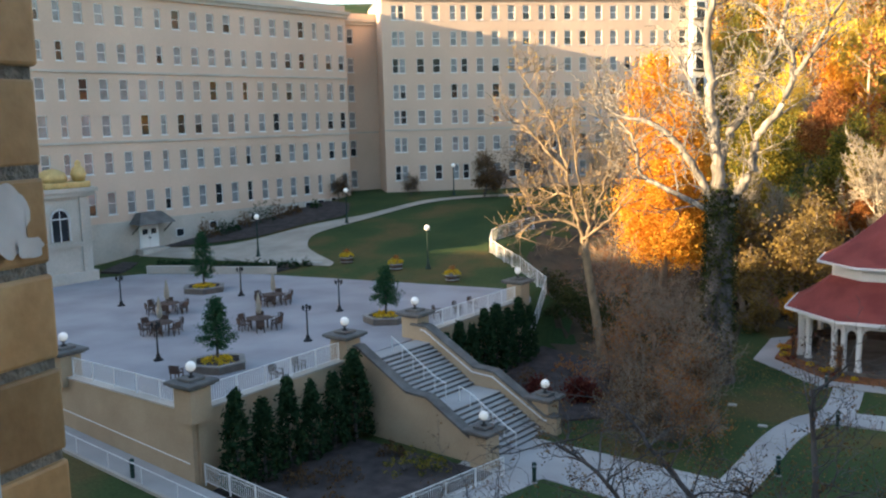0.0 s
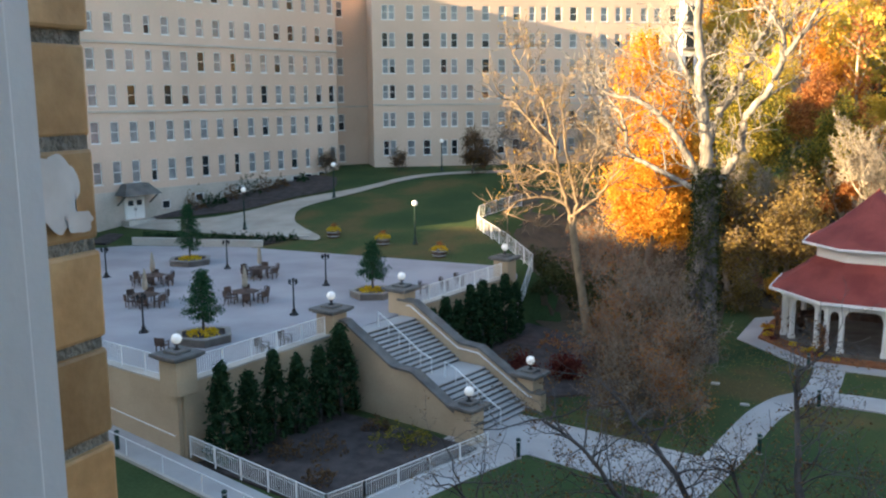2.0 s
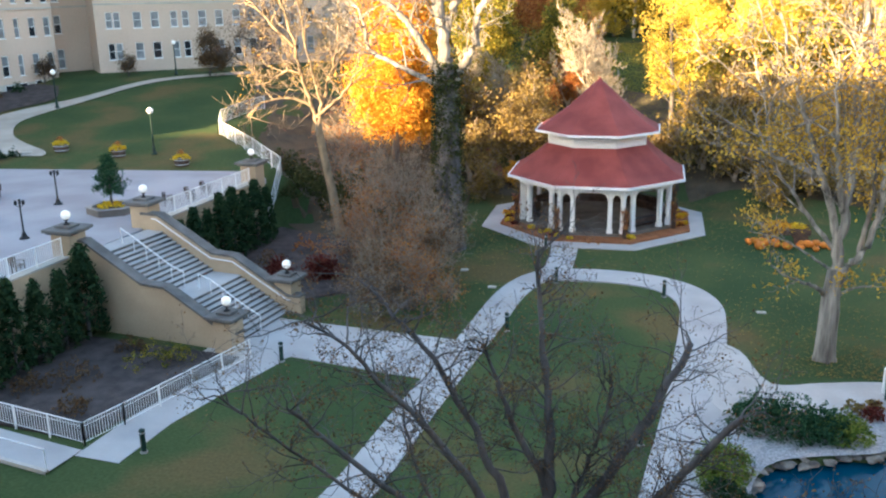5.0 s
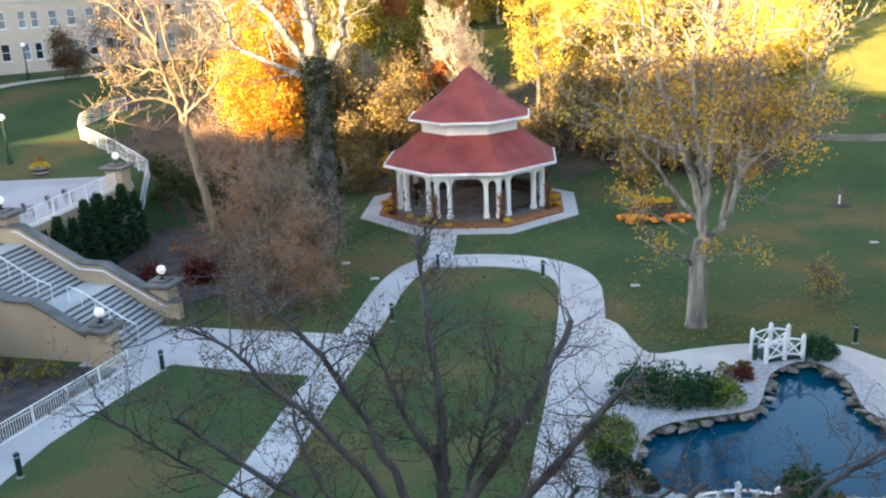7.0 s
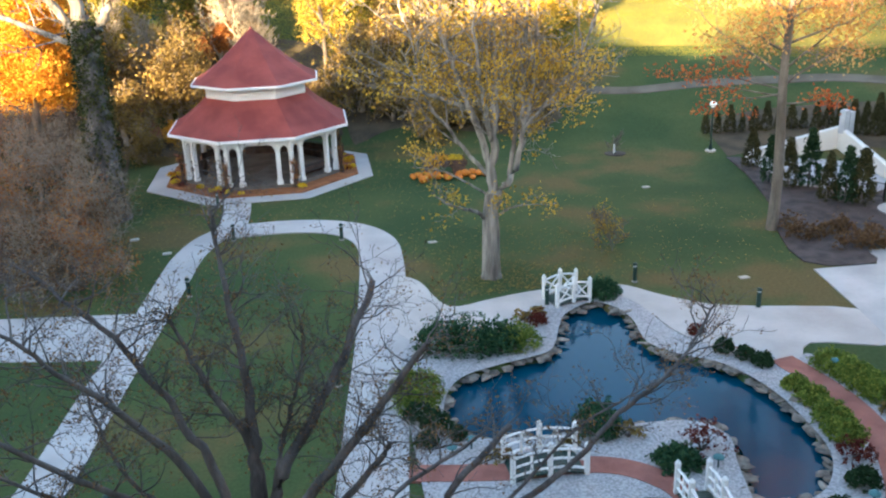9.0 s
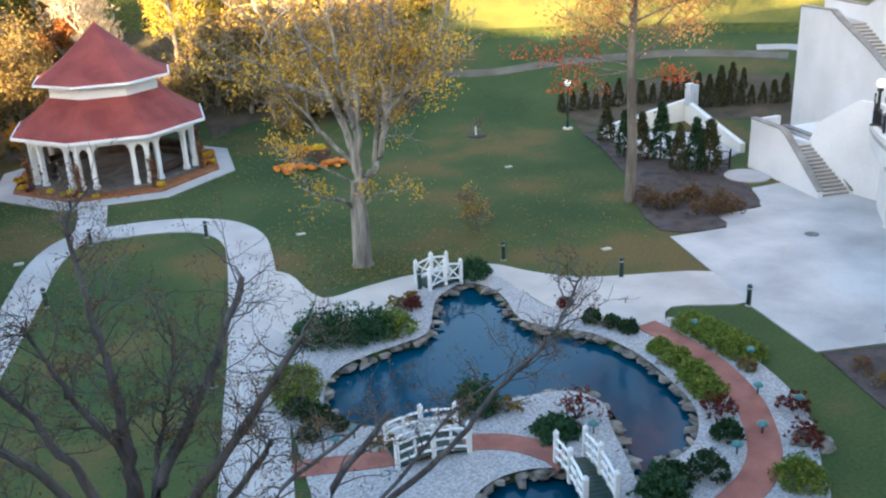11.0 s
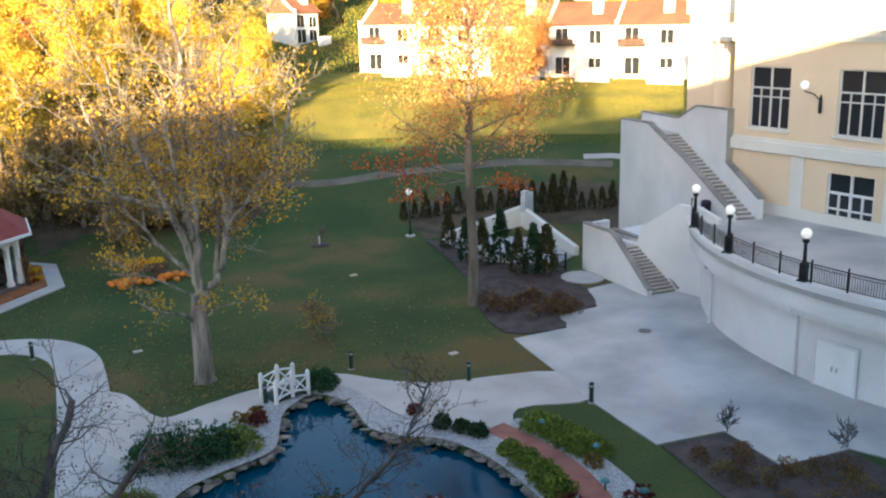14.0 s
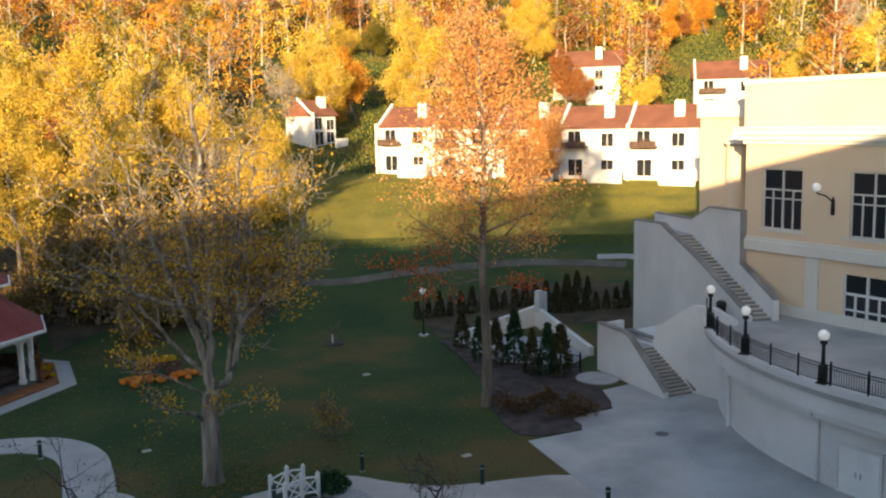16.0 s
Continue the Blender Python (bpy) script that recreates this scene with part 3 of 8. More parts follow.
def stone_porch():
    """The pale stone end pavilion with an arched window and an urn group, coloured gold for sunlight, on its cornice.
    """
    th = thing("stone_pavilion", pose(-63.0, 61.0, TERRACE, 0, 0, 75), "pale stone pavilion with an arched window and a sun-coloured roof ornament", "pavilion")
    part("wall", box(B(), -9, 0, 0, 7, 0, 8.2), M_STONE, th)
    part("plinth", box(B(), -9.2, 0.3, -0.3, 7.2, 0, 1.0), M_STONE, th)
    part("band", box(B(), -9.15, 0.18, -0.18, 7.1, 3.3, 3.7), M_STONE, th)
    part("cornice", box(box(B(), -9.5, 0.6, -0.6, 7.3, 8.2, 8.55), -9.3, 0.4, -0.4, 7.2, 7.8, 8.2), M_STONE, th)
    for x in (-8.4, -5.4, -0.6):
        part("pilaster", box(B(), x - 0.4, x + 0.4, -0.16, 0.0, 1.0, 7.8), M_STONE, th)
    for x in (-2.9, -7.0):
        bm = B()
        n = 10
        for r0, r1 in ((0.75, 0.95),):
            pts0 = [(r0, 3.9), *((r0 * math.cos(a), 5.9 + r0 * math.sin(a)) for a in np.linspace(0, math.pi, n)), (-r0, 3.9)]
            pts1 = [(r1, 3.9), *((r1 * math.cos(a), 5.9 + r1 * math.sin(a)) for a in np.linspace(0, math.pi, n)), (-r1, 3.9)]
            for i in range(len(pts0) - 1):
                bm.faces.new([bm.verts.new((x + p[0], -0.12, p[1])) for p in (pts0[i], pts0[i + 1], pts1[i + 1], pts1[i])])
        bmesh.ops.solidify(bm, geom=bm.faces, thickness=0.12)
        w = part("window", bm, M_WHITE, th, "tall arched window")
        bm = B()
        bm.faces.new([bm.verts.new((x + p[0], -0.02, p[1])) for p in pts0])
        part("pane", bm, M_GLASS, w)
        bb = box(box(B(), x - 0.03, x + 0.03, -0.08, -0.02, 3.9, 6.6), x - 0.75, x + 0.75, -0.08, -0.02, 5.85, 5.95)
        part("glazing_bar", bb, M_WHITE, w)
    orn = B()
    box(orn, -4.0, 0.2, -0.2, 2.5, 8.55, 9.1, bevel=0.1)
    lathe(orn, [(1.25, 9.1), (1.3, 9.5), (1.1, 9.9), (0.6, 10.2), (0.1, 10.3)], 14, Matrix.Translation((-2.8, 1.0, 0)))
    lathe(orn, [(0.5, 9.1), (0.7, 9.7), (0.55, 10.2), (0.25, 10.5), (0.3, 10.7), (0.05, 11.0)], 10, Matrix.Translation((-0.5, 0.6, 0)))
    part("ornament", orn, M_SUNSTONE, th, "carved stone roof ornament with sunlight put into its golden colour", True)


stone_porch()


def home_building():
    """The hotel wing in which the camera stands: outer wall with the open window, and a plain room behind it. Its
    unseen length and height are set by the shadow it throws.
    """
    th = thing("home_wing", pose(0, 0, 0), "tan brick hotel wing around the viewing window", "hotel")
    y0, y1, zl, zh = 0.40, 0.50, 17.2, 19.3
    xl, xr = -0.53, 1.75
    bm = B()
    # The wall runs far out of view to shade the terrace and lawn.
    for x0, x1, z0, z1 in ((-140, xl - 0.24, 0, HOME_TOP), (xr, 46, 0, HOME_TOP), (xl - 0.24, xr, 0, zl), (xl - 0.24, xr, zh, HOME_TOP)):
        box(bm, x0, x1, y0 - 0.3, y1, z0, z1)
    part("wall", bm, M_TAN, th)
    part("rear_block", box(B(), -140, 46, -16, -5.0, 0, HOME_TOP), M_TAN, th)
    part("roof", box(B(), -140, 46, -5.0, 0.1, HOME_TOP - 0.3, HOME_TOP), M_CAP, th)
    # Unseen block added on the roof to shade the gazebo and slope.
    part("roof_pavilion", box(B(), -79, -58, -14, 0.3, HOME_TOP, 27.2), M_TAN, th)
    room = B()
    box(room, -2.5, 3.0, -4.8, 0.05, 16.1, 16.3)
    box(room, -2.5, 3.0, -4.8, 0.05, 19.5, 19.6)
    box(room, -2.7, -2.5, -4.8, 0.05, 16.1, 19.6)
    box(room, 3.0, 3.2, -4.8, 0.05, 16.1, 19.6)
    box(room, -2.7, 3.2, -5.0, -4.8, 16.1, 19.6)
    part("room", room, M_CURTAIN, th, "plain pale hotel room")
    return th


# Roof height picked for where its shadow ends.
HOME_TOP = 23.5
home = home_building()


# ---- terrace wall, stairs ----
def along(s, off=0.0):
    """A point of the terrace edge, s metres from the pier at its near end, off metres outwards."""
    p = EDGE_A + EDGE_DIR * s
    return Vector((p.x + 0.983 * off, p.y - 0.186 * off, 0))


EDGE_YAW = math.degrees(math.atan2(0.983, 0.186))


def retaining_wall(name, a, n, yaw, z0, label):
    th = thing(name, pose(a.x, a.y, 0, 0, 0, yaw), label, "wall", kind="structure")
    part("wall_body", box(B(), 0, n, -0.2, 0.25, z0, TERRACE + 0.15), M_STUCCO, th)
    part("coping", box(B(), -0.02, n + 0.02, -0.28, 0.33, TERRACE + 0.15, TERRACE + 0.27, bevel=0.02), M_STONE, th)


SOUTH_YAW = math.degrees(math.atan2(0.2195, -0.9756))


def south(s):
    return Vector((-28.7 - 0.9756 * s, 33.4 + 0.2195 * s, 0))


retaining_wall("retaining_wall_west", south(0), 40.0, SOUTH_YAW, -0.3, "tan stucco retaining wall above the ramp walk")
retaining_wall("retaining_wall_south", along(0), 10.6, EDGE_YAW, -0.3, "tan stucco retaining wall of the terrace")
retaining_wall("retaining_wall_north", along(18.2), 13.3, EDGE_YAW, -0.3, "tan stucco retaining wall behind the hedge")


def railing(name, pts, label, height=1.05, pickets=True, gap=0.14, mid=False, material=None, category="railing"):
    """A white steel railing along points (x, y, z): posts, two rails and pickets."""
    pts = [Vector(p) for p in pts]
    th = thing(name, Matrix.Translation(pts[0]), label, category)
    material = material or M_WHITE
    o = pts[0]
    top = tube(B(), [p - o + Vector((0, 0, height)) for p in pts], 0.028, 6)
    part("top_rail", top, material, th)
    part("bottom_rail", tube(B(), [p - o + Vector((0, 0, 0.12)) for p in pts], 0.02, 4), material, th)
    if mid:
        part("middle_rail", tube(B(), [p - o + Vector((0, 0, height - 0.18)) for p in pts], 0.016, 4), material, th)
    pm = None
    if pickets:
        pm = bpy.data.meshes.new("picket")
        bm = box(B(), -0.01, 0.01, -0.01, 0.01, 0.12, height)
        bm.to_mesh(pm)
        bm.free()
        pm.materials.append(material)
    for a, b in zip(pts, pts[1:]):
        length = (b - a).length
        k = max(1, round(length / 2.0))
        for i in range(k + 1):
            q = a.lerp(b, i / k) - o
            part("post", box(B(), q.x - 0.03, q.x + 0.03, q.y - 0.03, q.y + 0.03, q.z - 0.1, q.z + height + 0.02), material, th)
        if pickets:
            m = int(length / gap)
            for i in range(1, m):
                q = a.lerp(b, i / m) - o
                part_me("picket", pm, None, th).location = q
    return th


def lamp_pier(x, y, z0, globe_z, yaw, width=1.25, label="square tan stucco pier with dark cap and globe lamp"):
    """A stucco pier with a stepped dark cap and a globe on a short neck."""
    th = thing("lamp_pier", pose(x, y, z0, 0, 0, yaw), label, "pier", "lamp piers of the terrace")
    h = globe_z - z0 - 0.95
    w = width / 2
    part("shaft", box(B(), -w, w, -w, w, -0.3, h, bevel=0.02), M_STUCCO, th)
    part("cap", box(box(B(), -w - 0.32, w + 0.32, -w - 0.32, w + 0.32, h + 0.1, h + 0.28, bevel=0.04), -w - 0.16, w + 0.16, -w - 0.16, w + 0.16, h, h + 0.1), M_CAP, th, "dark stepped stone cap")
    part("cap_top", box(B(), -w * 0.75, w * 0.75, -w * 0.75, w * 0.75, h + 0.28, h + 0.42, bevel=0.03), M_CAP, th)
    part("neck", lathe(B(), [(0.17, h + 0.42), (0.17, h + 0.47), (0.06, h + 0.52), (0.055, h + 0.62), (0.13, h + 0.68), (0.13, h + 0.71)], 10), M_BLACK, th)
    g = lathe(B(), [(0.26 * math.sin(a), globe_z - z0 - 0.26 * math.cos(a)) for a in np.linspace(0.25, math.pi, 10)], 16)
    part("globe", g, M_GLOBE, th, "white glass globe", True)


for gx_, gy_ in ((-26.75, 44.4), (-25.5, 51.1), (-23.1, 63.9), (-28.8, 33.4)):
    lamp_pier(gx_, gy_, TERRACE, 6.5, EDGE_YAW, label="square tan stucco pier with dark cap at the terrace edge")
lamp_pier(-39.8, 35.9, TERRACE, 6.5, SOUTH_YAW)
lamp_pier(-51.0, 38.4, TERRACE, 6.5, SOUTH_YAW)
STAIR_YAW = math.degrees(math.atan2(0.261, -0.965))
lamp_pier(-15.9, 48.4, 0, 2.75, STAIR_YAW, 1.1, "low stucco pier at the foot of the stairs")
lamp_pier(-17.1, 41.9, 0, 2.75, STAIR_YAW, 1.1, "low stucco pier at the foot of the stairs")

STAIR_M = pose(-15.78, 44.9, 0, 0, 0, STAIR_YAW)
RISE, RUN, LOW_N, UP_N, LAND = 4.15 / 23, 0.31, 11, 12, 1.7


def stair_h(x):
    """Height of the nosing line at x metres from the foot."""
    x -= 0.7
    if x < 0:
        return 0.0
    if x < LOW_N * RUN:
        return x / RUN * RISE
    if x < LOW_N * RUN + LAND:
        return LOW_N * RISE
    return min(LOW_N * RISE + (x - LOW_N * RUN - LAND) / RUN * RISE, 4.15)


def grand_stairs():
    """Two flights with a landing between sloping stucco cheek walls."""
    th = thing("garden_stairs", STAIR_M, "broad pale concrete stairs between tan stucco walls", "stairs")
    x, z = 0.7, 0.0
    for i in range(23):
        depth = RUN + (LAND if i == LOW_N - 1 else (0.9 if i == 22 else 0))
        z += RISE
        # The step body takes the dark coping tone, the tread pale concrete.
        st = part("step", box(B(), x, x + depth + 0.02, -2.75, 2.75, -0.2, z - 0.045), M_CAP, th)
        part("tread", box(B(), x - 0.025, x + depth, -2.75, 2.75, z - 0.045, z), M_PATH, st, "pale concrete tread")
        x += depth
    for s in (-1, 1):
        prof = [(-0.1, 1.0), (0.7, 1.0), (0.7 + LOW_N * RUN + 0.2, LOW_N * RISE + 1.0), (0.7 + LOW_N * RUN + LAND, LOW_N * RISE + 1.05), (9.5, 5.05), (10.8, 5.05)]
        bm = B()
        for y in (s * 2.8, s * 3.3):
            bm.faces.new([bm.verts.new((px, y, pz)) for px, pz in [(-0.1, -0.3)] + prof + [(10.8, -0.3)]])
        fs = list(bm.faces)
        n = len(fs[0].verts)
        a, b = list(fs[0].verts), list(fs[1].verts)
        for i in range(n):
            bm.faces.new((a[i], a[(i + 1) % n], b[(i + 1) % n], b[i]))
        bmesh.ops.recalc_face_normals(bm, faces=bm.faces)
        part("cheek_wall", bm, M_STUCCO, th)
        cp = B()
        for (x0, z0), (x1, z1) in zip(prof, prof[1:]):
            vs = [cp.verts.new((px, s * py, pz + dz)) for px, pz in ((x0, z0), (x1, z1)) for py in (2.7, 3.42) for dz in (0.0, 0.13)]
            for f in ((0, 1, 3, 2), (4, 6, 7, 5), (0, 4, 5, 1), (2, 3, 7, 6), (1, 5, 7, 3), (0, 2, 6, 4)):
                cp.faces.new([vs[k] for k in f])
        bmesh.ops.recalc_face_normals(cp, faces=cp.faces)
        part("coping", cp, M_CAP, th, "dark sloping stone coping")
    # wall rail on the far cheek, and two rails up the middle
    line = [(0.5, 0.95), (0.7, 0.95), (0.7 + LOW_N * RUN + 0.2, LOW_N * RISE + 0.9), (0.7 + LOW_N * RUN + LAND, LOW_N * RISE + 0.95), (9.6, 5.0), (9.9, 5.0)]
    part("wall_rail", tube(B(), [(px, -2.66, pz - 0.12) for px, pz in line], 0.045), M_WHITE, th, "white steel wall rail")
    for x0, x1 in ((0.55, 0.7 + LOW_N * RUN + 0.35), (0.7 + LOW_N * RUN + LAND - 0.35, 9.6)):
        k = 5
        pts = [(x0 + (x1 - x0) * i / k, 0.3, stair_h(x0 + (x1 - x0) * i / k) + 0.92) for i in range(k + 1)]
        pts = [(x0, 0.3, stair_h(x0))] + pts + [(x1, 0.3, stair_h(x1))]
        r = part("hand_rail", tube(B(), pts, 0.04), M_WHITE, th, "white steel hand rail")
        for i in range(1, k):
            q = pts[i + 1]
            part("post", tube(B(), [(q[0], q[1], stair_h(q[0])), q], 0.024), M_WHITE, r)


grand_stairs()

zt = TERRACE + 0.27
railing("terrace_railing", [(*south(0.8)[:2], zt), (*south(10.6)[:2], zt)], "white steel picket railing on the terrace edge")
railing("terrace_railing", [(*south(12.2)[:2], zt), (*south(22.0)[:2], zt)], "white steel picket railing on the terrace edge")
railing("terrace_railing", [(*along(0.8)[:2], zt), (*along(10.4)[:2], zt)], "white steel picket railing on the terrace edge")
railing("terrace_railing", [(*along(18.9)[:2], zt), (*along(30.2)[:2], zt)], "white steel picket railing on the terrace edge")
railing("lawn_fence", [(x, y, ground_z(x - 0.4, y)) for x, y in ((-22.5, 65.2), (-22.2, 68.0), (-26.2, 73.1), (-31.3, 78.8), (-32.4, 82.3), (-31.6, 85.0), (-30.0, 88.0))], "long white picket fence along the lawn edge", 1.3, gap=0.2)

# ramp walk with rails at the foot of the terrace wall
tagged(part("path_ramp", ribbon(B(), [(-14.9, 41.2), (-16.35, 37.8), (-17.75, 34.0), (-18.45, 30.4)], 2.1, 0.0, lift=0.03), M_PATH, None), "pale concrete walk turning along the planting bed", "path", kind="structure")


def ramp_at(s, off):
    """A point of the ramp, s metres west of the terrace corner and off metres out from the wall."""
    p = south(s)
    x, y = p.x - 0.2195 * off, p.y - 0.9756 * off
    return Vector((x, y, max(0.03, 0.069 * (-18.6 - x))))


def ramp_walk():
    """A concrete ramp climbing along the foot of the terrace wall, with a kerb and handrails."""
    th = thing("ramp_walk", pose(0, 0, 0), "pale concrete ramp climbing along the terrace wall", "ramp", kind="structure")
    bm = B()
    rows = []
    for s in np.arange(-9.6, 30.1, 1.1):
        a, b = ramp_at(s, 0.28), ramp_at(s, 2.1)
        rows.append([bm.verts.new(v) for v in (a - Vector((0, 0, 0.1)), a, b, Vector((b.x, b.y, -0.3)))])
    for p, q in zip(rows, rows[1:]):
        for k in range(3):
            bm.faces.new((p[k], p[k + 1], q[k + 1], q[k]))
    bmesh.ops.recalc_face_normals(bm, faces=bm.faces)
    part("slab", bm, M_PATH, th)
    kerb = B()
    rows = []
    for s in np.arange(-9.6, 30.1, 1.1):
        a, b = ramp_at(s, 2.1), ramp_at(s, 2.28)
        rows.append([kerb.verts.new(v) for v in (a, a + Vector((0, 0, 0.07)), b + Vector((0, 0, 0.07)), Vector((b.x, b.y, -0.3)))])
    for p, q in zip(rows, rows[1:]):
        for k in range(3):
            kerb.faces.new((p[k], p[k + 1], q[k + 1], q[k]))
    bmesh.ops.recalc_face_normals(kerb, faces=kerb.faces)
    part("kerb", kerb, M_STONE, th, "pale concrete kerb")
    up = Vector((0, 0, 0.95))
    part("wall_rail", tube(B(), [ramp_at(s, 0.34) + up for s in np.arange(0.2, 28, 1.4)], 0.03), M_WHITE, th, "white steel wall rail")
    out = part("hand_rail", tube(B(), [ramp_at(s, 2.0) + up * 0.9 for s in np.arange(-9.4, 28, 1.4)], 0.028), M_WHITE, th, "white steel hand rail")
    for s in np.arange(-9.4, 28, 2.8):
        q = ramp_at(s, 2.0)
        part("post", tube(B(), [q, q + up * 0.9], 0.024), M_WHITE, out)


ramp_walk()
railing("walk_railing", [(-15.7, 41.0, 0.03), (-18.7, 33.4, 0.03), (-19.5, 31.45, 0.06), (-28.3, 33.4, 0.66)], "white steel picket railing beside the planting bed", 1.0, mid=True)
plate("planting_bed_south", [(-19.8, 31.8), (-16.3, 41.0), (-26.5, 43.2), (-28.3, 33.8)], 0.0, M_MULCH, "dark mulch planting bed under the terrace wall", "planting bed", 0.12)
plate("planting_bed_north", [(-16.4, 49.3), (-24.5, 51.6), (-22.0, 66.5), (-14.5, 62), (-12.5, 52)], 0.0, M_MULCH, "dark mulch planting bed beside the stairs", "planting bed", 0.12)
# gently rising walk across the upper lawn
def strip(bm, left, right, lift=0.07):
    """Paving between two lines, following the ground."""
    rows = []
    for a, b in zip(left, right):
        row = []
        for k in range(7):
            q = a.lerp(b, k / 6)
            row.append(bm.verts.new((q.x, q.y, ground_z(q.x, q.y) + lift)))
        rows.append(row)
    for a, b in zip(rows, rows[1:]):
        for k in range(6):
            bm.faces.new((a[k], a[k + 1], b[k + 1], b[k]))
    bmesh.ops.recalc_face_normals(bm, faces=bm.faces)
    return bm


tagged(part("path_upper", strip(B(), smooth_line([(-67.5, 71.5), (-69, 74.7), (-66.6, 75.1), (-61.7, 76.5), (-58.9, 79.7), (-56.1, 86.6), (-52.1, 92.6), (-48.6, 100.2), (-43.7, 103.4), (-37.0, 105.6)]), smooth_line([(-44.5, 71.6), (-45, 73.0), (-48.5, 75.6), (-51.0, 78.0), (-52.9, 81.7), (-52.8, 84.8), (-50.7, 90.6), (-47.6, 98.6), (-43.4, 102.0), (-36.6, 104.1)]), 0.09), M_BEIGEPATH, None), "beige walk curving across the upper lawn", "path", kind="structure")
tagged(part("planting_bed_wing", strip(B(), smooth_line([(-67.9, 75.2), (-66.6, 80), (-64.8, 87), (-63.0, 93.6), (-61.6, 99)]), smooth_line([(-66.4, 75.4), (-59.8, 80), (-57.0, 87), (-54.6, 91.6), (-57.6, 98)]), 0.12), M_MULCH, None), "dark planting bed along the wing", "planting bed", kind="structure")
plate("planting_bed_pavilion", [(-68.4, 71.0), (-65.4, 64.0), (-63.2, 64.4), (-65.8, 69.6), (-68.0, 72.6)], TERRACE + 0.06, M_MULCH, "dark mulch bed beside the stone pavilion", "planting bed", 0.14)


tagged(part("woodland_floor", strip(B(), smooth_line([(-21.5, 67), (-26, 75), (-32, 82), (-33, 95)]), smooth_line([(-8.5, 60), (-8.2, 68), (-8.6, 82), (-12, 95)]), 0.07), M_LITTER, None), "brown leaf litter under the trees", "ground cover", kind="structure")
tagged(part("woodland_floor_grove", strip(B(), smooth_line([(10.5, 77), (14, 78.5), (19, 76), (24.5, 73), (29, 75)]), smooth_line([(10.5, 92), (15, 95), (21, 97), (28, 94), (31, 86)]), 0.065), M_LITTER, None), "brown leaf litter under the thicket", "ground cover", kind="structure")
tagged(part("woodland_floor_behind", strip(B(), smooth_line([(-8.5, 79), (-4, 78.5), (2, 81), (10, 80)]), smooth_line([(-12, 97), (-4, 101), (4, 100), (10.5, 97)]), 0.05), M_LITTER, None), "brown leaf litter behind the gazebo", "ground cover", kind="structure")
tagged(part("woodland_floor_south", strip(B(), smooth_line([(-12.6, 50), (-15, 58), (-21.5, 67)]), smooth_line([(-8.5, 48.5), (-8.2, 54), (-8.5, 60)]), 0.065), M_LITTER, None), "brown leaf litter under the trees", "ground cover", kind="structure")


# ---- gazebo ----
def octagon(r, z, a0=17.0):
    return [Vector((r * math.sin(radians(a0 + 45 * k)), -r * math.cos(radians(a0 + 45 * k)), z)) for k in range(8)]


def roof_shell(rings):
    """Eight-sided shell through (radius, height) rings, each side a strip."""
    bm = B()
    rs = [[bm.verts.new(v) for v in octagon(r, z)] for r, z in rings]
    for a, b in zip(rs, rs[1:]):
        for k in range(8):
            bm.faces.new((a[k], a[(k + 1) % 8], b[(k + 1) % 8], b[k]))
    return bm


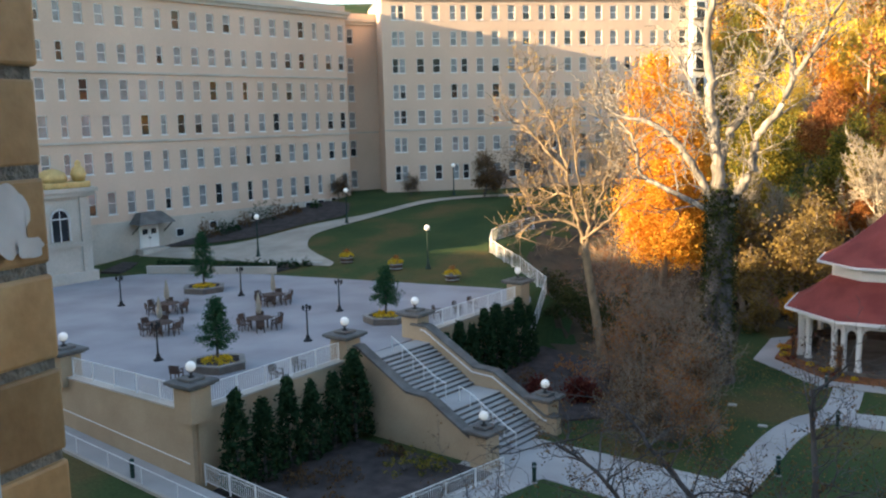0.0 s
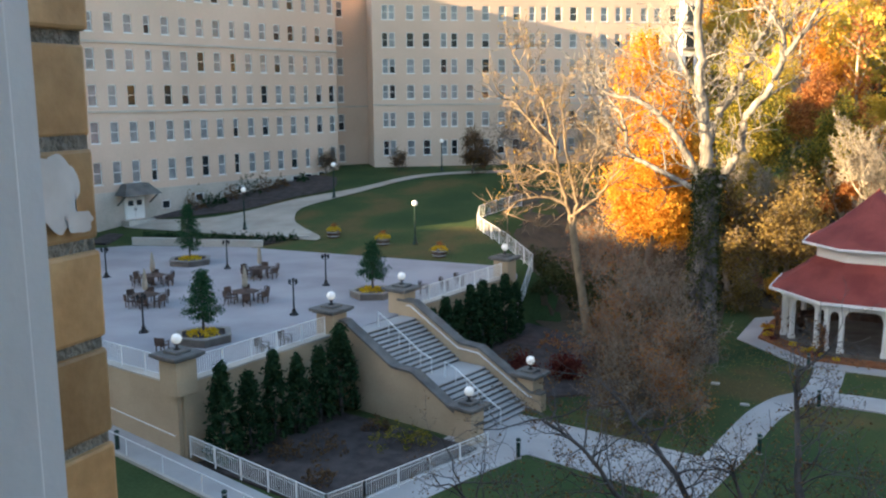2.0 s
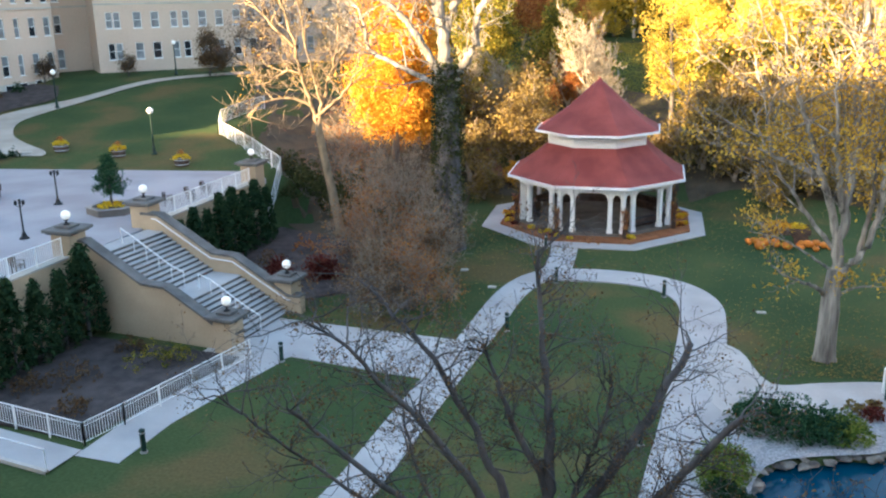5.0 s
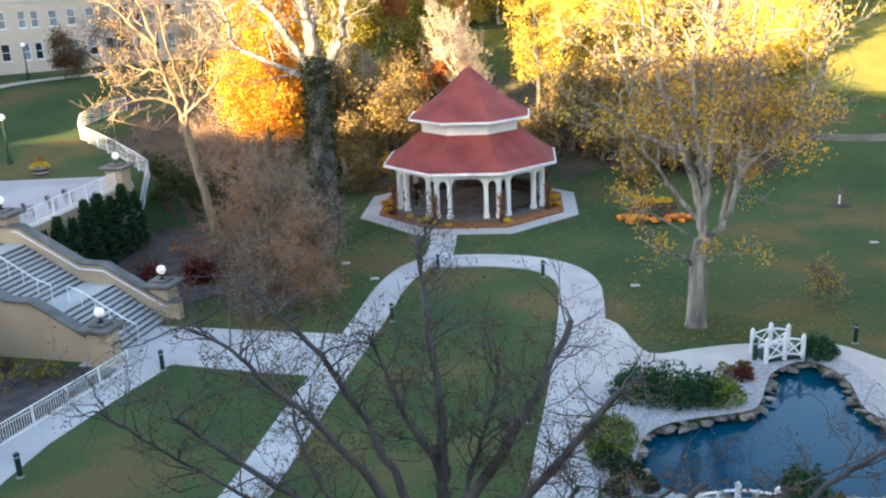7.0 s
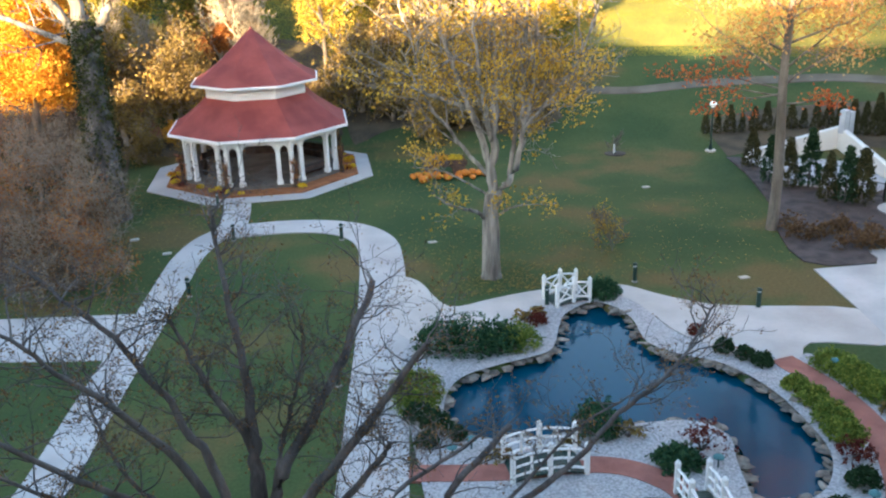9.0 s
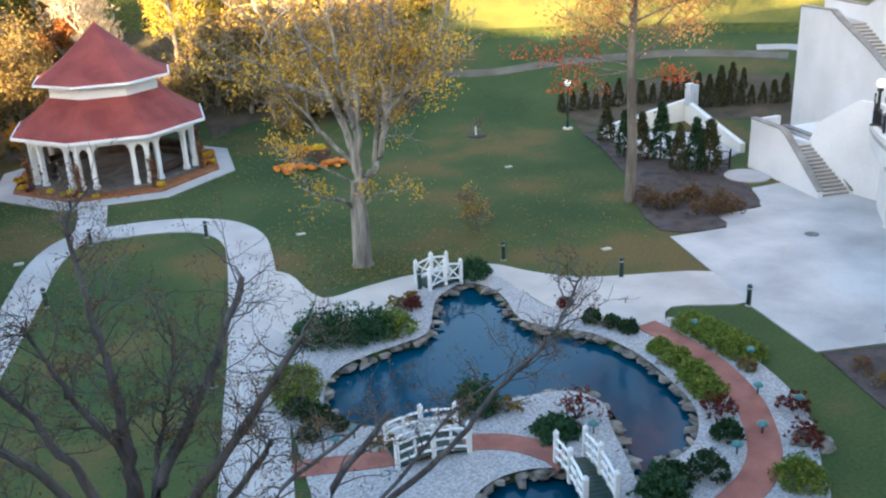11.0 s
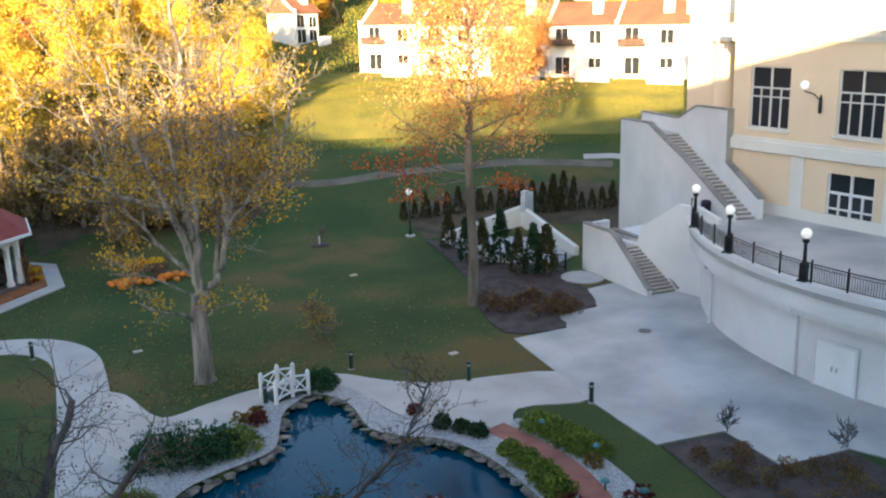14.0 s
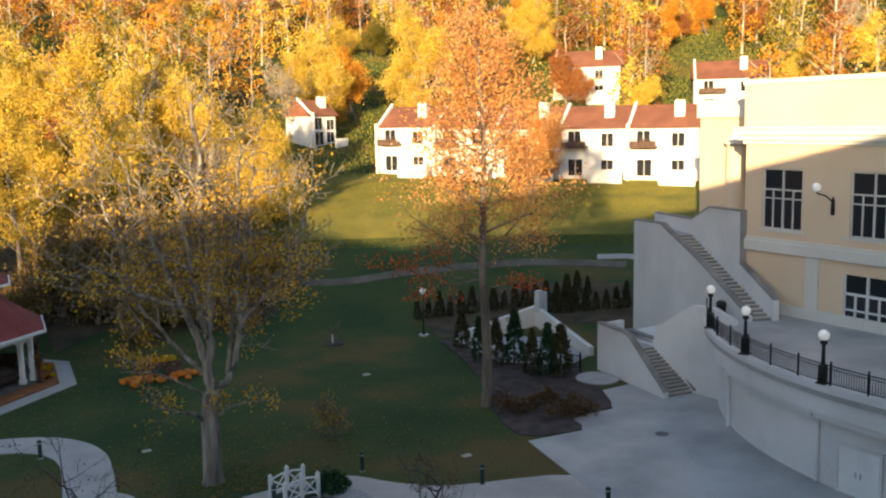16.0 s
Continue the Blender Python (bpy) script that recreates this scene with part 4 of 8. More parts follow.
def gazebo():
    th = thing("gazebo", pose(2.45, 70.9, 0.07), "white octagonal gazebo with a two-tier red shingle roof", "gazebo")
    part("floor", slab(B(), octagon(6.2, 0), 0.0, 0.35), M_DECK, th, "worn grey board floor")
    part("lower_roof", roof_shell([(7.15, 3.92), (6.2, 4.48), (5.2, 5.2), (4.5, 5.75), (3.95, 6.3)]), M_ROOF, th, "red shingle lower roof")
    part("upper_roof", roof_shell([(5.0, 7.3), (4.0, 7.85), (2.9, 8.6), (1.8, 9.5), (0.8, 10.4), (0.1, 11.0)]), M_ROOF, th, "pointed red shingle upper roof")
    part("ceiling", slab(B(), octagon(6.9, 0), 3.75, 3.85), M_WHITE, th)
    part("upper_soffit", slab(B(), octagon(4.85, 0), 7.2, 7.28), M_WHITE, th)
    for r, z, h in ((7.15, 3.77, 0.2), (5.0, 7.18, 0.16)):
        o, i = octagon(r + 0.03, 0), octagon(r - 0.12, 0)
        for k in range(8):
            bm = B()
            slab(bm, [o[k], o[(k + 1) % 8], i[(k + 1) % 8], i[k]], z, z + h)
            part("fascia", bm, M_WHITE, th)
    part("drum", slab(B(), octagon(3.95, 0), 6.0, 7.25), M_WHITE, th, "white clapboard drum between the roofs")
    for z in (6.35, 6.6, 6.85, 7.1):
        part("clapboard", slab(B(), octagon(3.985, 0), z - 0.2, z - 0.02), M_WHITE, th)
    part("finial", lathe(B(), [(0.14, 10.9), (0.09, 11.05), (0.02, 11.15)], 8), M_ROOF, th)
    o, i = octagon(6.25, 0), octagon(5.85, 0)
    for k in range(8):
        bm = B()
        slab(bm, [o[k], o[(k + 1) % 8], i[(k + 1) % 8], i[k]], 3.35, 3.9)
        part("beam", bm, M_WHITE, th)
        c = octagon(6.0, 0)[k]
        d0, d1 = (octagon(6.0, 0)[(k + 1) % 8] - c).normalized(), (octagon(6.0, 0)[k - 1] - c).normalized()
        for q in (c, c + d0 * 0.95, c + d1 * 0.95):
            ang = math.degrees(math.atan2(q.y, q.x))
            po = part("post", box(box(B(), -0.15, 0.15, -0.15, 0.15, 0.35, 3.4, bevel=0.015), -0.2, 0.2, -0.2, 0.2, 0.35, 0.65), M_WHITE, th)
            po.matrix_basis = pose(q.x, q.y, 0, 0, 0, ang)
        for d in (d0, d1):
            for t0 in (0.95,):
                s = c + d * (t0 + 0.15)
                bm = B()
                nrm = Vector((d.y, -d.x, 0)) * 0.06
                arc = [(0, 2.7), (0.06, 2.95), (0.2, 3.18), (0.42, 3.3), (0.6, 3.36), (0.0, 3.36)]
                f0 = [bm.verts.new(s + d * u + nrm + Vector((0, 0, z))) for u, z in arc]
                f1 = [bm.verts.new(s + d * u - nrm + Vector((0, 0, z))) for u, z in arc]
                bm.faces.new(f0)
                bm.faces.new(f1[::-1])
                for j in range(len(arc)):
                    bm.faces.new((f0[j], f1[j], f1[(j + 1) % len(arc)], f0[(j + 1) % len(arc)]))
                bmesh.ops.recalc_face_normals(bm, faces=bm.faces)
                part("bracket", bm, M_WHITE, th)
            s0, s1 = c + d * 0.15, c + d * 0.8
            bm = B()
            nrm = Vector((d.y, -d.x, 0)) * 0.06
            f0 = [bm.verts.new(p + nrm + Vector((0, 0, z))) for p, z in ((s0, 2.8), (s0.lerp(s1, 0.2), 3.1), (s0.lerp(s1, 0.5), 3.22), (s0.lerp(s1, 0.8), 3.1), (s1, 2.8), (s1, 3.36), (s0, 3.36))]
            f1 = [bm.verts.new(v.co - 2 * nrm) for v in f0]
            bm.faces.new(f0)
            bm.faces.new(f1[::-1])
            for j in range(7):
                bm.faces.new((f0[j], f1[j], f1[(j + 1) % 7], f0[(j + 1) % 7]))
            bmesh.ops.recalc_face_normals(bm, faces=bm.faces)
            part("arch", bm, M_WHITE, th)
    # inner railing on the sides that have no opening
    for k in range(8):
        if k in (7,):
            continue
        a, b = octagon(5.9, 0)[k], octagon(5.9, 0)[(k + 1) % 8]
        a, b = a.lerp(b, 0.25), a.lerp(b, 0.75)
        part("rail", tube(B(), [a + Vector((0, 0, 1.25)), b + Vector((0, 0, 1.25))], 0.05, 5), M_BLACK, th)
        part("rail", tube(B(), [a + Vector((0, 0, 0.85)), b + Vector((0, 0, 0.85))], 0.04, 5), M_BLACK, th)

    # bench round the inside
    for k in range(8):
        if k in (7, 6):
            continue
        o, i = octagon(5.55, 0), octagon(5.0, 0)
        part("bench", slab(B(), [o[k].lerp(o[(k + 1) % 8], 0.04), o[k].lerp(o[(k + 1) % 8], 0.96), i[k].lerp(i[(k + 1) % 8], 0.96), i[k].lerp(i[(k + 1) % 8], 0.04)], 0.72, 0.8), M_WOOD, th, "dark slatted bench")
        part("bench_back", slab(B(), [o[k].lerp(o[(k + 1) % 8], 0.04), o[k].lerp(o[(k + 1) % 8], 0.96), o[k].lerp(o[(k + 1) % 8], 0.96) * 1.012, o[k].lerp(o[(k + 1) % 8], 0.04) * 1.012], 0.8, 1.25), M_WOOD, th)
        part("bench_front", slab(B(), [i[k].lerp(i[(k + 1) % 8], 0.05), i[k].lerp(i[(k + 1) % 8], 0.95), i[k].lerp(i[(k + 1) % 8], 0.95) * 0.99, i[k].lerp(i[(k + 1) % 8], 0.05) * 0.99], 0.35, 0.72), M_WOOD, th)


gazebo()


# ---- bollards and lamps ----
def bollard(x, y, z):
    th = thing("bollard", pose(x, y, z), "dark green cast iron bollard light", "bollard", "bollard lights along the paths")
    part("base", lathe(B(), [(0.17, 0), (0.17, 0.03), (0.12, 0.08)], 10), M_COPING, th, "grey concrete foot")
    part("post", lathe(B(), [(0.11, 0.06), (0.11, 0.78), (0.125, 0.8), (0.125, 0.84)], 10), M_GREENIRON, th)
    part("louvre", lathe(B(), [(0.085, 0.84), (0.085, 0.93)], 10), M_STEEL, th, "grey lens ring")
    part("cap", lathe(B(), [(0.13, 0.93), (0.13, 1.0), (0.07, 1.06), (0.01, 1.07)], 10), M_GREENIRON, th)
    return th


first = bollard(5.95, 52.4, 0)
for x, y in ((-0.45, 54.5), (-3.0, 46.0), (3.2, 33.8), (-14.0, 40.8), (-16.8, 31.2), (-23.5, 29.7), (14.3, 39.0), (19.7, 40.5), (23.8, 35.5), (27.0, 29.9), (-1.3, 62.3), (-5.2, 26.8), (-31.8, 32.2)):
    copy_thing(first, pose(x, y, max(0.0, ground_z(x, y))))


def globe_lamp(x, y, z, h, globe, material, label, category="lamp post", group="", base=0.16):
    th = thing("lamp_post", pose(x, y, z), label, category, group)
    part("base", lathe(B(), [(base * 1.6, 0), (base * 1.6, 0.12), (base, 0.3), (base * 0.8, 0.7), (base * 0.55, 0.85)], 10), material, th)
    part("pole", lathe(B(), [(base * 0.5, 0.8), (base * 0.36, h - globe * 2 - 0.12), (base * 0.8, h - globe * 2 - 0.06), (base * 0.8, h - globe * 2)], 10), material, th)
    part("globe", lathe(B(), [(globe * math.sin(a), h - globe - globe * math.cos(a)) for a in np.linspace(0.2, math.pi, 10)], 14), M_GLOBE, th, "white glass globe", True)
    return th


lp = globe_lamp(37.1, 63.6, 0, 4.2, 0.27, M_GREENIRON, "dark green lamp post with a white globe on the lawn")
part("footing", lathe(B(), [(0.42, -0.1), (0.42, 0.25), (0.36, 0.3)], 14), M_STONE, lp)
globe_lamp(-54.0, 73.6, ground_z(-54, 73.6), 4.3, 0.27, M_GREENIRON, "slim lamp post with a white globe by the walk", group="globe lamps on the upper lawn")


# ---- conference building ----
ZT = 5.0


def arc_points(r_off=0.0, n=40):
    """The bowed front of the terrace, seen in plan."""
    out = []
    for i in range(n + 1):
        y = 40.2 - 30.0 * i / n
        out.append(Vector((bow_x(y) - r_off, y, 0)))
    return out


def bow_x(y):
    return BOW_C[0] - math.sqrt(max(BOW_R ** 2 - (y - BOW_C[1]) ** 2, 0.0))


BOW_C, BOW_R = (56.47, 23.79), 20.16


def conference_building():
    th = thing("conference_building", pose(0, 0, 0), "cream stucco conference building with white trim and tall dark windows", "building")
    # main front, facing west, from y = 40.6 down to y = 8
    rng = random.Random(3)
    m = pose(48.5, 40.4, 0, 0, 0, -90)
    cols = [(1.35, 4.35), (7.65, 10.65), (13.95, 16.95), (20.2, 23.2)]
    rows = [(10.45, 14.35)]
    front = facade(B(), cols, rows, 32.0, ZT + 4.0, 16.4)
    for v in front.verts:
        v.co = m @ v.co
    part("wall", front, M_CREAM, th)
    low = facade(B(), [(7.4, 10.5), (19.4, 22.5)], [(ZT, 8.2)], 32.0, ZT, ZT + 4.0)
    for v in low.verts:
        v.co = m @ v.co
    part("lower_wall", low, M_CREAM, th)
    part("core", box(B(), 0.5, 31.8, 0.6, 20, 0, 19.6, m), M_CREAM, th)
    part("belt", box(B(), -0.2, 32.2, -0.22, 0.05, 8.95, 9.65, m, bevel=0.05), M_TRIM, th, "pale stone belt course")
    part("sill_band", box(B(), -0.1, 32.1, -0.12, 0.03, 9.65, 9.85, m), M_TRIM, th)
    part("plinth", box(B(), -0.1, 32.1, -0.12, 0.03, ZT, ZT + 0.7, m), M_TRIM, th)
    for z0, z1, o in ((15.9, 16.15, 0.15), (16.15, 16.5, 0.35), (16.5, 16.85, 0.55), (16.85, 17.0, 0.65)):
        part("cornice", box(B(), -o, 32.0, -o, 0.03, z0, z1, m), M_TRIM, th, "stepped pale cornice")
    part("parapet", box(B(), -0.1, 32.0, -0.12, 0.4, 17.0, 19.7, m), M_CREAM, th)
    part("parapet_cap", box(B(), -0.2, 32.0, -0.22, 0.5, 19.7, 20.0, m), M_TRIM, th)
    for x in (5.3, 11.6, 17.9):
        part("pilaster", box(B(), x - 0.45, x + 0.45, -0.14, 0.0, ZT + 0.7, 8.95, m), M_TRIM, th, "flat pale pilaster")
    for c0, c1 in cols:
        w = part("window", box(B(), c0, c1, 0.2, 0.26, 10.45, 14.35, m), M_GLASS, th, "tall dark window with pale bars")
        bars = []
        wd = c1 - c0
        for x0, x1, z0, z1 in ((0, 0.09, 0, 3.9), (wd - 0.09, wd, 0, 3.9), (0, wd, 0, 0.09), (0, wd, 3.81, 3.9), (wd / 2 - 0.05, wd / 2 + 0.05, 0.09, 3.8), (0, wd, 2.5, 2.6), (0, wd, 1.95, 2.03), (wd / 4 - 0.03, wd / 4 + 0.03, 0.09, 2.5), (wd * 0.75 - 0.03, wd * 0.75 + 0.03, 0.09, 2.5)):
            part("bar", box(B(), c0 + x0, c0 + x1, 0.1, 0.2, 10.45 + z0, 10.45 + z1, m), M_TRIM, w)
        part("sill", box(B(), c0 - 0.15, c1 + 0.15, -0.12, 0.1, 10.3, 10.45, m), M_TRIM, w)
    for c0, c1 in ((7.4, 10.5), (19.4, 22.5)):
        d = part("door", box(B(), c0, c1, 0.2, 0.26, ZT, 8.2, m), M_GLASS, th, "glazed double doors with white bars and dark transom")
        wd = c1 - c0
        for x0, x1, z0, z1 in ((0, 0.1, 0, 3.3), (wd - 0.1, wd, 0, 3.3), (0, wd, 3.2, 3.3), (0, wd, 0, 0.16), (wd / 2 - 0.07, wd / 2 + 0.07, 0, 3.3), (0, wd, 1.95, 2.1), (0, wd, 1.0, 1.1), (wd / 4 - 0.05, wd / 4 + 0.05, 0, 2.0), (wd * 0.75 - 0.05, wd * 0.75 + 0.05, 0, 2.0)):
            part("bar", box(B(), c0 + x0, c0 + x1, 0.08, 0.2, ZT + z0, ZT + z1, m), M_WHITE, d)
    # wall lamps between the windows
    for x in (6.0, 18.5):
        l = part("wall_lamp", lathe(B(), [(0.1, 11.7), (0.12, 11.9), (0.09, 12.6), (0.04, 12.8)], 8, m @ Matrix.Translation((x + 0.6, -0.12, 0))), M_BLACK, th, "black wall lamp with a white globe")
        part("arm", tube(B(), [m @ Vector((x + 0.6, -0.15, 12.5)), m @ Vector((x + 0.4, -0.6, 12.9)), m @ Vector((x + 0.15, -0.9, 13.0)), m @ Vector((x, -0.9, 13.1))], 0.04, 5), M_BLACK, l)
        part("globe", lathe(B(), [(0.27 * math.sin(a), 13.4 - 0.27 * math.cos(a)) for a in np.linspace(0.2, math.pi, 9)], 14, m @ Matrix.Translation((x, -0.9, 0))), M_GLOBE_GLOW, l, "white wall lamp globe with a faint added glow", True)
    # rounded corner turret, lower than the front
    part("turret", box(B(), 54.0, 62, 44.0, 49.4, 0, 17.6), M_CREAM, th)
    part("turret", lathe(B(), [(0.7, 0), (0.7, 15.9)], 20, Matrix.Translation((53.6, 45.6, 0))), M_CREAM, th, "round corner shaft", True)
    part("turret_cap", lathe(B(), [(0.8, 15.6), (0.9, 15.8), (0.85, 15.9), (0.4, 16.3), (0.15, 16.7), (0.02, 16.9)], 20, Matrix.Translation((53.6, 45.6, 0))), M_TRIM, th, "", True)
    part("turret_cornice", box(B(), 53.8, 62.2, 43.8, 49.6, 17.6, 18.9), M_TRIM, th)
    return th


conference_building()


def bowed_terrace():
    th = thing("bowed_terrace", pose(0, 0, 0), "white bowed terrace wall with a projecting coping", "terrace")
    a = arc_points()
    deck = [*(p for p in a), Vector((48.6, 10.2, 0)), Vector((48.6, 40.4, 0)), Vector((44.0, 40.2, 0))]
    part("deck", slab(B(), deck, ZT - 0.35, ZT), M_PLAZA, th, "pale concrete terrace deck")
    bm = B()
    prof = [(-0.9, 0.0), (-0.9, 3.3), (-0.3, 3.45), (-0.3, 3.75), (-0.1, 3.8), (-0.1, 4.85), (0.05, 4.95), (0.05, 5.25), (-0.5, 5.25), (-0.5, 4.7)]
    rows = []
    n = len(a)
    for i, p in enumerate(a):
        d = (a[min(i + 1, n - 1)] - a[max(i - 1, 0)]).normalized()
        out = Vector((d.y, -d.x, 0))
        rows.append([bm.verts.new((p.x + out.x * o, p.y + out.y * o, z)) for o, z in prof])
    for r0, r1 in zip(rows, rows[1:]):
        for k in range(len(prof) - 1):
            bm.faces.new((r0[k], r1[k], r1[k + 1], r0[k + 1]))
    bmesh.ops.recalc_face_normals(bm, faces=bm.faces)
    part("wall", bm, M_WHITEWALL, th)
    for y in (34.2, 26.4, 18.8):
        x = bow_x(y) + 0.78
        part("downpipe", tube(B(), [(x - 0.6, y, 4.2), (x - 0.6, y, 3.6), (x, y, 3.3), (x, y, 0.1)], 0.09, 8), M_WHITEWALL, th, "white downpipe")
    y = 24.1
    x = bow_x(y) + 0.88
    ang = math.degrees(math.atan2(y - BOW_C[1], x - BOW_C[0]))
    m = pose(x, y, 0.06, 0, 0, ang - 90)
    for s in (-1, 1):
        d = part("door", box(B(), min(0, 1.05 * s), max(0, 1.05 * s), -0.02, 0.06, 0, 2.3, m, bevel=0.01), M_WHITE, th, "white steel service door")
        part("handle", box(B(), min(0.1 * s, 0.16 * s), max(0.1 * s, 0.16 * s), 0.06, 0.12, 0.95, 1.2, m), M_STEEL, d)
    part("door_frame", box(box(box(B(), -1.2, -1.05, -0.02, 0.1, 0, 2.45, m), 1.05, 1.2, -0.02, 0.1, 0, 2.45, m), -1.05, 1.05, -0.02, 0.1, 2.3, 2.45, m), M_WHITEWALL, th)
    return th


bowed_terrace()


def iron_railing():
    th = thing("iron_railing", pose(0, 0, 0), "black iron picket railing on the bowed terrace edge", "railing")
    pts = [Vector((bow_x(y) + 0.22, y, 5.25)) for y in np.arange(39.0, 10.4, -0.65)]
    for h, r in ((0.95, 0.03), (0.8, 0.018), (0.12, 0.02)):
        part("rail", tube(B(), [p + Vector((0, 0, h)) for p in pts], r, 4), M_BLACK, th)
    pm = bpy.data.meshes.new("picket")
    bm = box(B(), -0.01, 0.01, -0.01, 0.01, 0.1, 0.9)
    bm.to_mesh(pm)
    bm.free()
    pm.materials.append(M_BLACK)
    for i, (p, q) in enumerate(zip(pts, pts[1:])):
        if i % 3 == 0:
            part("post", box(B(), p.x - 0.035, p.x + 0.035, p.y - 0.035, p.y + 0.035, 5.2, 6.4), M_BLACK, th)
        for k in range(5):
            part_me("picket", pm, None, th).location = p.lerp(q, (k + 0.5) / 5)


iron_railing()
for x, y in ((40.9, 36.7), (37.8, 31.5), (36.4, 25.8), (38.2, 17.5)):
    th = thing("terrace_lamp", pose(bow_x(y) + 0.22, y, 5.2), "black iron lamp standard with a white globe", "lamp", "lamp standards on the bowed terrace")
    part("base", box(box(B(), -0.24, 0.24, -0.24, 0.24, 0, 0.12, bevel=0.02), -0.17, 0.17, -0.17, 0.17, 0.12, 0.95, bevel=0.03), M_BLACK, th)
    part("pole", lathe(B(), [(0.15, 0.95), (0.1, 1.05), (0.08, 1.9), (0.16, 1.98), (0.18, 2.06), (0.09, 2.14)], 10), M_BLACK, th)
    part("globe", lathe(B(), [(0.26 * math.sin(a), 2.39 - 0.26 * math.cos(a)) for a in np.linspace(0.2, math.pi, 10)], 16), M_GLOBE_GLOW, th, "white glass globe", True)


def white_stairs(name, foot, top, width, n, profiles, label, extra=2.5):
    """A flight between white parapet walls, climbing from foot to top, with a landing behind it."""
    f, t = Vector(foot), Vector(top)
    d = Vector((t.x - f.x, t.y - f.y, 0))
    length = d.length
    yaw = math.degrees(math.atan2(d.y, d.x))
    th = thing(name, pose(f.x, f.y, f.z, 0, 0, yaw), label, "stairs")
    h = t.z - f.z
    for i in range(n):
        x0 = length * i / n
        # Grey step bodies, with a paler tread laid on each.
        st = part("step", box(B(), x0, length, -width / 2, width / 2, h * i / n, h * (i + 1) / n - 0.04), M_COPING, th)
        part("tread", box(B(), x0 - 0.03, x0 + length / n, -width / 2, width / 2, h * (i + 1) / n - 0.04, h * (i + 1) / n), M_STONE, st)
    part("landing", box(B(), length, length + extra, -width / 2, width / 2, -0.3, h), M_PLAZA, th)
    for s in (-1, 1):
        prof = profiles[0 if s > 0 else 1]
        n_p = len(prof) + 2
        bm = B()
        fs = []
        for y in (s * width / 2, s * (width / 2 + 0.35)):
            fs.append([bm.verts.new((px, y, pz)) for px, pz in [(prof[0][0], -f.z - 0.2)] + prof + [(prof[-1][0], -f.z - 0.2)]])
        bm.faces.new(fs[0])
        bm.faces.new(fs[1][::-1])
        for i in range(n_p):
            bm.faces.new((fs[0][i], fs[0][(i + 1) % n_p], fs[1][(i + 1) % n_p], fs[1][i]))
        bmesh.ops.recalc_face_normals(bm, faces=bm.faces)
        part("parapet_wall", bm, M_WHITEWALL, th)
        cp = B()
        for (x0, z0), (x1, z1) in zip(prof, prof[1:]):
            vs = [cp.verts.new((px, s * py, pz + dz)) for px, pz in ((x0, z0), (x1, z1)) for py in (width / 2 - 0.06, width / 2 + 0.42) for dz in (0.0, 0.1)]
            for q in ((0, 1, 3, 2), (4, 6, 7, 5), (0, 4, 5, 1), (2, 3, 7, 6), (1, 5, 7, 3), (0, 2, 6, 4)):
                cp.faces.new([vs[k] for k in q])
        bmesh.ops.recalc_face_normals(cp, faces=cp.faces)
        part("coping", cp, M_COPING, th)
    for k in (0.25, 0.5, 0.78):
        part("step_light", box(B(), length * k - 0.06, length * k + 0.06, -width / 2 - 0.01, -width / 2 + 0.03, h * k + 0.45, h * k + 0.53), M_GLOBE_GLOW, th, "small lit step lamp")
    return th


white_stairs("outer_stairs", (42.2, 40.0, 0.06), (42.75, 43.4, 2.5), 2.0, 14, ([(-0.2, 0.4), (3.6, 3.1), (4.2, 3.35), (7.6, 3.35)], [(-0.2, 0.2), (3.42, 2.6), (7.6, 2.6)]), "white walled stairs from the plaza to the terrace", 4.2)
tagged(part("wall_landing_back", box(B(), 42.1, 44.2, 47.25, 47.6, 0, 3.4), M_WHITEWALL, None), "white parapet behind the stair landing", "wall", kind="structure")
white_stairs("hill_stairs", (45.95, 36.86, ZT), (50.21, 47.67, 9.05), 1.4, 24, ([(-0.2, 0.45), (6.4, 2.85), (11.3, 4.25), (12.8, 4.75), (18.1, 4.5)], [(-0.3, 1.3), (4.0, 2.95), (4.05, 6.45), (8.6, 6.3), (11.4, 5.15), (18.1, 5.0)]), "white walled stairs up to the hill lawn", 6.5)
bm = B()
fs = [[bm.verts.new((xx + (y - 38.8) * -0.08, y, z)) for y, z in ((36.9, 0), (36.9, 5.3), (38.4, 5.85), (40.0, 5.8), (42.9, 3.9), (43.3, 2.6), (47.4, 2.6), (47.4, 0))] for xx in (43.35, 43.75)]
bm.faces.new(fs[0])
bm.faces.new(fs[1][::-1])
for i in range(8):
    bm.faces.new((fs[0][i], fs[0][(i + 1) % 8], fs[1][(i + 1) % 8], fs[1][i]))
bmesh.ops.recalc_face_normals(bm, faces=bm.faces)
tagged(part("wall_stair_side", bm, M_WHITEWALL, None), "tall white wall beside the outer stairs", "wall", kind="structure")
tagged(part("wall_landing", box(B(), 43.9, 51, 40.3, 47.5, 0, 2.5), M_WHITEWALL, None), "white wall beneath the stair landing", "wall", kind="structure")
tagged(part("drain_cover", lathe(B(), [(0.38, 0.0), (0.38, 0.075), (0.3, 0.08)], 18, Matrix.Translation((36.1, 35.5, 0))), M_CAP, None), "round dark iron drain cover in the plaza", "drain cover")


# ---- pond garden ----
def pond(name, line, label):
    w = tagged(part(name, slab(B(), line, -0.5, -0.32), M_WATER, None), label, "pond", kind="structure")
    return w


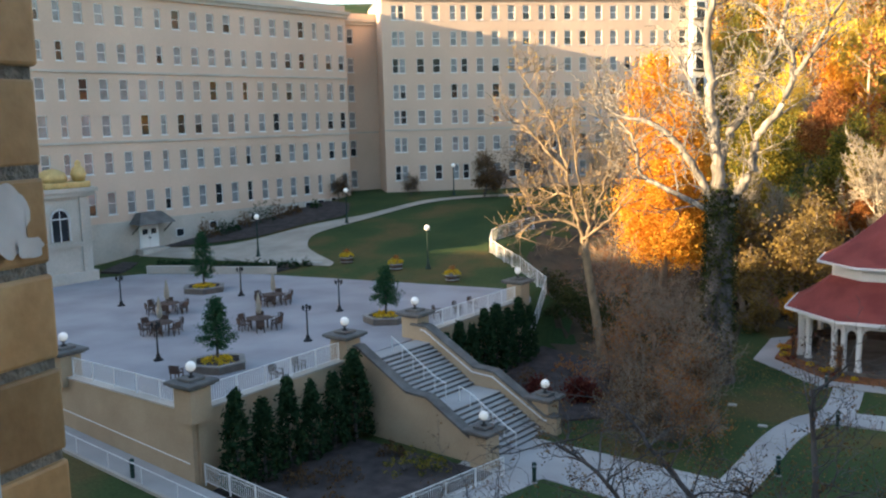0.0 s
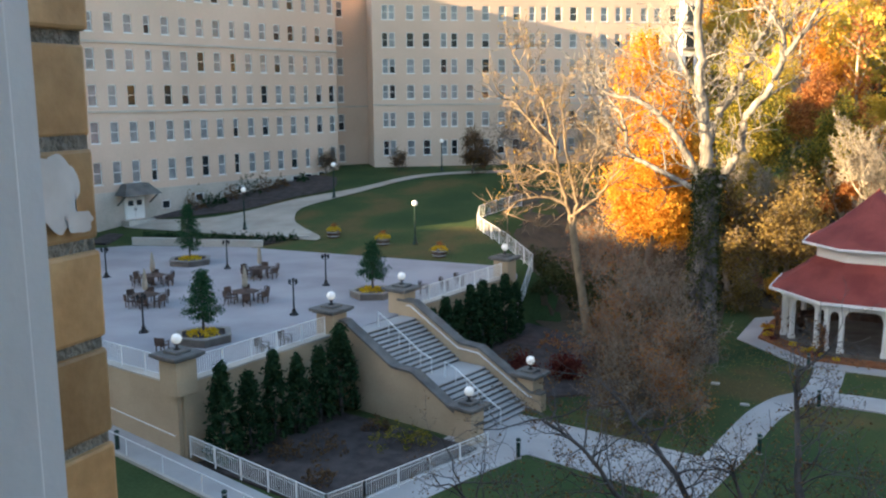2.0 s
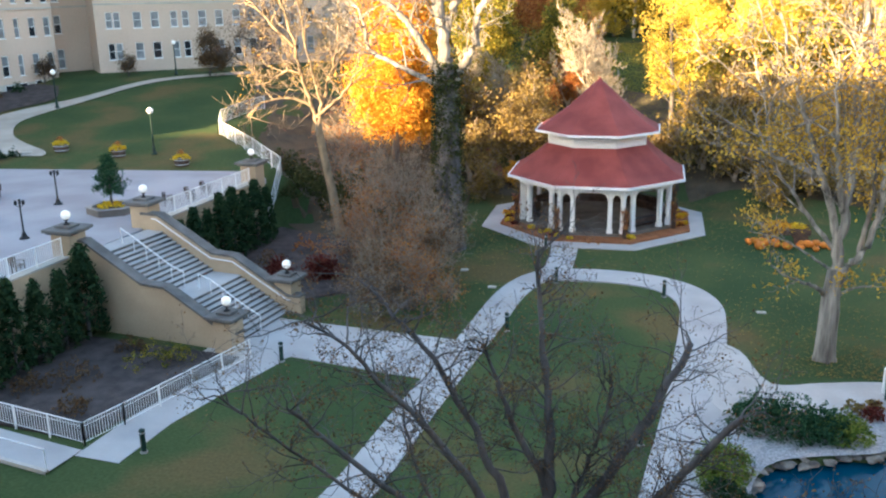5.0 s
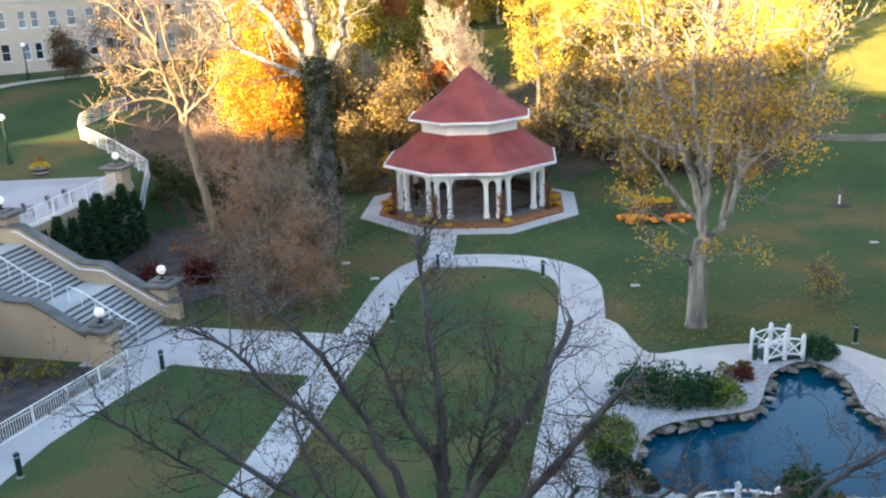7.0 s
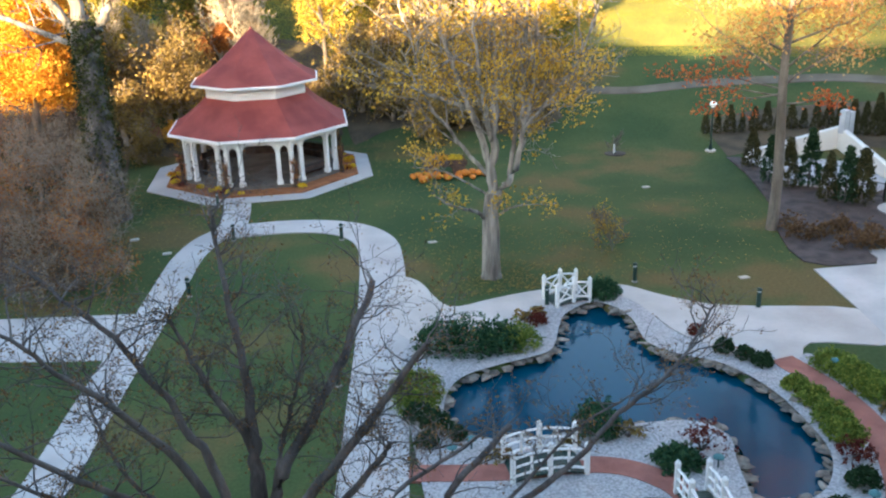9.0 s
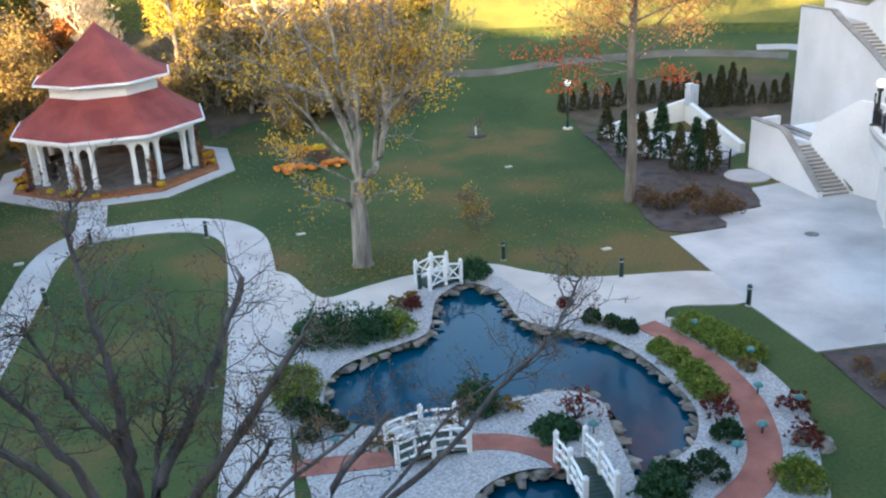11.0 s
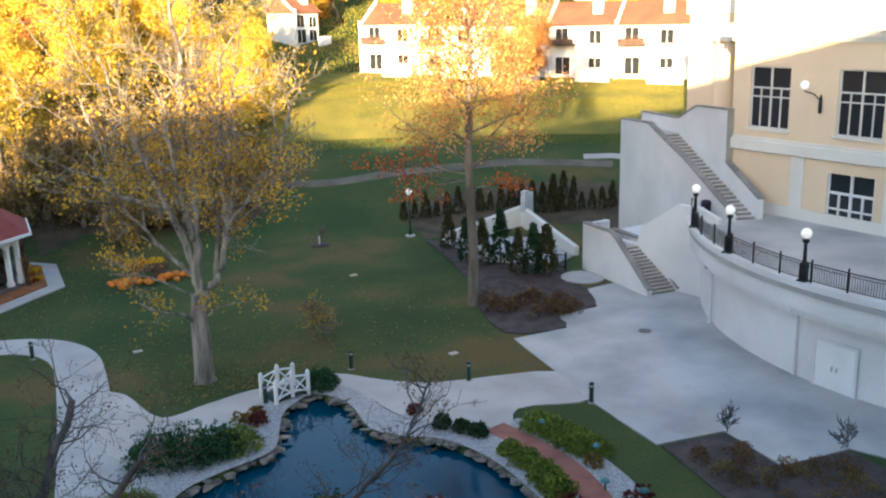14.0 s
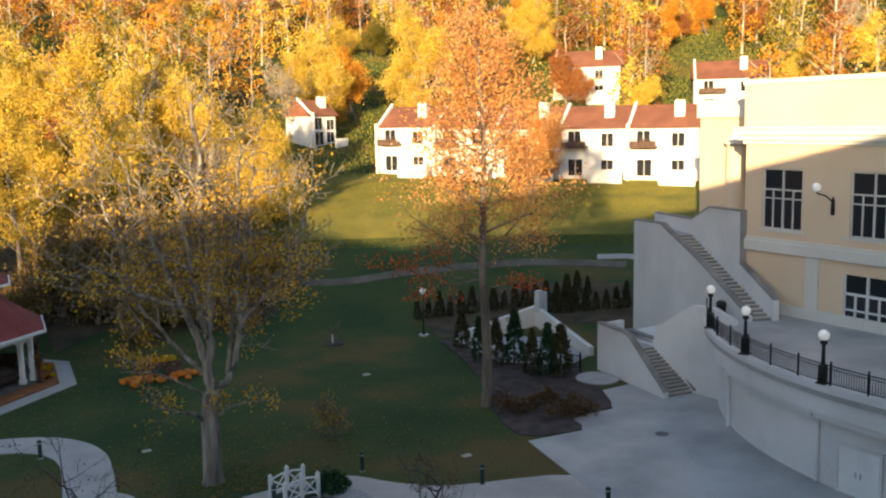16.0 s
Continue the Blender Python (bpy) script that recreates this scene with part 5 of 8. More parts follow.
pond("water_pond", [p + (p - Vector((13, 29, 0))).normalized() * 0.4 for p in POND_LINE], "dark blue pond water reflecting the sky")
pond("water_small", [p + (p - Vector((11, 20.5, 0))).normalized() * 0.3 for p in POND2_LINE], "dark blue water of a small pool")


def boulder_mesh(seed):
    rng = random.Random(seed)
    bm = B()
    bmesh.ops.create_icosphere(bm, subdivisions=2, radius=0.5)
    for v in bm.verts:
        k = 1 + 0.6 * noise.noise(v.co * 2.6 + Vector((seed * 3.1, 0, 0)))
        v.co = Vector((v.co.x * k * 1.25, v.co.y * k, v.co.z * k * 0.6))
    me = bpy.data.meshes.new("boulder")
    bm.to_mesh(me)
    bm.free()
    me.materials.append(M_ROCK)
    return me


BOULDERS = [boulder_mesh(i) for i in range(6)]


def rim(name, line, label, seed, step=0.3):
    th = thing(name, Matrix.Translation(line[0]), label, "rock edging")
    rng = random.Random(seed)
    n = len(line)
    acc = 0.0
    for i in range(n):
        a, b = line[i], line[(i + 1) % n]
        d = (b - a).length
        t = acc
        while t < d:
            p = a.lerp(b, t / d) - line[0]
            for k in range(rng.choice((1, 1, 2))):
                ob = part_me("boulder", rng.choice(BOULDERS), None, th)
                s = rng.uniform(0.3, 0.58)
                ob.matrix_basis = pose(p.x + rng.uniform(-0.25, 0.25), p.y + rng.uniform(-0.25, 0.25), -0.08 + rng.uniform(-0.1, 0.08), 0, 0, rng.uniform(0, 360)) @ Matrix.Diagonal((s * rng.uniform(0.7, 1.5), s * rng.uniform(0.6, 1.1), s * rng.uniform(0.28, 0.6), 1))
            t += step
        acc = t - d


rim("pond_edging", POND_LINE, "rough tan boulders edging the pond", 4)
rim("pool_edging", POND2_LINE, "rough tan boulders edging the small pool", 9)
GRAVEL = smooth_line([(4.9, 25.0), (6.0, 34.5), (7.2, 37.0), (9.4, 37.4), (11.6, 36.9), (13.4, 38.6), (16.2, 39.6), (18.4, 38.4), (18.8, 34.0), (20.4, 31.2), (22.2, 30.2), (23.2, 30.4), (23.5, 27.4), (23.7, 25.5), (22.8, 21.9), (20.6, 18.8), (18.8, 16.8), (14, 15.6), (8, 16.4), (4.6, 20)], 4, True)
bm = B()
ring_o = [bm.verts.new((p.x, p.y, 0.06)) for p in GRAVEL]
edges = [bm.edges.new((ring_o[i], ring_o[(i + 1) % len(ring_o)])) for i in range(len(ring_o))]
for ln in (POND_LINE, POND2_LINE):
    rr = [bm.verts.new((p.x, p.y, 0.06)) for p in ln]
    edges += [bm.edges.new((rr[i], rr[(i + 1) % len(rr)])) for i in range(len(rr))]
bmesh.ops.triangle_fill(bm, use_beauty=True, use_dissolve=False, edges=edges)
bmesh.ops.recalc_face_normals(bm, faces=bm.faces)
for f in bm.faces:
    if f.normal.z < 0:
        f.normal_flip()
tagged(part("gravel", bm, M_GRAVEL, None), "white crushed stone round the pond", "gravel bed", kind="structure")
BRICK_LINE = smooth_line([(21.7, 30.4), (22.0, 27.7), (21.9, 25.6), (21.35, 23.4), (20.5, 21.7), (19.5, 20.25), (18.4, 19.3), (17.2, 18.7), (14.5, 17.6)])
tagged(part("path_brick", ribbon(B(), BRICK_LINE, 1.15, 0.0, lift=0.085), M_BRICKPATH, None), "red brick garden path round the pond", "path", kind="structure")
tagged(part("path_brick_south", ribbon(B(), smooth_line([(4.7, 26.6), (8.0, 25.7), (10.5, 25.4), (12.0, 24.75), (13.0, 23.5), (13.2, 22.5)]), 1.0, 0.0, lift=0.085), M_BRICKPATH, None), "red brick garden path between two bridges", "path", kind="structure")


def foot_bridge(name, x, y, yaw, length, width, rise, style, label):
    """A small arched white garden bridge with two railings."""
    th = thing(name, pose(x, y, 0.05, 0, 0, yaw), label, "bridge", "white garden bridges")
    arc = lambda u: rise * (1 - (2 * u / length) ** 2)
    n = 14
    for i in range(n):
        u0, u1 = -length / 2 + length * i / n, -length / 2 + length * (i + 1) / n
        bm = B()
        vs = [bm.verts.new((u, yy, arc(u) + dz)) for u in (u0 + 0.01, u1 - 0.01) for yy in (-width / 2, width / 2) for dz in (0.0, 0.06)]
        for q in ((0, 1, 3, 2), (4, 6, 7, 5), (0, 4, 5, 1), (2, 3, 7, 6), (1, 5, 7, 3), (0, 2, 6, 4)):
            bm.faces.new([vs[k] for k in q])
        bmesh.ops.recalc_face_normals(bm, faces=bm.faces)
        part("plank", bm, M_GREENIRON, th)
    for s in (-1, 1):
        yy = s * width / 2
        us = [-length / 2, 0, length / 2]
        for u in us:
            p = part("post", box(B(), u - 0.08, u + 0.08, yy - 0.08, yy + 0.08, arc(u) - 0.1, arc(u) + 1.12, bevel=0.01), M_WHITE, th)
            part("post_cap", lathe(B(), [(0.11, arc(u) + 1.12), (0.11, arc(u) + 1.18), (0.02, arc(u) + 1.3)], 8, Matrix.Translation((u, yy, 0))), M_WHITE, p)
        for h in ((0.2, 0.95) if style == "x" else (0.25, 0.6, 0.95)):
            pts = [(u, yy, arc(u) + h) for u in np.linspace(-length / 2, length / 2, 9)]
            part("rail", tube(B(), pts, 0.055, 4), M_WHITE, th)
        if style == "x":
            for u0, u1 in ((-length / 2, 0), (0, length / 2)):
                part("brace", tube(B(), [(u0 + 0.08, yy, arc(u0) + 0.22), (u1 - 0.08, yy, arc(u1) + 0.93)], 0.045, 4), M_WHITE, th)
                part("brace", tube(B(), [(u0 + 0.08, yy, arc(u0) + 0.93), (u1 - 0.08, yy, arc(u1) + 0.22)], 0.045, 4), M_WHITE, th)
        else:
            for u in np.linspace(-length / 2, length / 2, 5)[1::2]:
                part("upright", box(B(), u - 0.04, u + 0.04, yy - 0.04, yy + 0.04, arc(u) + 0.1, arc(u) + 1.0), M_WHITE, th)
    return th


foot_bridge("foot_bridge", 15.45, 39.3, 10, 1.85, 1.3, 0.18, "x", "small white arched bridge with crossed railings")
foot_bridge("foot_bridge", 9.3, 25.6, -4, 2.6, 1.4, 0.2, "h", "small white arched bridge with three-bar railings")
foot_bridge("foot_bridge", 13.2, 21.5, 80, 2.7, 1.05, 0.2, "h", "small white arched bridge at the pool")


# ---- trees ----
class Tree:
    """Grows a tapered trunk with limbs and twigs; keeps the twig ends for leaves."""

    def __init__(self, seed):
        self.rng = random.Random(seed)
        self.v, self.f, self.ends = [], [], []
        self.least = 0.012

    def tube(self, pts, radii, n):
        base = len(self.v)
        for i, p in enumerate(pts):
            d = pts[min(i + 1, len(pts) - 1)] - pts[max(i - 1, 0)]
            d = d.normalized() if d.length > 1e-6 else Vector((0, 0, 1))
            a = d.cross(Vector((0, 0, 1)) if abs(d.z) < 0.9 else Vector((1, 0, 0))).normalized()
            b = d.cross(a)
            for k in range(n):
                w = 2 * math.pi * k / n
                self.v.append(p + radii[i] * (a * math.cos(w) + b * math.sin(w)))
        for i in range(len(pts) - 1):
            for k in range(n):
                o = base + i * n
                self.f.append((o + k, o + n + k, o + n + (k + 1) % n, o + (k + 1) % n))

    def branch(self, p, d, length, r, level, levels, kids, wander=0.18, lift=0.06, spread=0.75, shrink=0.62, tip=0.35, first=0.35):
        rng = self.rng
        n = 5 if level < levels else 3
        pts, radii = [p.copy()], [max(r, self.least)]
        d = d.normalized()
        for i in range(n):
            d = (d + Vector((rng.gauss(0, wander), rng.gauss(0, wander), rng.gauss(0, wander) + lift))).normalized()
            p = p + d * (length / n)
            pts.append(p.copy())
            radii.append(max(r * (1 - (1 - tip) * (i + 1) / n), self.least))
        self.tube(pts, radii, 8 if level == 0 else (6 if level == 1 else (4 if level == 2 else 3)))
        if level >= levels:
            self.ends.append((pts[-1], d))
            self.ends.append((pts[-2], d))
            return
        k = kids[min(level, len(kids) - 1)]
        for j in range(k):
            u = first + (1 - first) * (j + rng.random() * 0.8) / k
            i = min(int(u * n), n - 1)
            q = pts[i].lerp(pts[i + 1], u * n - i)
            axis_d = (pts[i + 1] - pts[i]).normalized()
            side = axis_d.orthogonal().normalized()
            side.rotate(Matrix.Rotation(j * 2.4 + rng.uniform(-0.5, 0.5), 3, axis_d))
            nd = (axis_d * (1 - spread * 0.6) + side * spread).normalized()
            rr = radii[i] * rng.uniform(0.42, 0.6)
            self.branch(q, nd, length * shrink * rng.uniform(0.7, 1.15) * (1.15 - 0.5 * u), rr, level + 1, levels, kids, wander, lift, spread, shrink, tip, 0.25)
        self.branch(pts[-1], d, length * shrink * 0.9, radii[-1], level + 1, levels, kids, wander, lift, spread, shrink, tip, 0.25)

    def wood(self, name="trunk"):
        me = bpy.data.meshes.new(name)
        me.from_pydata([tuple(v) for v in self.v], [], self.f)
        me.polygons.foreach_set("use_smooth", [True] * len(self.f))
        return me


def leaf_mesh(name, spots, per, size, spread, rng, flat=0.0, aspect=0.6):
    """Small pointed leaves scattered round spots, as one mesh of loose diamonds."""
    n = len(spots) * per
    if n == 0:
        n = 1
        spots = [Vector((0, 0, 0))]
    g = np.random.default_rng(rng.randrange(1 << 30))
    c = np.repeat(np.array([tuple(s) for s in spots]), max(per, 1), axis=0)[:n]
    c = c + g.normal(0, spread, (n, 3)) * np.array((1, 1, 0.8))
    a = g.normal(0, 1, (n, 3))
    a[:, 2] *= 1 - flat
    a /= np.linalg.norm(a, axis=1)[:, None] + 1e-9
    b = np.cross(a, g.normal(0, 1, (n, 3)))
    b /= np.linalg.norm(b, axis=1)[:, None] + 1e-9
    s = size * g.uniform(0.6, 1.3, (n, 1))
    v = np.stack([c - a * s, c + b * s * aspect, c + a * s, c - b * s * aspect], axis=1).reshape(-1, 3)
    me = bpy.data.meshes.new(name)
    me.vertices.add(4 * n)
    me.vertices.foreach_set("co", v.ravel())
    me.loops.add(4 * n)
    me.loops.foreach_set("vertex_index", np.arange(4 * n))
    me.polygons.add(n)
    me.polygons.foreach_set("loop_start", np.arange(0, 4 * n, 4))
    me.polygons.foreach_set("loop_total", np.full(n, 4))
    me.update(calc_edges=True)
    return me


def tree(m, label, seed, length, r, levels, kids, bark, leaves=None, per=0, size=0.12, fluff=0.4, keep=1.0, name="tree", lean=(0, 0, 1), group="", least=0.014, **kw):
    t = Tree(seed)
    t.least = least
    t.branch(Vector((0, 0, -0.3)), Vector(lean), length, r, 0, levels, kids, **kw)
    th = thing(name, m, label, "tree", group)
    if not leaves:
        full_v, full_f = t.v, t.f
        t.v, t.f = full_v[:48], full_f[:40]
        part_me("trunk", t.wood(), bark, th)
        t.v, t.f = full_v[48:], [tuple(k - 48 for k in q) for q in full_f[40:]]
        part_me("bare_crown", t.wood("bare_crown"), bark, th)
        return th
    part_me("trunk", t.wood(), bark, th)
    if leaves and per:
        spots = [e[0] for e in t.ends if t.rng.random() < keep]
        part_me("crown", leaf_mesh("crown", spots, per, size, fluff, t.rng), leaves, th)
    return th


def at(x, y, rz=0, s=1.0, dz=0.0):
    return pose(x, y, ground_z(x, y) + dz, 0, 0, rz) @ Matrix.Diagonal((s, s, s, 1))


def limb(t, pts, r0, r1, step=2, start=0.2, reach=(1.6, 3.6), twig=0.07, kids=(5, 5, 4), wobble=0.06):
    """A long limb through points, tapering from r0 to r1, with branchlets along it."""
    pts = smooth_line(pts, 5)
    fine = [p + Vector((t.rng.gauss(0, wobble), t.rng.gauss(0, wobble), 0)) if 0 < i < len(pts) - 1 else p for i, p in enumerate(pts)]
    n = len(fine)
    t.tube(fine, [r0 + (r1 - r0) * k / (n - 1) for k in range(n)], 8)
    for k in range(max(1, int(n * start)), n, step):
        d = (fine[min(k + 1, n - 1)] - fine[k - 1]).normalized()
        side = Vector((t.rng.gauss(0, 1), t.rng.gauss(0, 1), t.rng.uniform(-0.2, 0.7))).normalized()
        t.branch(fine[k], d * 0.7 + side, t.rng.uniform(*reach), twig, 2, 4, kids, wander=0.2, lift=0.05, spread=0.75, shrink=0.6)


# the great sycamore with ivy on its trunk
SYC = (-8.6, 62.0)
def great_sycamore():
    th = thing("sycamore", at(*SYC), "huge bare sycamore with pale limbs and an ivy-clad trunk", "tree")
    t = Tree(10)
    t.tube([Vector(p) for p in ((0.4, 0, -0.3), (0.4, 0, 1.5), (0.42, 0, 5), (0.45, 0.1, 8.5), (0.4, 0.1, 11), (0.4, 0.1, 13.4))], [1.35, 1.05, 0.94, 0.84, 0.76, 0.46], 12)
    part_me("trunk", t.wood(), M_DARKBARK, th)
    t = Tree(11)
    t.least = 0.022
    for pts, r0, r1 in (
            ([(0.36, 0, 11.4), (0.25, 0, 13.2), (0.13, 0, 15.4), (-0.2, 0, 18), (-0.43, 0, 20.6), (-0.66, 0, 23.5), (-0.27, 0, 25.2), (0, 0, 27.3)], 0.5, 0.14),
            ([(0.15, 0, 14.2), (0.86, 0.3, 16.5), (1.84, 0.6, 18.3), (2.81, 0.9, 20.5), (3.61, 1, 22.2), (4.05, 1.2, 24.3), (4.3, 1.4, 26.8)], 0.34, 0.09),
            ([(0.6, 0, 10.4), (1.38, -0.3, 12.5), (2.43, -0.7, 14.3), (2.74, -1, 16.5), (4.06, -1.2, 18.1), (4.84, -1.4, 20), (5.92, -1.5, 21.6), (7.1, -1.6, 23.8), (7.96, -1.8, 25.7)], 0.36, 0.07)):
        limb(t, pts, r0, r1)
    for pts, r0, r1 in (
            ([(0.1, 0, 11.6), (-0.14, -0.2, 12.4), (-1.32, -0.6, 14.7), (-2.41, -0.8, 16.2), (-4.05, -1, 17.5), (-5.52, -1.2, 17.8), (-6.81, -1.4, 18.3)], 0.34, 0.07),
            ([(0.1, 0, 11.2), (-0.45, 0, 11.7), (-2.01, 0.4, 12.4), (-4.38, 0.8, 13.5), (-5.21, 1, 14.2), (-5.3, 1, 15.4), (-6.07, 1.2, 17), (-7.32, 1.4, 18.2)], 0.24, 0.05),
            ([(-0.1, 0.1, 15.8), (-0.4, 0.4, 17.0), (-0.84, 0.6, 18.4), (-1.63, 0.8, 19.9), (-2.43, 1, 21.4)], 0.26, 0.06),
            ([(4.84, -1.4, 19.9), (4.69, -1.2, 21.3), (3.91, -1, 22.8), (2.52, -0.8, 24.6)], 0.16, 0.05)):
        limb(t, pts, r0, r1)
    part_me("upper_limb", t.wood("upper_limb"), M_GREYBARK, th, "pale mottled upper limbs")
    rng = random.Random(2)
    spots = [Vector((0.42 + 0.8 * math.cos(a), 0.8 * math.sin(a), z)) for a, z in ((rng.uniform(0, 6.3), 13.2 * rng.random() ** 1.2) for _ in range(950))]
    part_me("ivy", leaf_mesh("ivy", spots, 11, 0.12, 0.2, rng), L_IVY, th, "dark ivy climbing the trunk")


great_sycamore()
def spreading_tree():
    t = Tree(21)
    t.least = 0.02
    th = thing("tree", at(-16.9, 64.5), "bare spreading tree with tan sunlit branches", "tree")
    t.tube([Vector(p) for p in ((0.2, 0, -0.3), (0.1, 0, 0.6), (-0.3, 0, 3.2), (-0.95, 0.1, 6.6), (-1.16, 0.1, 8.4))], [0.5, 0.36, 0.32, 0.29, 0.25], 10)
    for pts, r0, r1 in (
            ([(-1.16, 0, 8.2), (-1.59, 0, 10), (-2.23, 0, 12), (-2.65, 0.1, 14.1), (-3.29, 0.2, 16.6), (-4.36, 0.2, 18.7), (-5.66, 0.3, 20.4), (-5.9, 0.3, 21.2)], 0.17, 0.035),
            ([(-1.16, 0, 8.2), (-0.73, 0, 10), (-0.1, 0.2, 12.1), (0.51, 0.3, 14.1), (0.75, 0.4, 17.4), (-0.1, 0.5, 19.8)], 0.16, 0.035),
            ([(-1.6, 0, 9.8), (-3.1, -0.4, 10.4), (-4.86, -0.8, 10.1), (-6.22, -1, 9)], 0.13, 0.04),
            ([(-2.2, 0, 12), (-3.31, 0.4, 12.3), (-5.08, 0.8, 11.4), (-6.4, 1.0, 11.2)], 0.11, 0.035),
            ([(-0.75, 0, 9.9), (-1.37, -0.6, 12.9), (-1.58, -0.9, 15.4), (-1.9, -1.1, 18.2)], 0.13, 0.03)):
        limb(t, pts, r0, r1, 2, 0.15, (1.6, 3.2), 0.06, (6, 5, 4))
    for pts, r0, r1 in (
            ([(-2.65, 0.1, 14), (-4.38, -0.4, 16), (-5.25, -0.7, 17.1), (-6.6, -0.8, 18)], 0.12, 0.035),
            ([(-0.1, 0.2, 12), (0.9, 1.0, 13.6), (1.9, 1.6, 15.4), (2.2, 1.8, 17.6)], 0.12, 0.035),
            ([(-1.2, 0, 9), (0.4, -0.5, 10.2), (1.8, -0.8, 11.8), (2.4, -1, 13.6)], 0.12, 0.035)):
        limb(t, pts, r0, r1, 2, 0.15, (1.6, 3.0), 0.06, (6, 5, 4))
    part_me("trunk", t.wood(), M_GOLDBARK, th)
    part_me("crown", leaf_mesh("crown", [e[0] for e in t.ends if t.rng.random() < 0.2], 2, 0.075, 0.3, t.rng), L_AMBER, th, "a few amber leaves left")


spreading_tree()
tree(at(-15.8, 82.5), "tall orange maple in full autumn leaf", 22, 16.0, 0.4, 3, (26, 6, 5), M_BARK, L_ORANGE, 40, 0.12, 0.8, wander=0.06, spread=0.85, shrink=0.27, first=0.12, lift=0.1)
tree(at(-14.2, 85.5), "orange maple in autumn leaf beside another", 23, 8.0, 0.3, 3, (18, 6, 5), M_BARK, L_ORANGE, 32, 0.115, 0.75, wander=0.06, spread=0.85, shrink=0.34, first=0.1, lift=0.1)
tree(at(-4.0, 84), "brown half-bare tree behind the sycamore", 24, 6.0, 0.25, 3, (14, 6, 5), M_TWIG, [L_TAN], 3, 0.13, 0.8, wander=0.06, spread=0.85, shrink=0.42, first=0.1, lift=0.1)
tree(at(-33.0, 95.5), "dark leafless tree with a last yellow clump", 25, 7.6, 0.26, 4, (7, 6, 5, 3), M_DARKBARK, L_BROWN, 2, 0.1, 0.4, 0.5, spread=0.8, first=0.2)
tree(at(-41.5, 103.2), "small dark bushy tree near the wing", 26, 3.2, 0.16, 4, (7, 6, 5, 3), M_DARKBARK, L_BROWN, 3, 0.1, 0.35, 0.8, spread=0.85, first=0.2)
tree(at(-51.5, 103.2), "small bare ornamental tree by the wing", 27, 1.8, 0.08, 4, (6, 5, 4, 3), M_DARKBARK, L_BROWN, 2, 0.07, 0.25, 0.6, spread=0.8, first=0.25)
tree(at(-60.2, 99.5), "small bare ornamental tree by the wing", 28, 2.0, 0.09, 4, (6, 5, 4, 3), M_DARKBARK, L_BROWN, 2, 0.07, 0.25, 0.6, spread=0.7, first=0.25)
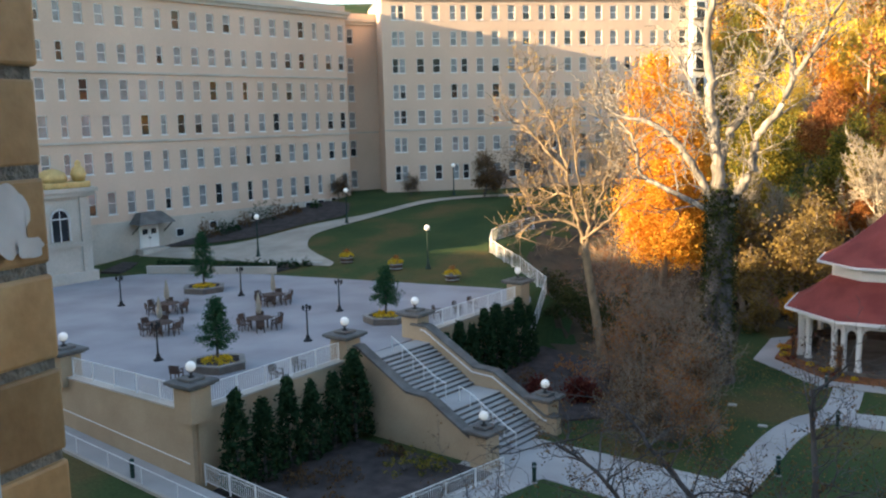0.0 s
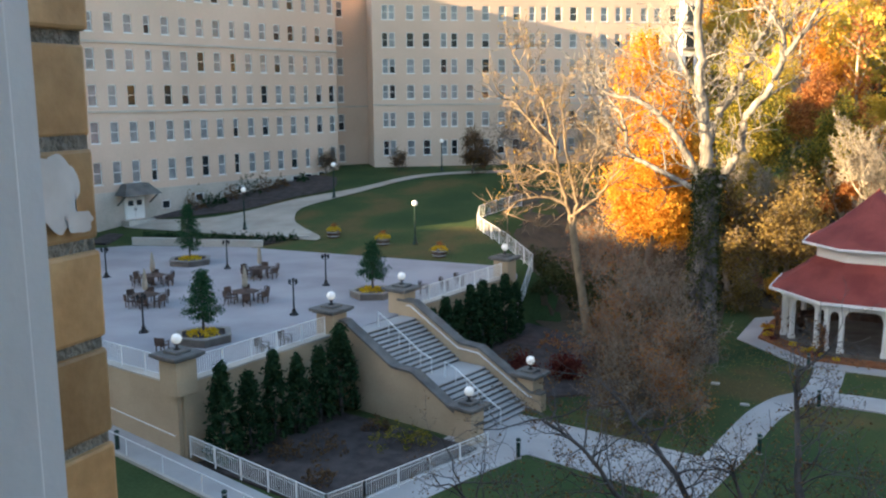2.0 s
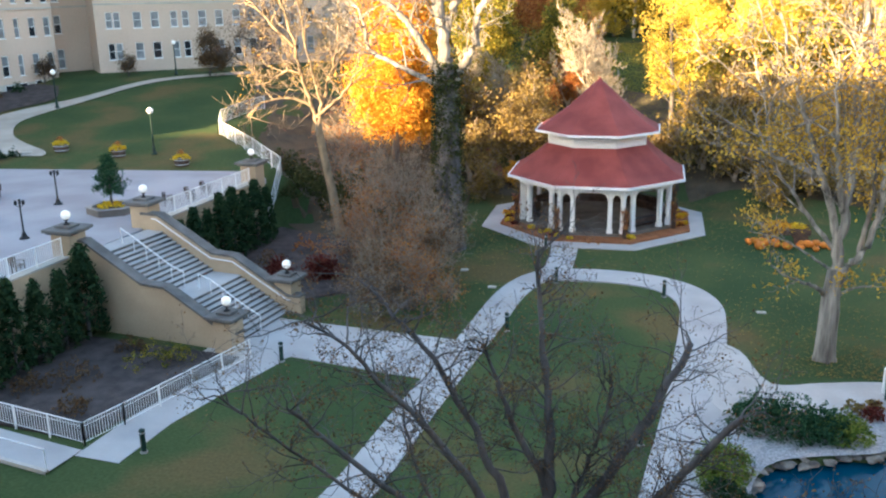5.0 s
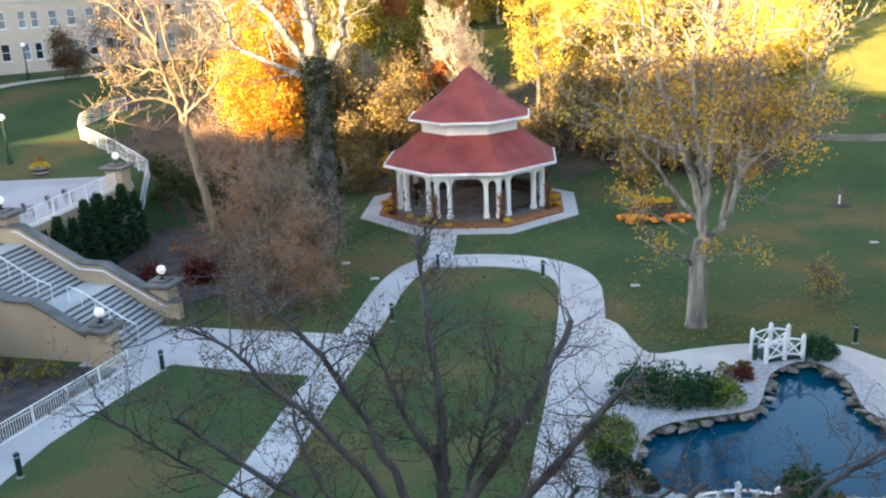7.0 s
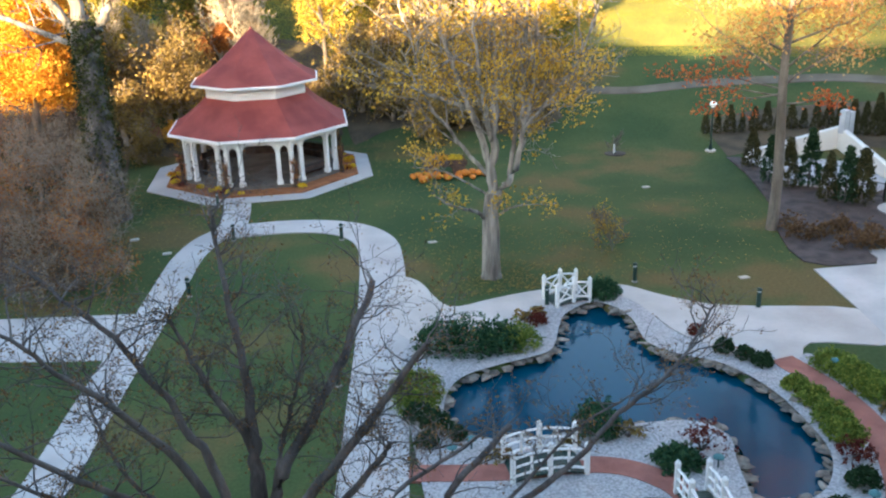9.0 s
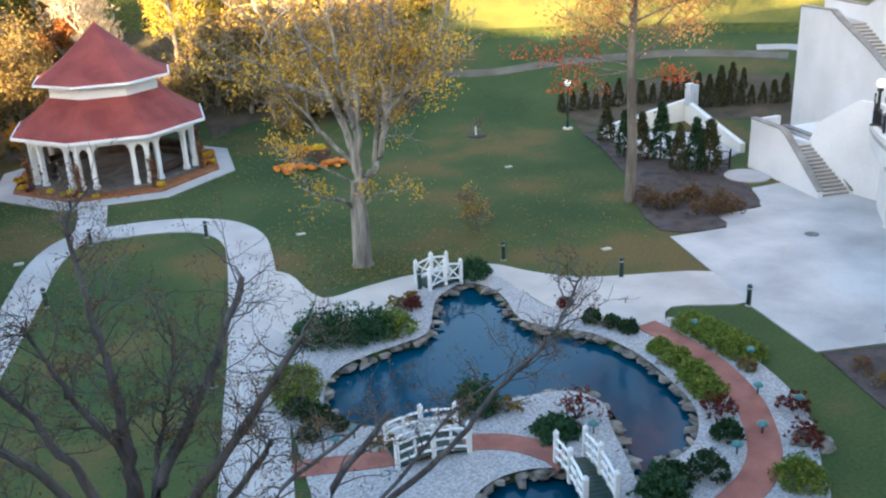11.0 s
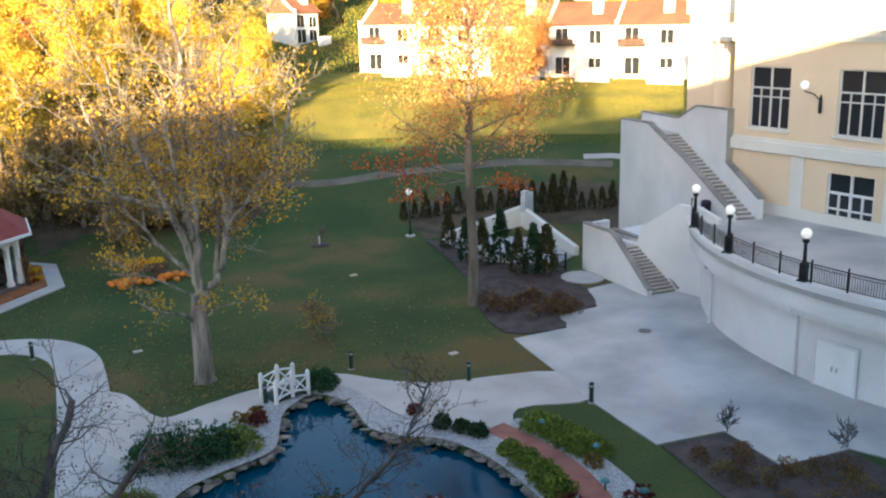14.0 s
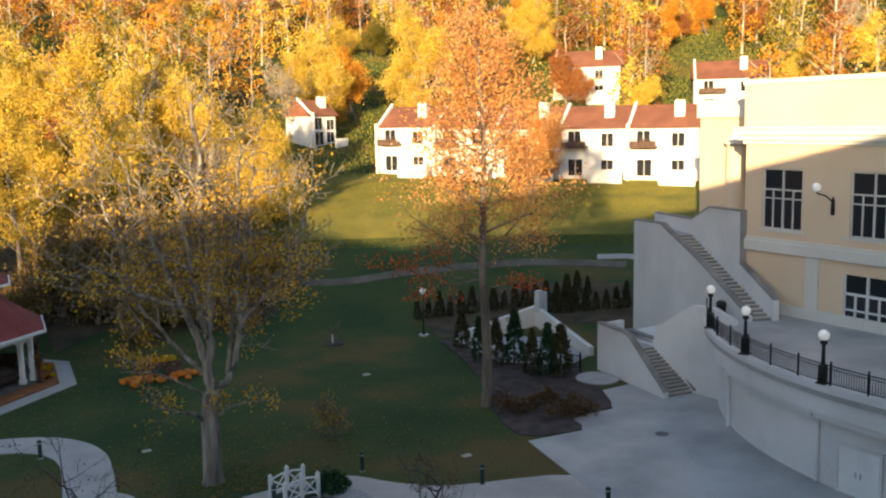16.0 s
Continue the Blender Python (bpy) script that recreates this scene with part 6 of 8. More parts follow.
# the multi-stemmed tree on the lawn
def lawn_sycamore():
    t = Tree(31)
    t.least = 0.017
    th = thing("sycamore", at(12.8, 43.6), "tall multi-stemmed sycamore with sparse yellow leaves", "tree")
    t.tube([Vector(p) for p in ((0, 0, -0.3), (0, 0, 0.25), (0, 0, 1.5), (0.02, 0, 3.2), (0.05, 0, 4.7))], [0.62, 0.5, 0.46, 0.44, 0.3], 12)
    for dx, dy, top in ((-0.3, -0.14, 3.4), (0.28, -0.16, 3.7), (0.0, -0.32, 3.2), (-0.1, 0.3, 3.4)):
        t.tube([Vector((dx * q, dy * q, z * top)) for q, z in ((1.4, -0.06), (1.05, 0.06), (0.95, 0.35), (1.0, 0.7), (0.9, 1.0))], [0.26, 0.22, 0.2, 0.19, 0.12], 8)
    for pts, r0, r1 in (
            ([(0.05, 0, 3.0), (0.17, 0, 4.7), (0.28, 0, 7), (0.33, 0, 8.9), (0.24, 0, 12.8), (0.2, 0, 15.5), (0.1, 0.1, 19)], 0.3, 0.09),
            ([(0.0, 0, 4.4), (0.05, 0.1, 6.2), (-0.58, 0.2, 8.4), (-1.13, 0.3, 9.9), (-1.93, 0.4, 12.1), (-2.57, 0.5, 14), (-3.3, 0.6, 16.6)], 0.23, 0.06),
            ([(-1.1, 0.3, 9.2), (-2.44, 0.2, 9.8), (-3.28, 0.1, 10.3), (-3.6, 0, 12), (-4.1, 0, 14)], 0.13, 0.04),
            ([(0.2, -0.1, 3.6), (0.5, -0.2, 4.8), (1.1, -0.3, 5.6), (1.69, -0.4, 7.7), (1.67, -0.5, 10.3), (1.79, -0.6, 12.8), (1.95, -0.7, 16.5)], 0.22, 0.07),
            ([(1.1, 0, 5.5), (1.4, 0.3, 7), (1.57, 0.4, 8.7), (1.29, 0.6, 11.3), (1.05, 0.9, 15)], 0.15, 0.05)):
        limb(t, pts, r0, r1, 2, 0.36, (2.2, 4.4), 0.06, (5, 5, 4))
    for pts, r0, r1 in (
            ([(1.68, 0, 7.4), (2.46, 0.5, 9.2), (2.75, 0.6, 11.4), (2.83, 0.7, 12.9), (3.3, 0.9, 16)], 0.14, 0.05),
            ([(0.2, 0.1, 8), (0.9, 1.4, 10.5), (1.6, 2.6, 13), (2.0, 3.4, 16)], 0.14, 0.04),
            ([(0.1, -0.1, 7.5), (-0.7, -1.4, 9.8), (-1.2, -2.3, 12.2), (-1.5, -2.8, 15)], 0.14, 0.04),
            ([(0.0, 0.1, 5.6), (-1.4, 1.2, 7.4), (-2.9, 1.9, 9.6), (-3.9, 2.3, 12)], 0.13, 0.04),
            ([(1.7, -0.3, 8), (3.2, -0.7, 9.6), (4.6, -0.9, 11.6), (5.4, -1, 14)], 0.12, 0.04)):
        limb(t, pts, r0, r1, 2, 0.25, (2.0, 4.0), 0.055, (5, 5, 4))
    for pts, r0, r1 in (
            ([(-0.2, -0.1, 3.3), (-0.9, -0.4, 3.9), (-1.6, -0.6, 4.2), (-2.55, -0.9, 4.6), (-3.4, -1.2, 5.4)], 0.12, 0.03),
            ([(0.3, 0, 3.2), (0.8, -0.2, 3.7), (1.36, -0.4, 3.95), (2.4, -0.6, 4)], 0.1, 0.02),
            ([(0.2, 0, 4.4), (-1.2, -0.3, 5.4), (-2.6, -0.4, 6.2), (-4.2, -0.4, 6.6)], 0.08, 0.02)):
        limb(t, pts, r0, r1, 3, 0.5, (0.8, 1.6), 0.03, (4, 3, 2))
    part_me("trunk", t.wood(), M_GREYBARK, th)
    low = [e[0] for e in t.ends if t.rng.random() < (0.17 if e[0].z < 7.5 else (0.17 if e[0].z < 12 else 0.07))]
    part_me("crown", leaf_mesh("crown", low, 26, 0.095, 0.36, t.rng), L_AMBER, th, "sparse yellow leaves")


lawn_sycamore()


def straight_tree():
    t = Tree(41)
    th = thing("tree", at(31.0, 45.6), "tall straight tree with orange leaves high up", "tree")
    pts = [Vector((0.12 * math.sin(z * 0.5), 0, z)) for z in np.arange(-0.3, 23, 1.5)]
    t.tube(pts, [0.36 * (1 - 0.8 * i / len(pts)) for i in range(len(pts))], 10)
    rr = random.Random(6)
    for i in range(36):
        z = 8.6 + 14 * (i / 36) ** 0.9
        a = i * 2.4
        ln = 4.6 * (1 - 0.62 * (z - 8.5) / 14) * rr.uniform(0.7, 1.2)
        t.branch(Vector((0, 0, z)), Vector((math.cos(a), math.sin(a), 0.45)), ln, 0.09, 2, 4, (5, 5, 4), wander=0.14, lift=0.05, spread=0.75, shrink=0.55)
    n_low = len(t.ends)
    for z, d, ln in ((8.0, (-0.83, 0.56, 0.16), 5.6), (8.4, (-0.7, 0.7, 0.25), 4.0), (7.6, (0.83, -0.5, 0.05), 2.6), (8.2, (-0.9, 0.1, 0.1), 3.6)):
        t.branch(Vector((0, 0, z)), Vector(d), ln, 0.06, 2, 4, (6, 4, 3), wander=0.1, lift=-0.02, spread=0.6, shrink=0.36)
    low = t.ends[n_low:]
    del t.ends[n_low:]
    part_me("trunk", t.wood(), M_BARK, th)
    part_me("crown", leaf_mesh("crown", [e[0] for e in t.ends if t.rng.random() < 0.75], 15, 0.095, 0.5, t.rng), L_RED, th, "orange-red leaves")
    part_me("low_foliage", leaf_mesh("low_foliage", [e[0] for e in low], 6, 0.11, 0.3, t.rng), L_SCARLET, th, "red leaves on the low boughs")


straight_tree()


def slender_yellow():
    t = Tree(43)
    th = thing("tree", at(9.4, 86.0), "slender yellow tree with a pale trunk", "tree")
    pts = [Vector((0.2 * math.sin(z * 0.4), 0, z)) for z in np.arange(-0.3, 18, 1.5)]
    t.tube(pts, [0.26 * (1 - 0.8 * i / len(pts)) for i in range(len(pts))], 8)
    rr = random.Random(16)
    for i in range(30):
        z = 4.0 + 14 * (i / 30)
        a = i * 2.4
        t.branch(Vector((0, 0, z)), Vector((math.cos(a), math.sin(a), 0.6)), 2.6 * (1 - 0.5 * i / 30) * rr.uniform(0.6, 1.2), 0.06, 2, 4, (4, 4, 4), wander=0.14, lift=0.05, spread=0.75, shrink=0.55)
    part_me("trunk", t.wood(), M_BARK, th)
    part_me("crown", leaf_mesh("crown", [e[0] for e in t.ends if t.rng.random() < 0.7], 14, 0.105, 0.34, t.rng), L_YELLOW, th, "clumps of yellow leaves")


slender_yellow()


# leafless trees close below the window
def near_tree(base, fork, limbs, seed, label, twigs=2):
    """A dark tree whose cut limbs fan out from a low fork; limbs are tip points and stub radii."""
    t = Tree(seed)
    t.least = 0.0045
    th = thing("bare_tree", pose(base[0], base[1], 0), label, "tree", "bare trees below the window")
    o = Vector((base[0], base[1], 0))
    f = Vector(fork) - o
    t.tube([Vector((0, 0, -0.3)), Vector((f.x * 0.3, f.y * 0.3, f.z * 0.5)), f], [0.36, 0.26, 0.2], 10)
    for pts, r0, r1 in limbs:
        pts = [f] + [Vector(q) - o for q in pts]
        line = smooth_line(pts, 4)
        n = len(line)
        t.tube([q + Vector((t.rng.gauss(0, 0.02), t.rng.gauss(0, 0.02), 0)) if k else q for k, q in enumerate(line)], [r0 + (r1 - r0) * k / (n - 1) for k in range(n)], 7)
        for k in range(n // 3, n):
            for _ in range(twigs):
                d = (line[min(k + 1, n - 1)] - line[k - 1]).normalized()
                side = Vector((t.rng.gauss(0, 1), t.rng.gauss(0, 0.6), t.rng.uniform(-0.3, 0.8))).normalized()
                t.branch(line[k], d * 0.5 + side, t.rng.uniform(0.4, 1.3), 0.02, 2, 4, (4, 4, 3), wander=0.22, lift=0.03, spread=0.8, shrink=0.55)
    part_me("trunk", t.wood(), M_DARKBARK, th)
    part_me("crown", leaf_mesh("crown", [e[0] for e in t.ends if t.rng.random() < 0.34], 4, 0.026, 0.07, t.rng), L_BRONZE, th, "a few brown leaves left")


near_tree((-0.05, 15.2), (-0.2, 15.1, 6.6), (
    ([(0.05, 15, 8), (0.64, 15.3, 8.93), (1.29, 15.6, 9.76), (1.84, 16, 10.58), (2.35, 16.4, 11.46)], 0.13, 0.065),
    ([(0.62, 15, 7.75), (1.27, 15, 8.44), (1.83, 14.8, 9.2), (2.38, 14.6, 10.1), (2.92, 14.4, 10.91)], 0.12, 0.06),
    ([(-0.32, 15, 7.9), (-0.26, 15.2, 8.9), (-0.26, 15.4, 9.9), (-0.31, 15.7, 10.7), (-0.42, 16, 11.5), (-0.5, 16.2, 12.4), (-0.55, 16.4, 13.2)], 0.14, 0.03),
    ([(-0.31, 15.2, 8.9), (-0.79, 15.4, 9.73), (-1.18, 15.6, 10.63), (-1.48, 15.8, 11.5)], 0.11, 0.025),
    ([(0.09, 15.1, 8.3), (0.34, 15.4, 9.05), (0.65, 15.6, 9.87), (0.9, 15.9, 10.7)], 0.09, 0.02),
    ([(1.0, 14.9, 7.4), (1.84, 14.5, 8.46), (2.14, 14.2, 9.13)], 0.09, 0.05)), 51, "bare dark tree with cut limbs and a few brown leaves")
near_tree((-1.6, 15.3), (-0.85, 15, 7.1), (
    ([(-0.95, 15.1, 8.4), (-1.35, 15.3, 9.24), (-1.83, 15.5, 10.2), (-2.5, 15.8, 11.2), (-3.25, 16, 12), (-3.8, 16.2, 12.5)], 0.11, 0.025),
    ([(-1.51, 15, 8.8), (-2.06, 14.8, 9.7), (-2.59, 14.7, 10.5), (-3.27, 14.6, 11.2), (-3.8, 14.4, 12), (-4.5, 14.2, 12.5)], 0.1, 0.02),
    ([(-2.2, 14.6, 8.4), (-3.2, 14.2, 9.4), (-4.2, 14, 10.4), (-4.7, 13.8, 11)], 0.08, 0.03),
    ([(-2.6, 14.9, 8.0), (-4.0, 14.8, 8.9), (-5.4, 14.8, 9.9), (-6.3, 14.6, 10.8)], 0.06, 0.015),
    ([(-2.4, 15.4, 8.2), (-3.0, 15.9, 9.4), (-3.3, 16.3, 10.4)], 0.06, 0.015)), 54, "bare dark tree with a broken limb")
near_tree((3.0, 12.7), (2.7, 13, 7.4), (
    ([(2.88, 13, 8.64), (3.7, 13.3, 9.2), (4.21, 13.6, 9.5)], 0.07, 0.055),
    ([(1.83, 12.6, 9.0), (2.76, 12.8, 9.5), (3.52, 13, 9.76)], 0.05, 0.03),
    ([(4.6, 13.5, 8.0), (5.45, 13.5, 8.57), (6.4, 13.7, 9.28), (7.25, 13.9, 9.7), (7.9, 14.1, 10.06), (8.3, 14.3, 10.43), (8.7, 14.5, 10.85)], 0.07, 0.02),
    ([(4.2, 13.4, 8.1), (5.4, 13.8, 8.9), (6.6, 14.2, 9.2), (7.4, 14.4, 9.4)], 0.045, 0.012)), 52, "bare dark tree before the pond", 1)
for i, (x, y, s) in enumerate(((-9.5, 50, 1.2), (-7.8, 54, 1.1), (-12.6, 60.5, 1.5), (-9.4, 58.0, 1.7), (-14.6, 57.5, 1.2), (-8.2, 51.8, 1.2), (-12.0, 56, 1.6), (-10.5, 46.8, 0.9), (-7.4, 49.0, 0.9), (-12.5, 50.5, 0.9), (-19, 75, 1.6), (-13, 72, 1.6))):
    t = tree(at(x, y, i * 50), "bare brownish understorey tree with rusty leaves", 60 + i, 3.0 * s, 0.08 * s, 5, (6, 5, 4, 3, 2), M_TWIG, L_RUST if i % 2 == 0 else L_BROWN, 2, 0.06, 0.3, 0.24, spread=0.75, first=0.12, group="understorey trees", least=0.010)
tree(at(-15.2, 54.2), "low red-leaved shrub in the bed", 75, 1.1, 0.05, 3, (8, 6, 4), M_DARKBARK, L_REDSHRUB, 10, 0.09, 0.25, spread=0.85, first=0.05, name="shrub")
tree(at(-18.0, 53.2), "low red-leaved shrub in the bed", 76, 0.9, 0.05, 3, (8, 6, 4), M_DARKBARK, L_REDSHRUB, 10, 0.09, 0.25, spread=0.85, first=0.05, name="shrub")

# trees of the hillside: a few kinds, repeated
KINDS = []
for i, (lv, label, ln) in enumerate(((L_YELLOW, "yellow autumn tree on the hillside", 5.6), (L_GREEN, "olive green tree turning yellow", 5.6), (L_ORANGE, "orange autumn tree on the hillside", 5.2), (L_YELLOW, "tall yellow tulip tree on the hill", 7.0), (L_RUST, "rusty brown oak on the hillside", 5.2), (None, "bare pale-barked tree on the hillside", 6.0), (L_TAN, "twiggy tan thicket at the foot of the hill", 2.6), (L_RED, "dense rust-red maple on the hillside", 8.0))):
    t = tree(at(300, 300 + i), label, 80 + i, ln, 0.26, 4 if lv else 5, (6, 6, 5, 3, 3), M_PALEBARK if i in (0, 3, 5) else (M_TWIG if i == 6 else M_BARK), lv, 2 if i == 6 else 20, 0.112, 0.38, 0.8, spread=0.7 if i != 5 else 0.62, first=0.08 if i == 6 else 0.2, lift=0.08, least=0.02, group="trees of the hillside")
    KINDS.append(t)
rng = random.Random(77)
spots = []


def add_hill(k, x, y, s):
    m = pose(x, y, ground_z(x, y) - 0.1, 0, 0, rng.uniform(0, 360))
    c = copy_thing(KINDS[k], m)
    c.scale = (s, s, s * rng.uniform(0.9, 1.15))


# behind the gazebo
for k, x, y, s in ((5, 2.2, 90, 1.15), (5, 0.5, 91.5, 0.9), (0, 4.0, 88, 0.45), (1, -3, 96, 1.1), (1, -7, 100, 1.2), (4, -1, 92, 0.7), (4, 1, 97, 0.9), (0, 16, 104, 0.9), (3, 22, 108, 1.0), (0, 28, 104, 0.9), (3, 34, 106, 1.0), (0, 37, 100, 0.8), (5, 20, 98, 0.9), (5, 31, 98, 0.8), (1, 40, 112, 1.0), (7, 62, 81, 0.8), (1, 18, 80, 0.45), (6, 20, 77, 1.1)):
    add_hill(k, x, y, s)
# up the hill
for k, x, y, s in ((1, 21.5, 86, 0.5), (6, 23.5, 82, 1.2), (4, 22, 80, 0.3), (1, 26, 84, 0.45), (6, 17, 76.5, 0.9), (2, -5, 80, 0.3), (0, -2.5, 82, 0.28), (4, 2, 85, 0.35), (6, -7, 77, 0.8), (6, -3, 78.5, 0.7), (6, -11, 76, 0.9), (6, -8.5, 80, 1.3), (6, -5, 84, 1.4), (6, -9.5, 88, 1.6), (6, -3, 88, 1.5), (6, 5.5, 83, 1.2), (6, 8.5, 82, 1.0), (5, -6, 92, 0.7), (5, -10.5, 93, 0.8), (1, 19, 90, 0.75), (1, 26, 93, 0.8), (4, 70, 90, 0.6), (5, 82, 82, 0.4), (5, 27, 82, 0.6), (1, 33, 86, 0.5), (5, 21, 79, 0.45)):
    add_hill(k, x, y, s)
# at the hill foot
for k, x, y, s in ((5, 17, 78, 0.4), (5, 24, 74, 0.4), (1, 22, 84, 0.35)):
    add_hill(k, x, y, s)
for i in range(20):
    az = radians(rng.uniform(12, 21))
    r = rng.uniform(76, 86)
    add_hill(6, r * math.sin(az), r * math.cos(az), rng.uniform(0.5, 1.0))
for i in range(34):
    az = radians(rng.uniform(6.8, 12) if i % 2 else rng.uniform(12, 20))
    r = rng.uniform(81, 92)
    add_hill(6, r * math.sin(az), r * math.cos(az), rng.uniform(0.9, 1.7))
for i in range(20):
    az = radians(rng.uniform(9, 22))
    r = rng.uniform(97, 116)
    add_hill(rng.choice((0, 0, 1, 3, 5, 3)), r * math.sin(az), r * math.cos(az), rng.uniform(0.45, 0.9))
for i in range(60):
    az = rng.uniform(24, 56)
    r = rng.uniform(140, 225)
    if r < 195 and min(abs(az - a) for a in (27.7, 38.7, 47.1, 23.6)) < 3.4:
        continue
    if r < 150 and az > 27:
        continue
    add_hill(rng.choice((0, 1, 1, 2, 4, 5, 3)), r * math.sin(radians(az)), r * math.cos(radians(az)), rng.uniform(0.7, 1.2))
for i in range(90):
    az = radians(rng.uniform(-14, 40))
    r = rng.uniform(112, 170)
    x, y = r * math.sin(az), r * math.cos(az)
    if x > 40 and r < 152:
        continue
    add_hill(rng.choice((0, 0, 1, 1, 2, 3, 3, 4, 5)), x, y, rng.uniform(0.8, 1.35))
for o in KINDS:
    for c in (*o.children_recursive, o):
        bpy.data.objects.remove(c)


def far_woods():
    """The wooded ridge far behind, as one mass."""
    g = np.random.default_rng(8)
    rr = random.Random(9)
    wood = Tree(4)
    for lv, name in ((L_YELLOW, "yellow"), (L_GREEN, "olive"), (L_ORANGE, "orange"), (L_RUST, "rusty")):
        sp = []
        for i in range(270):
            a0 = rr.uniform(-24, 62)
            r = rr.uniform(128, 330)
            x, y = r * math.sin(radians(a0)), r * math.cos(radians(a0))
            if (x > 40 and r < 152) or (r < 196 and min(abs(a0 - a) for a in (27.7, 39.5, 48.0, 23.6)) < 3.2):
                continue
            if x < -10 and r < 175:
                continue
            z = ground_z(x, y)
            h, w = rr.uniform(8, 16), rr.uniform(2.4, 4.6)
            wood.tube([Vector((x, y, z - 0.5)), Vector((x + rr.gauss(0, 0.3), y, z + h * 0.6)), Vector((x + rr.gauss(0, 0.6), y, z + h + 1.5))], [0.28, 0.18, 0.05], 5)
            for k in range(9):
                q = Vector((x, y, z + h * rr.uniform(0.3, 0.95)))
                a = rr.uniform(0, 6.28)
                wood.tube([q, q + Vector((w * math.cos(a), w * math.sin(a), w * 0.9))], [0.09, 0.03], 3)
            for k in range(75):
                u = rr.random()
                q = w * math.sqrt(max(0.05, 1 - (2 * u - 0.9) ** 2 * 0.8)) * math.sqrt(rr.random())
                a = rr.uniform(0, 6.28)
                sp.append(Vector((x + q * math.cos(a), y + q * math.sin(a), z + 1.2 + h * u)))
        ob = part_me("far_woods", leaf_mesh("far_woods", sp, 10, 0.25, 0.5, rr, aspect=0.8), lv, None)
        tagged(ob, "distant " + name + " autumn woods on the ridge", "woods", kind="stuff")
    ob = part_me("far_trunks", wood.wood("far_trunks"), M_PALEBARK, None)
    tagged(ob, "distant grey trunks of the ridge woods", "woods", kind="stuff")


far_woods()


def grass_blades(name, n, r0, r1, a0, a1, size, label, seed):
    """Upright blades over a sector of the hillside lawn."""
    g = np.random.default_rng(seed)
    r, a = np.sqrt(g.uniform(r0 * r0, r1 * r1, n)), np.radians(g.uniform(a0, a1, n))
    x, y = r * np.sin(a), r * np.cos(a)
    z = np.array([ground_z(u, v) for u, v in zip(x, y)])
    w = g.uniform(0, 6.283, n)
    s = size * g.uniform(0.5, 1.4, n)
    dx, dy = np.cos(w) * s * 0.35, np.sin(w) * s * 0.35
    tip = np.stack([x + g.normal(0, 0.3, n) * s, y + g.normal(0, 0.3, n) * s, z + s], 1)
    v = np.stack([np.stack([x - dx, y - dy, z - 0.03], 1), np.stack([x + dx, y + dy, z - 0.03], 1), tip], 1).reshape(-1, 3)
    me = bpy.data.meshes.new(name)
    me.vertices.add(3 * n)
    me.vertices.foreach_set("co", v.ravel())
    me.loops.add(3 * n)
    me.loops.foreach_set("vertex_index", np.arange(3 * n))
    me.polygons.add(n)
    me.polygons.foreach_set("loop_start", np.arange(0, 3 * n, 3))
    me.polygons.foreach_set("loop_total", np.full(n, 3))
    me.update(calc_edges=True)
    tagged(part_me(name, me, L_GRASS, None), label, "grass", kind="stuff")


# Sun on the hill lawn is put into the colour of blades and strip.
grass_blades("grass", 260000, 93, 124, 2, 50, 0.10, "hillside grass blades coloured yellow-green for the sun on them", 3)
tagged(part("meadow", strip(B(), [Vector((95 * math.sin(radians(a)), 95 * math.cos(radians(a)), 0)) for a in range(12, 53, 2)], [Vector((126 * math.sin(radians(a)), 126 * math.cos(radians(a)), 0)) for a in range(12, 53, 2)], 0.06), M_SUNLAWN, None), "hillside lawn strip coloured yellow-green for the sun on it", "meadow", kind="structure")
grass_blades("meadow_grass", 70000, 124, 230, 22, 52, 0.3, "grass blades between the hillside houses, coloured yellow-green for the sun", 4)


def fallen_leaves(name, spots, label, seed):
    """Dry leaves lying on the lawn."""
    g = np.random.default_rng(seed)
    bm_v, bm_f = [], []
    for cx, cy, rad, n in spots:
        for i in range(n):
            u, w, q = rad * math.sqrt(g.random()) ** 1.3, g.uniform(0, 6.283), g.uniform(0, 6.283)
            x, y = cx + u * math.cos(w), cy + u * math.sin(w)
            if 2.0 < x < 9.4 and y < 56 or 9 < x < 28 and y < 41.2:
                continue
            z, s = ground_z(x, y) + 0.03, g.uniform(0.04, 0.09)
            o = len(bm_v)
            for k in range(4):
                e = s * (1.0 if k % 2 == 0 else 0.55)
                bm_v.append((x + e * math.cos(q + k * 1.571), y + e * math.sin(q + k * 1.571), z + g.uniform(0, 0.04)))
            bm_f.append((o, o + 1, o + 2, o + 3))
    me = bpy.data.meshes.new(name)
    me.from_pydata(bm_v, [], bm_f)
    tagged(part_me(name, me, L_TAN, None), label, "leaf litter", kind="stuff")


fallen_leaves("fallen_leaves", ((12.8, 43.6, 9, 2600), (14.5, 41.3, 4, 1300), (24, 44, 12, 900), (6, 60, 9, 900), (-5, 66, 7, 1500), (13, 70, 8, 1600), (-2, 66, 5, 700), (-9, 55, 10, 1500), (31, 46, 8, 300), (16, 60, 14, 500), (-2, 46, 9, 300)), "dry tan leaves strewn over the lawn", 5)


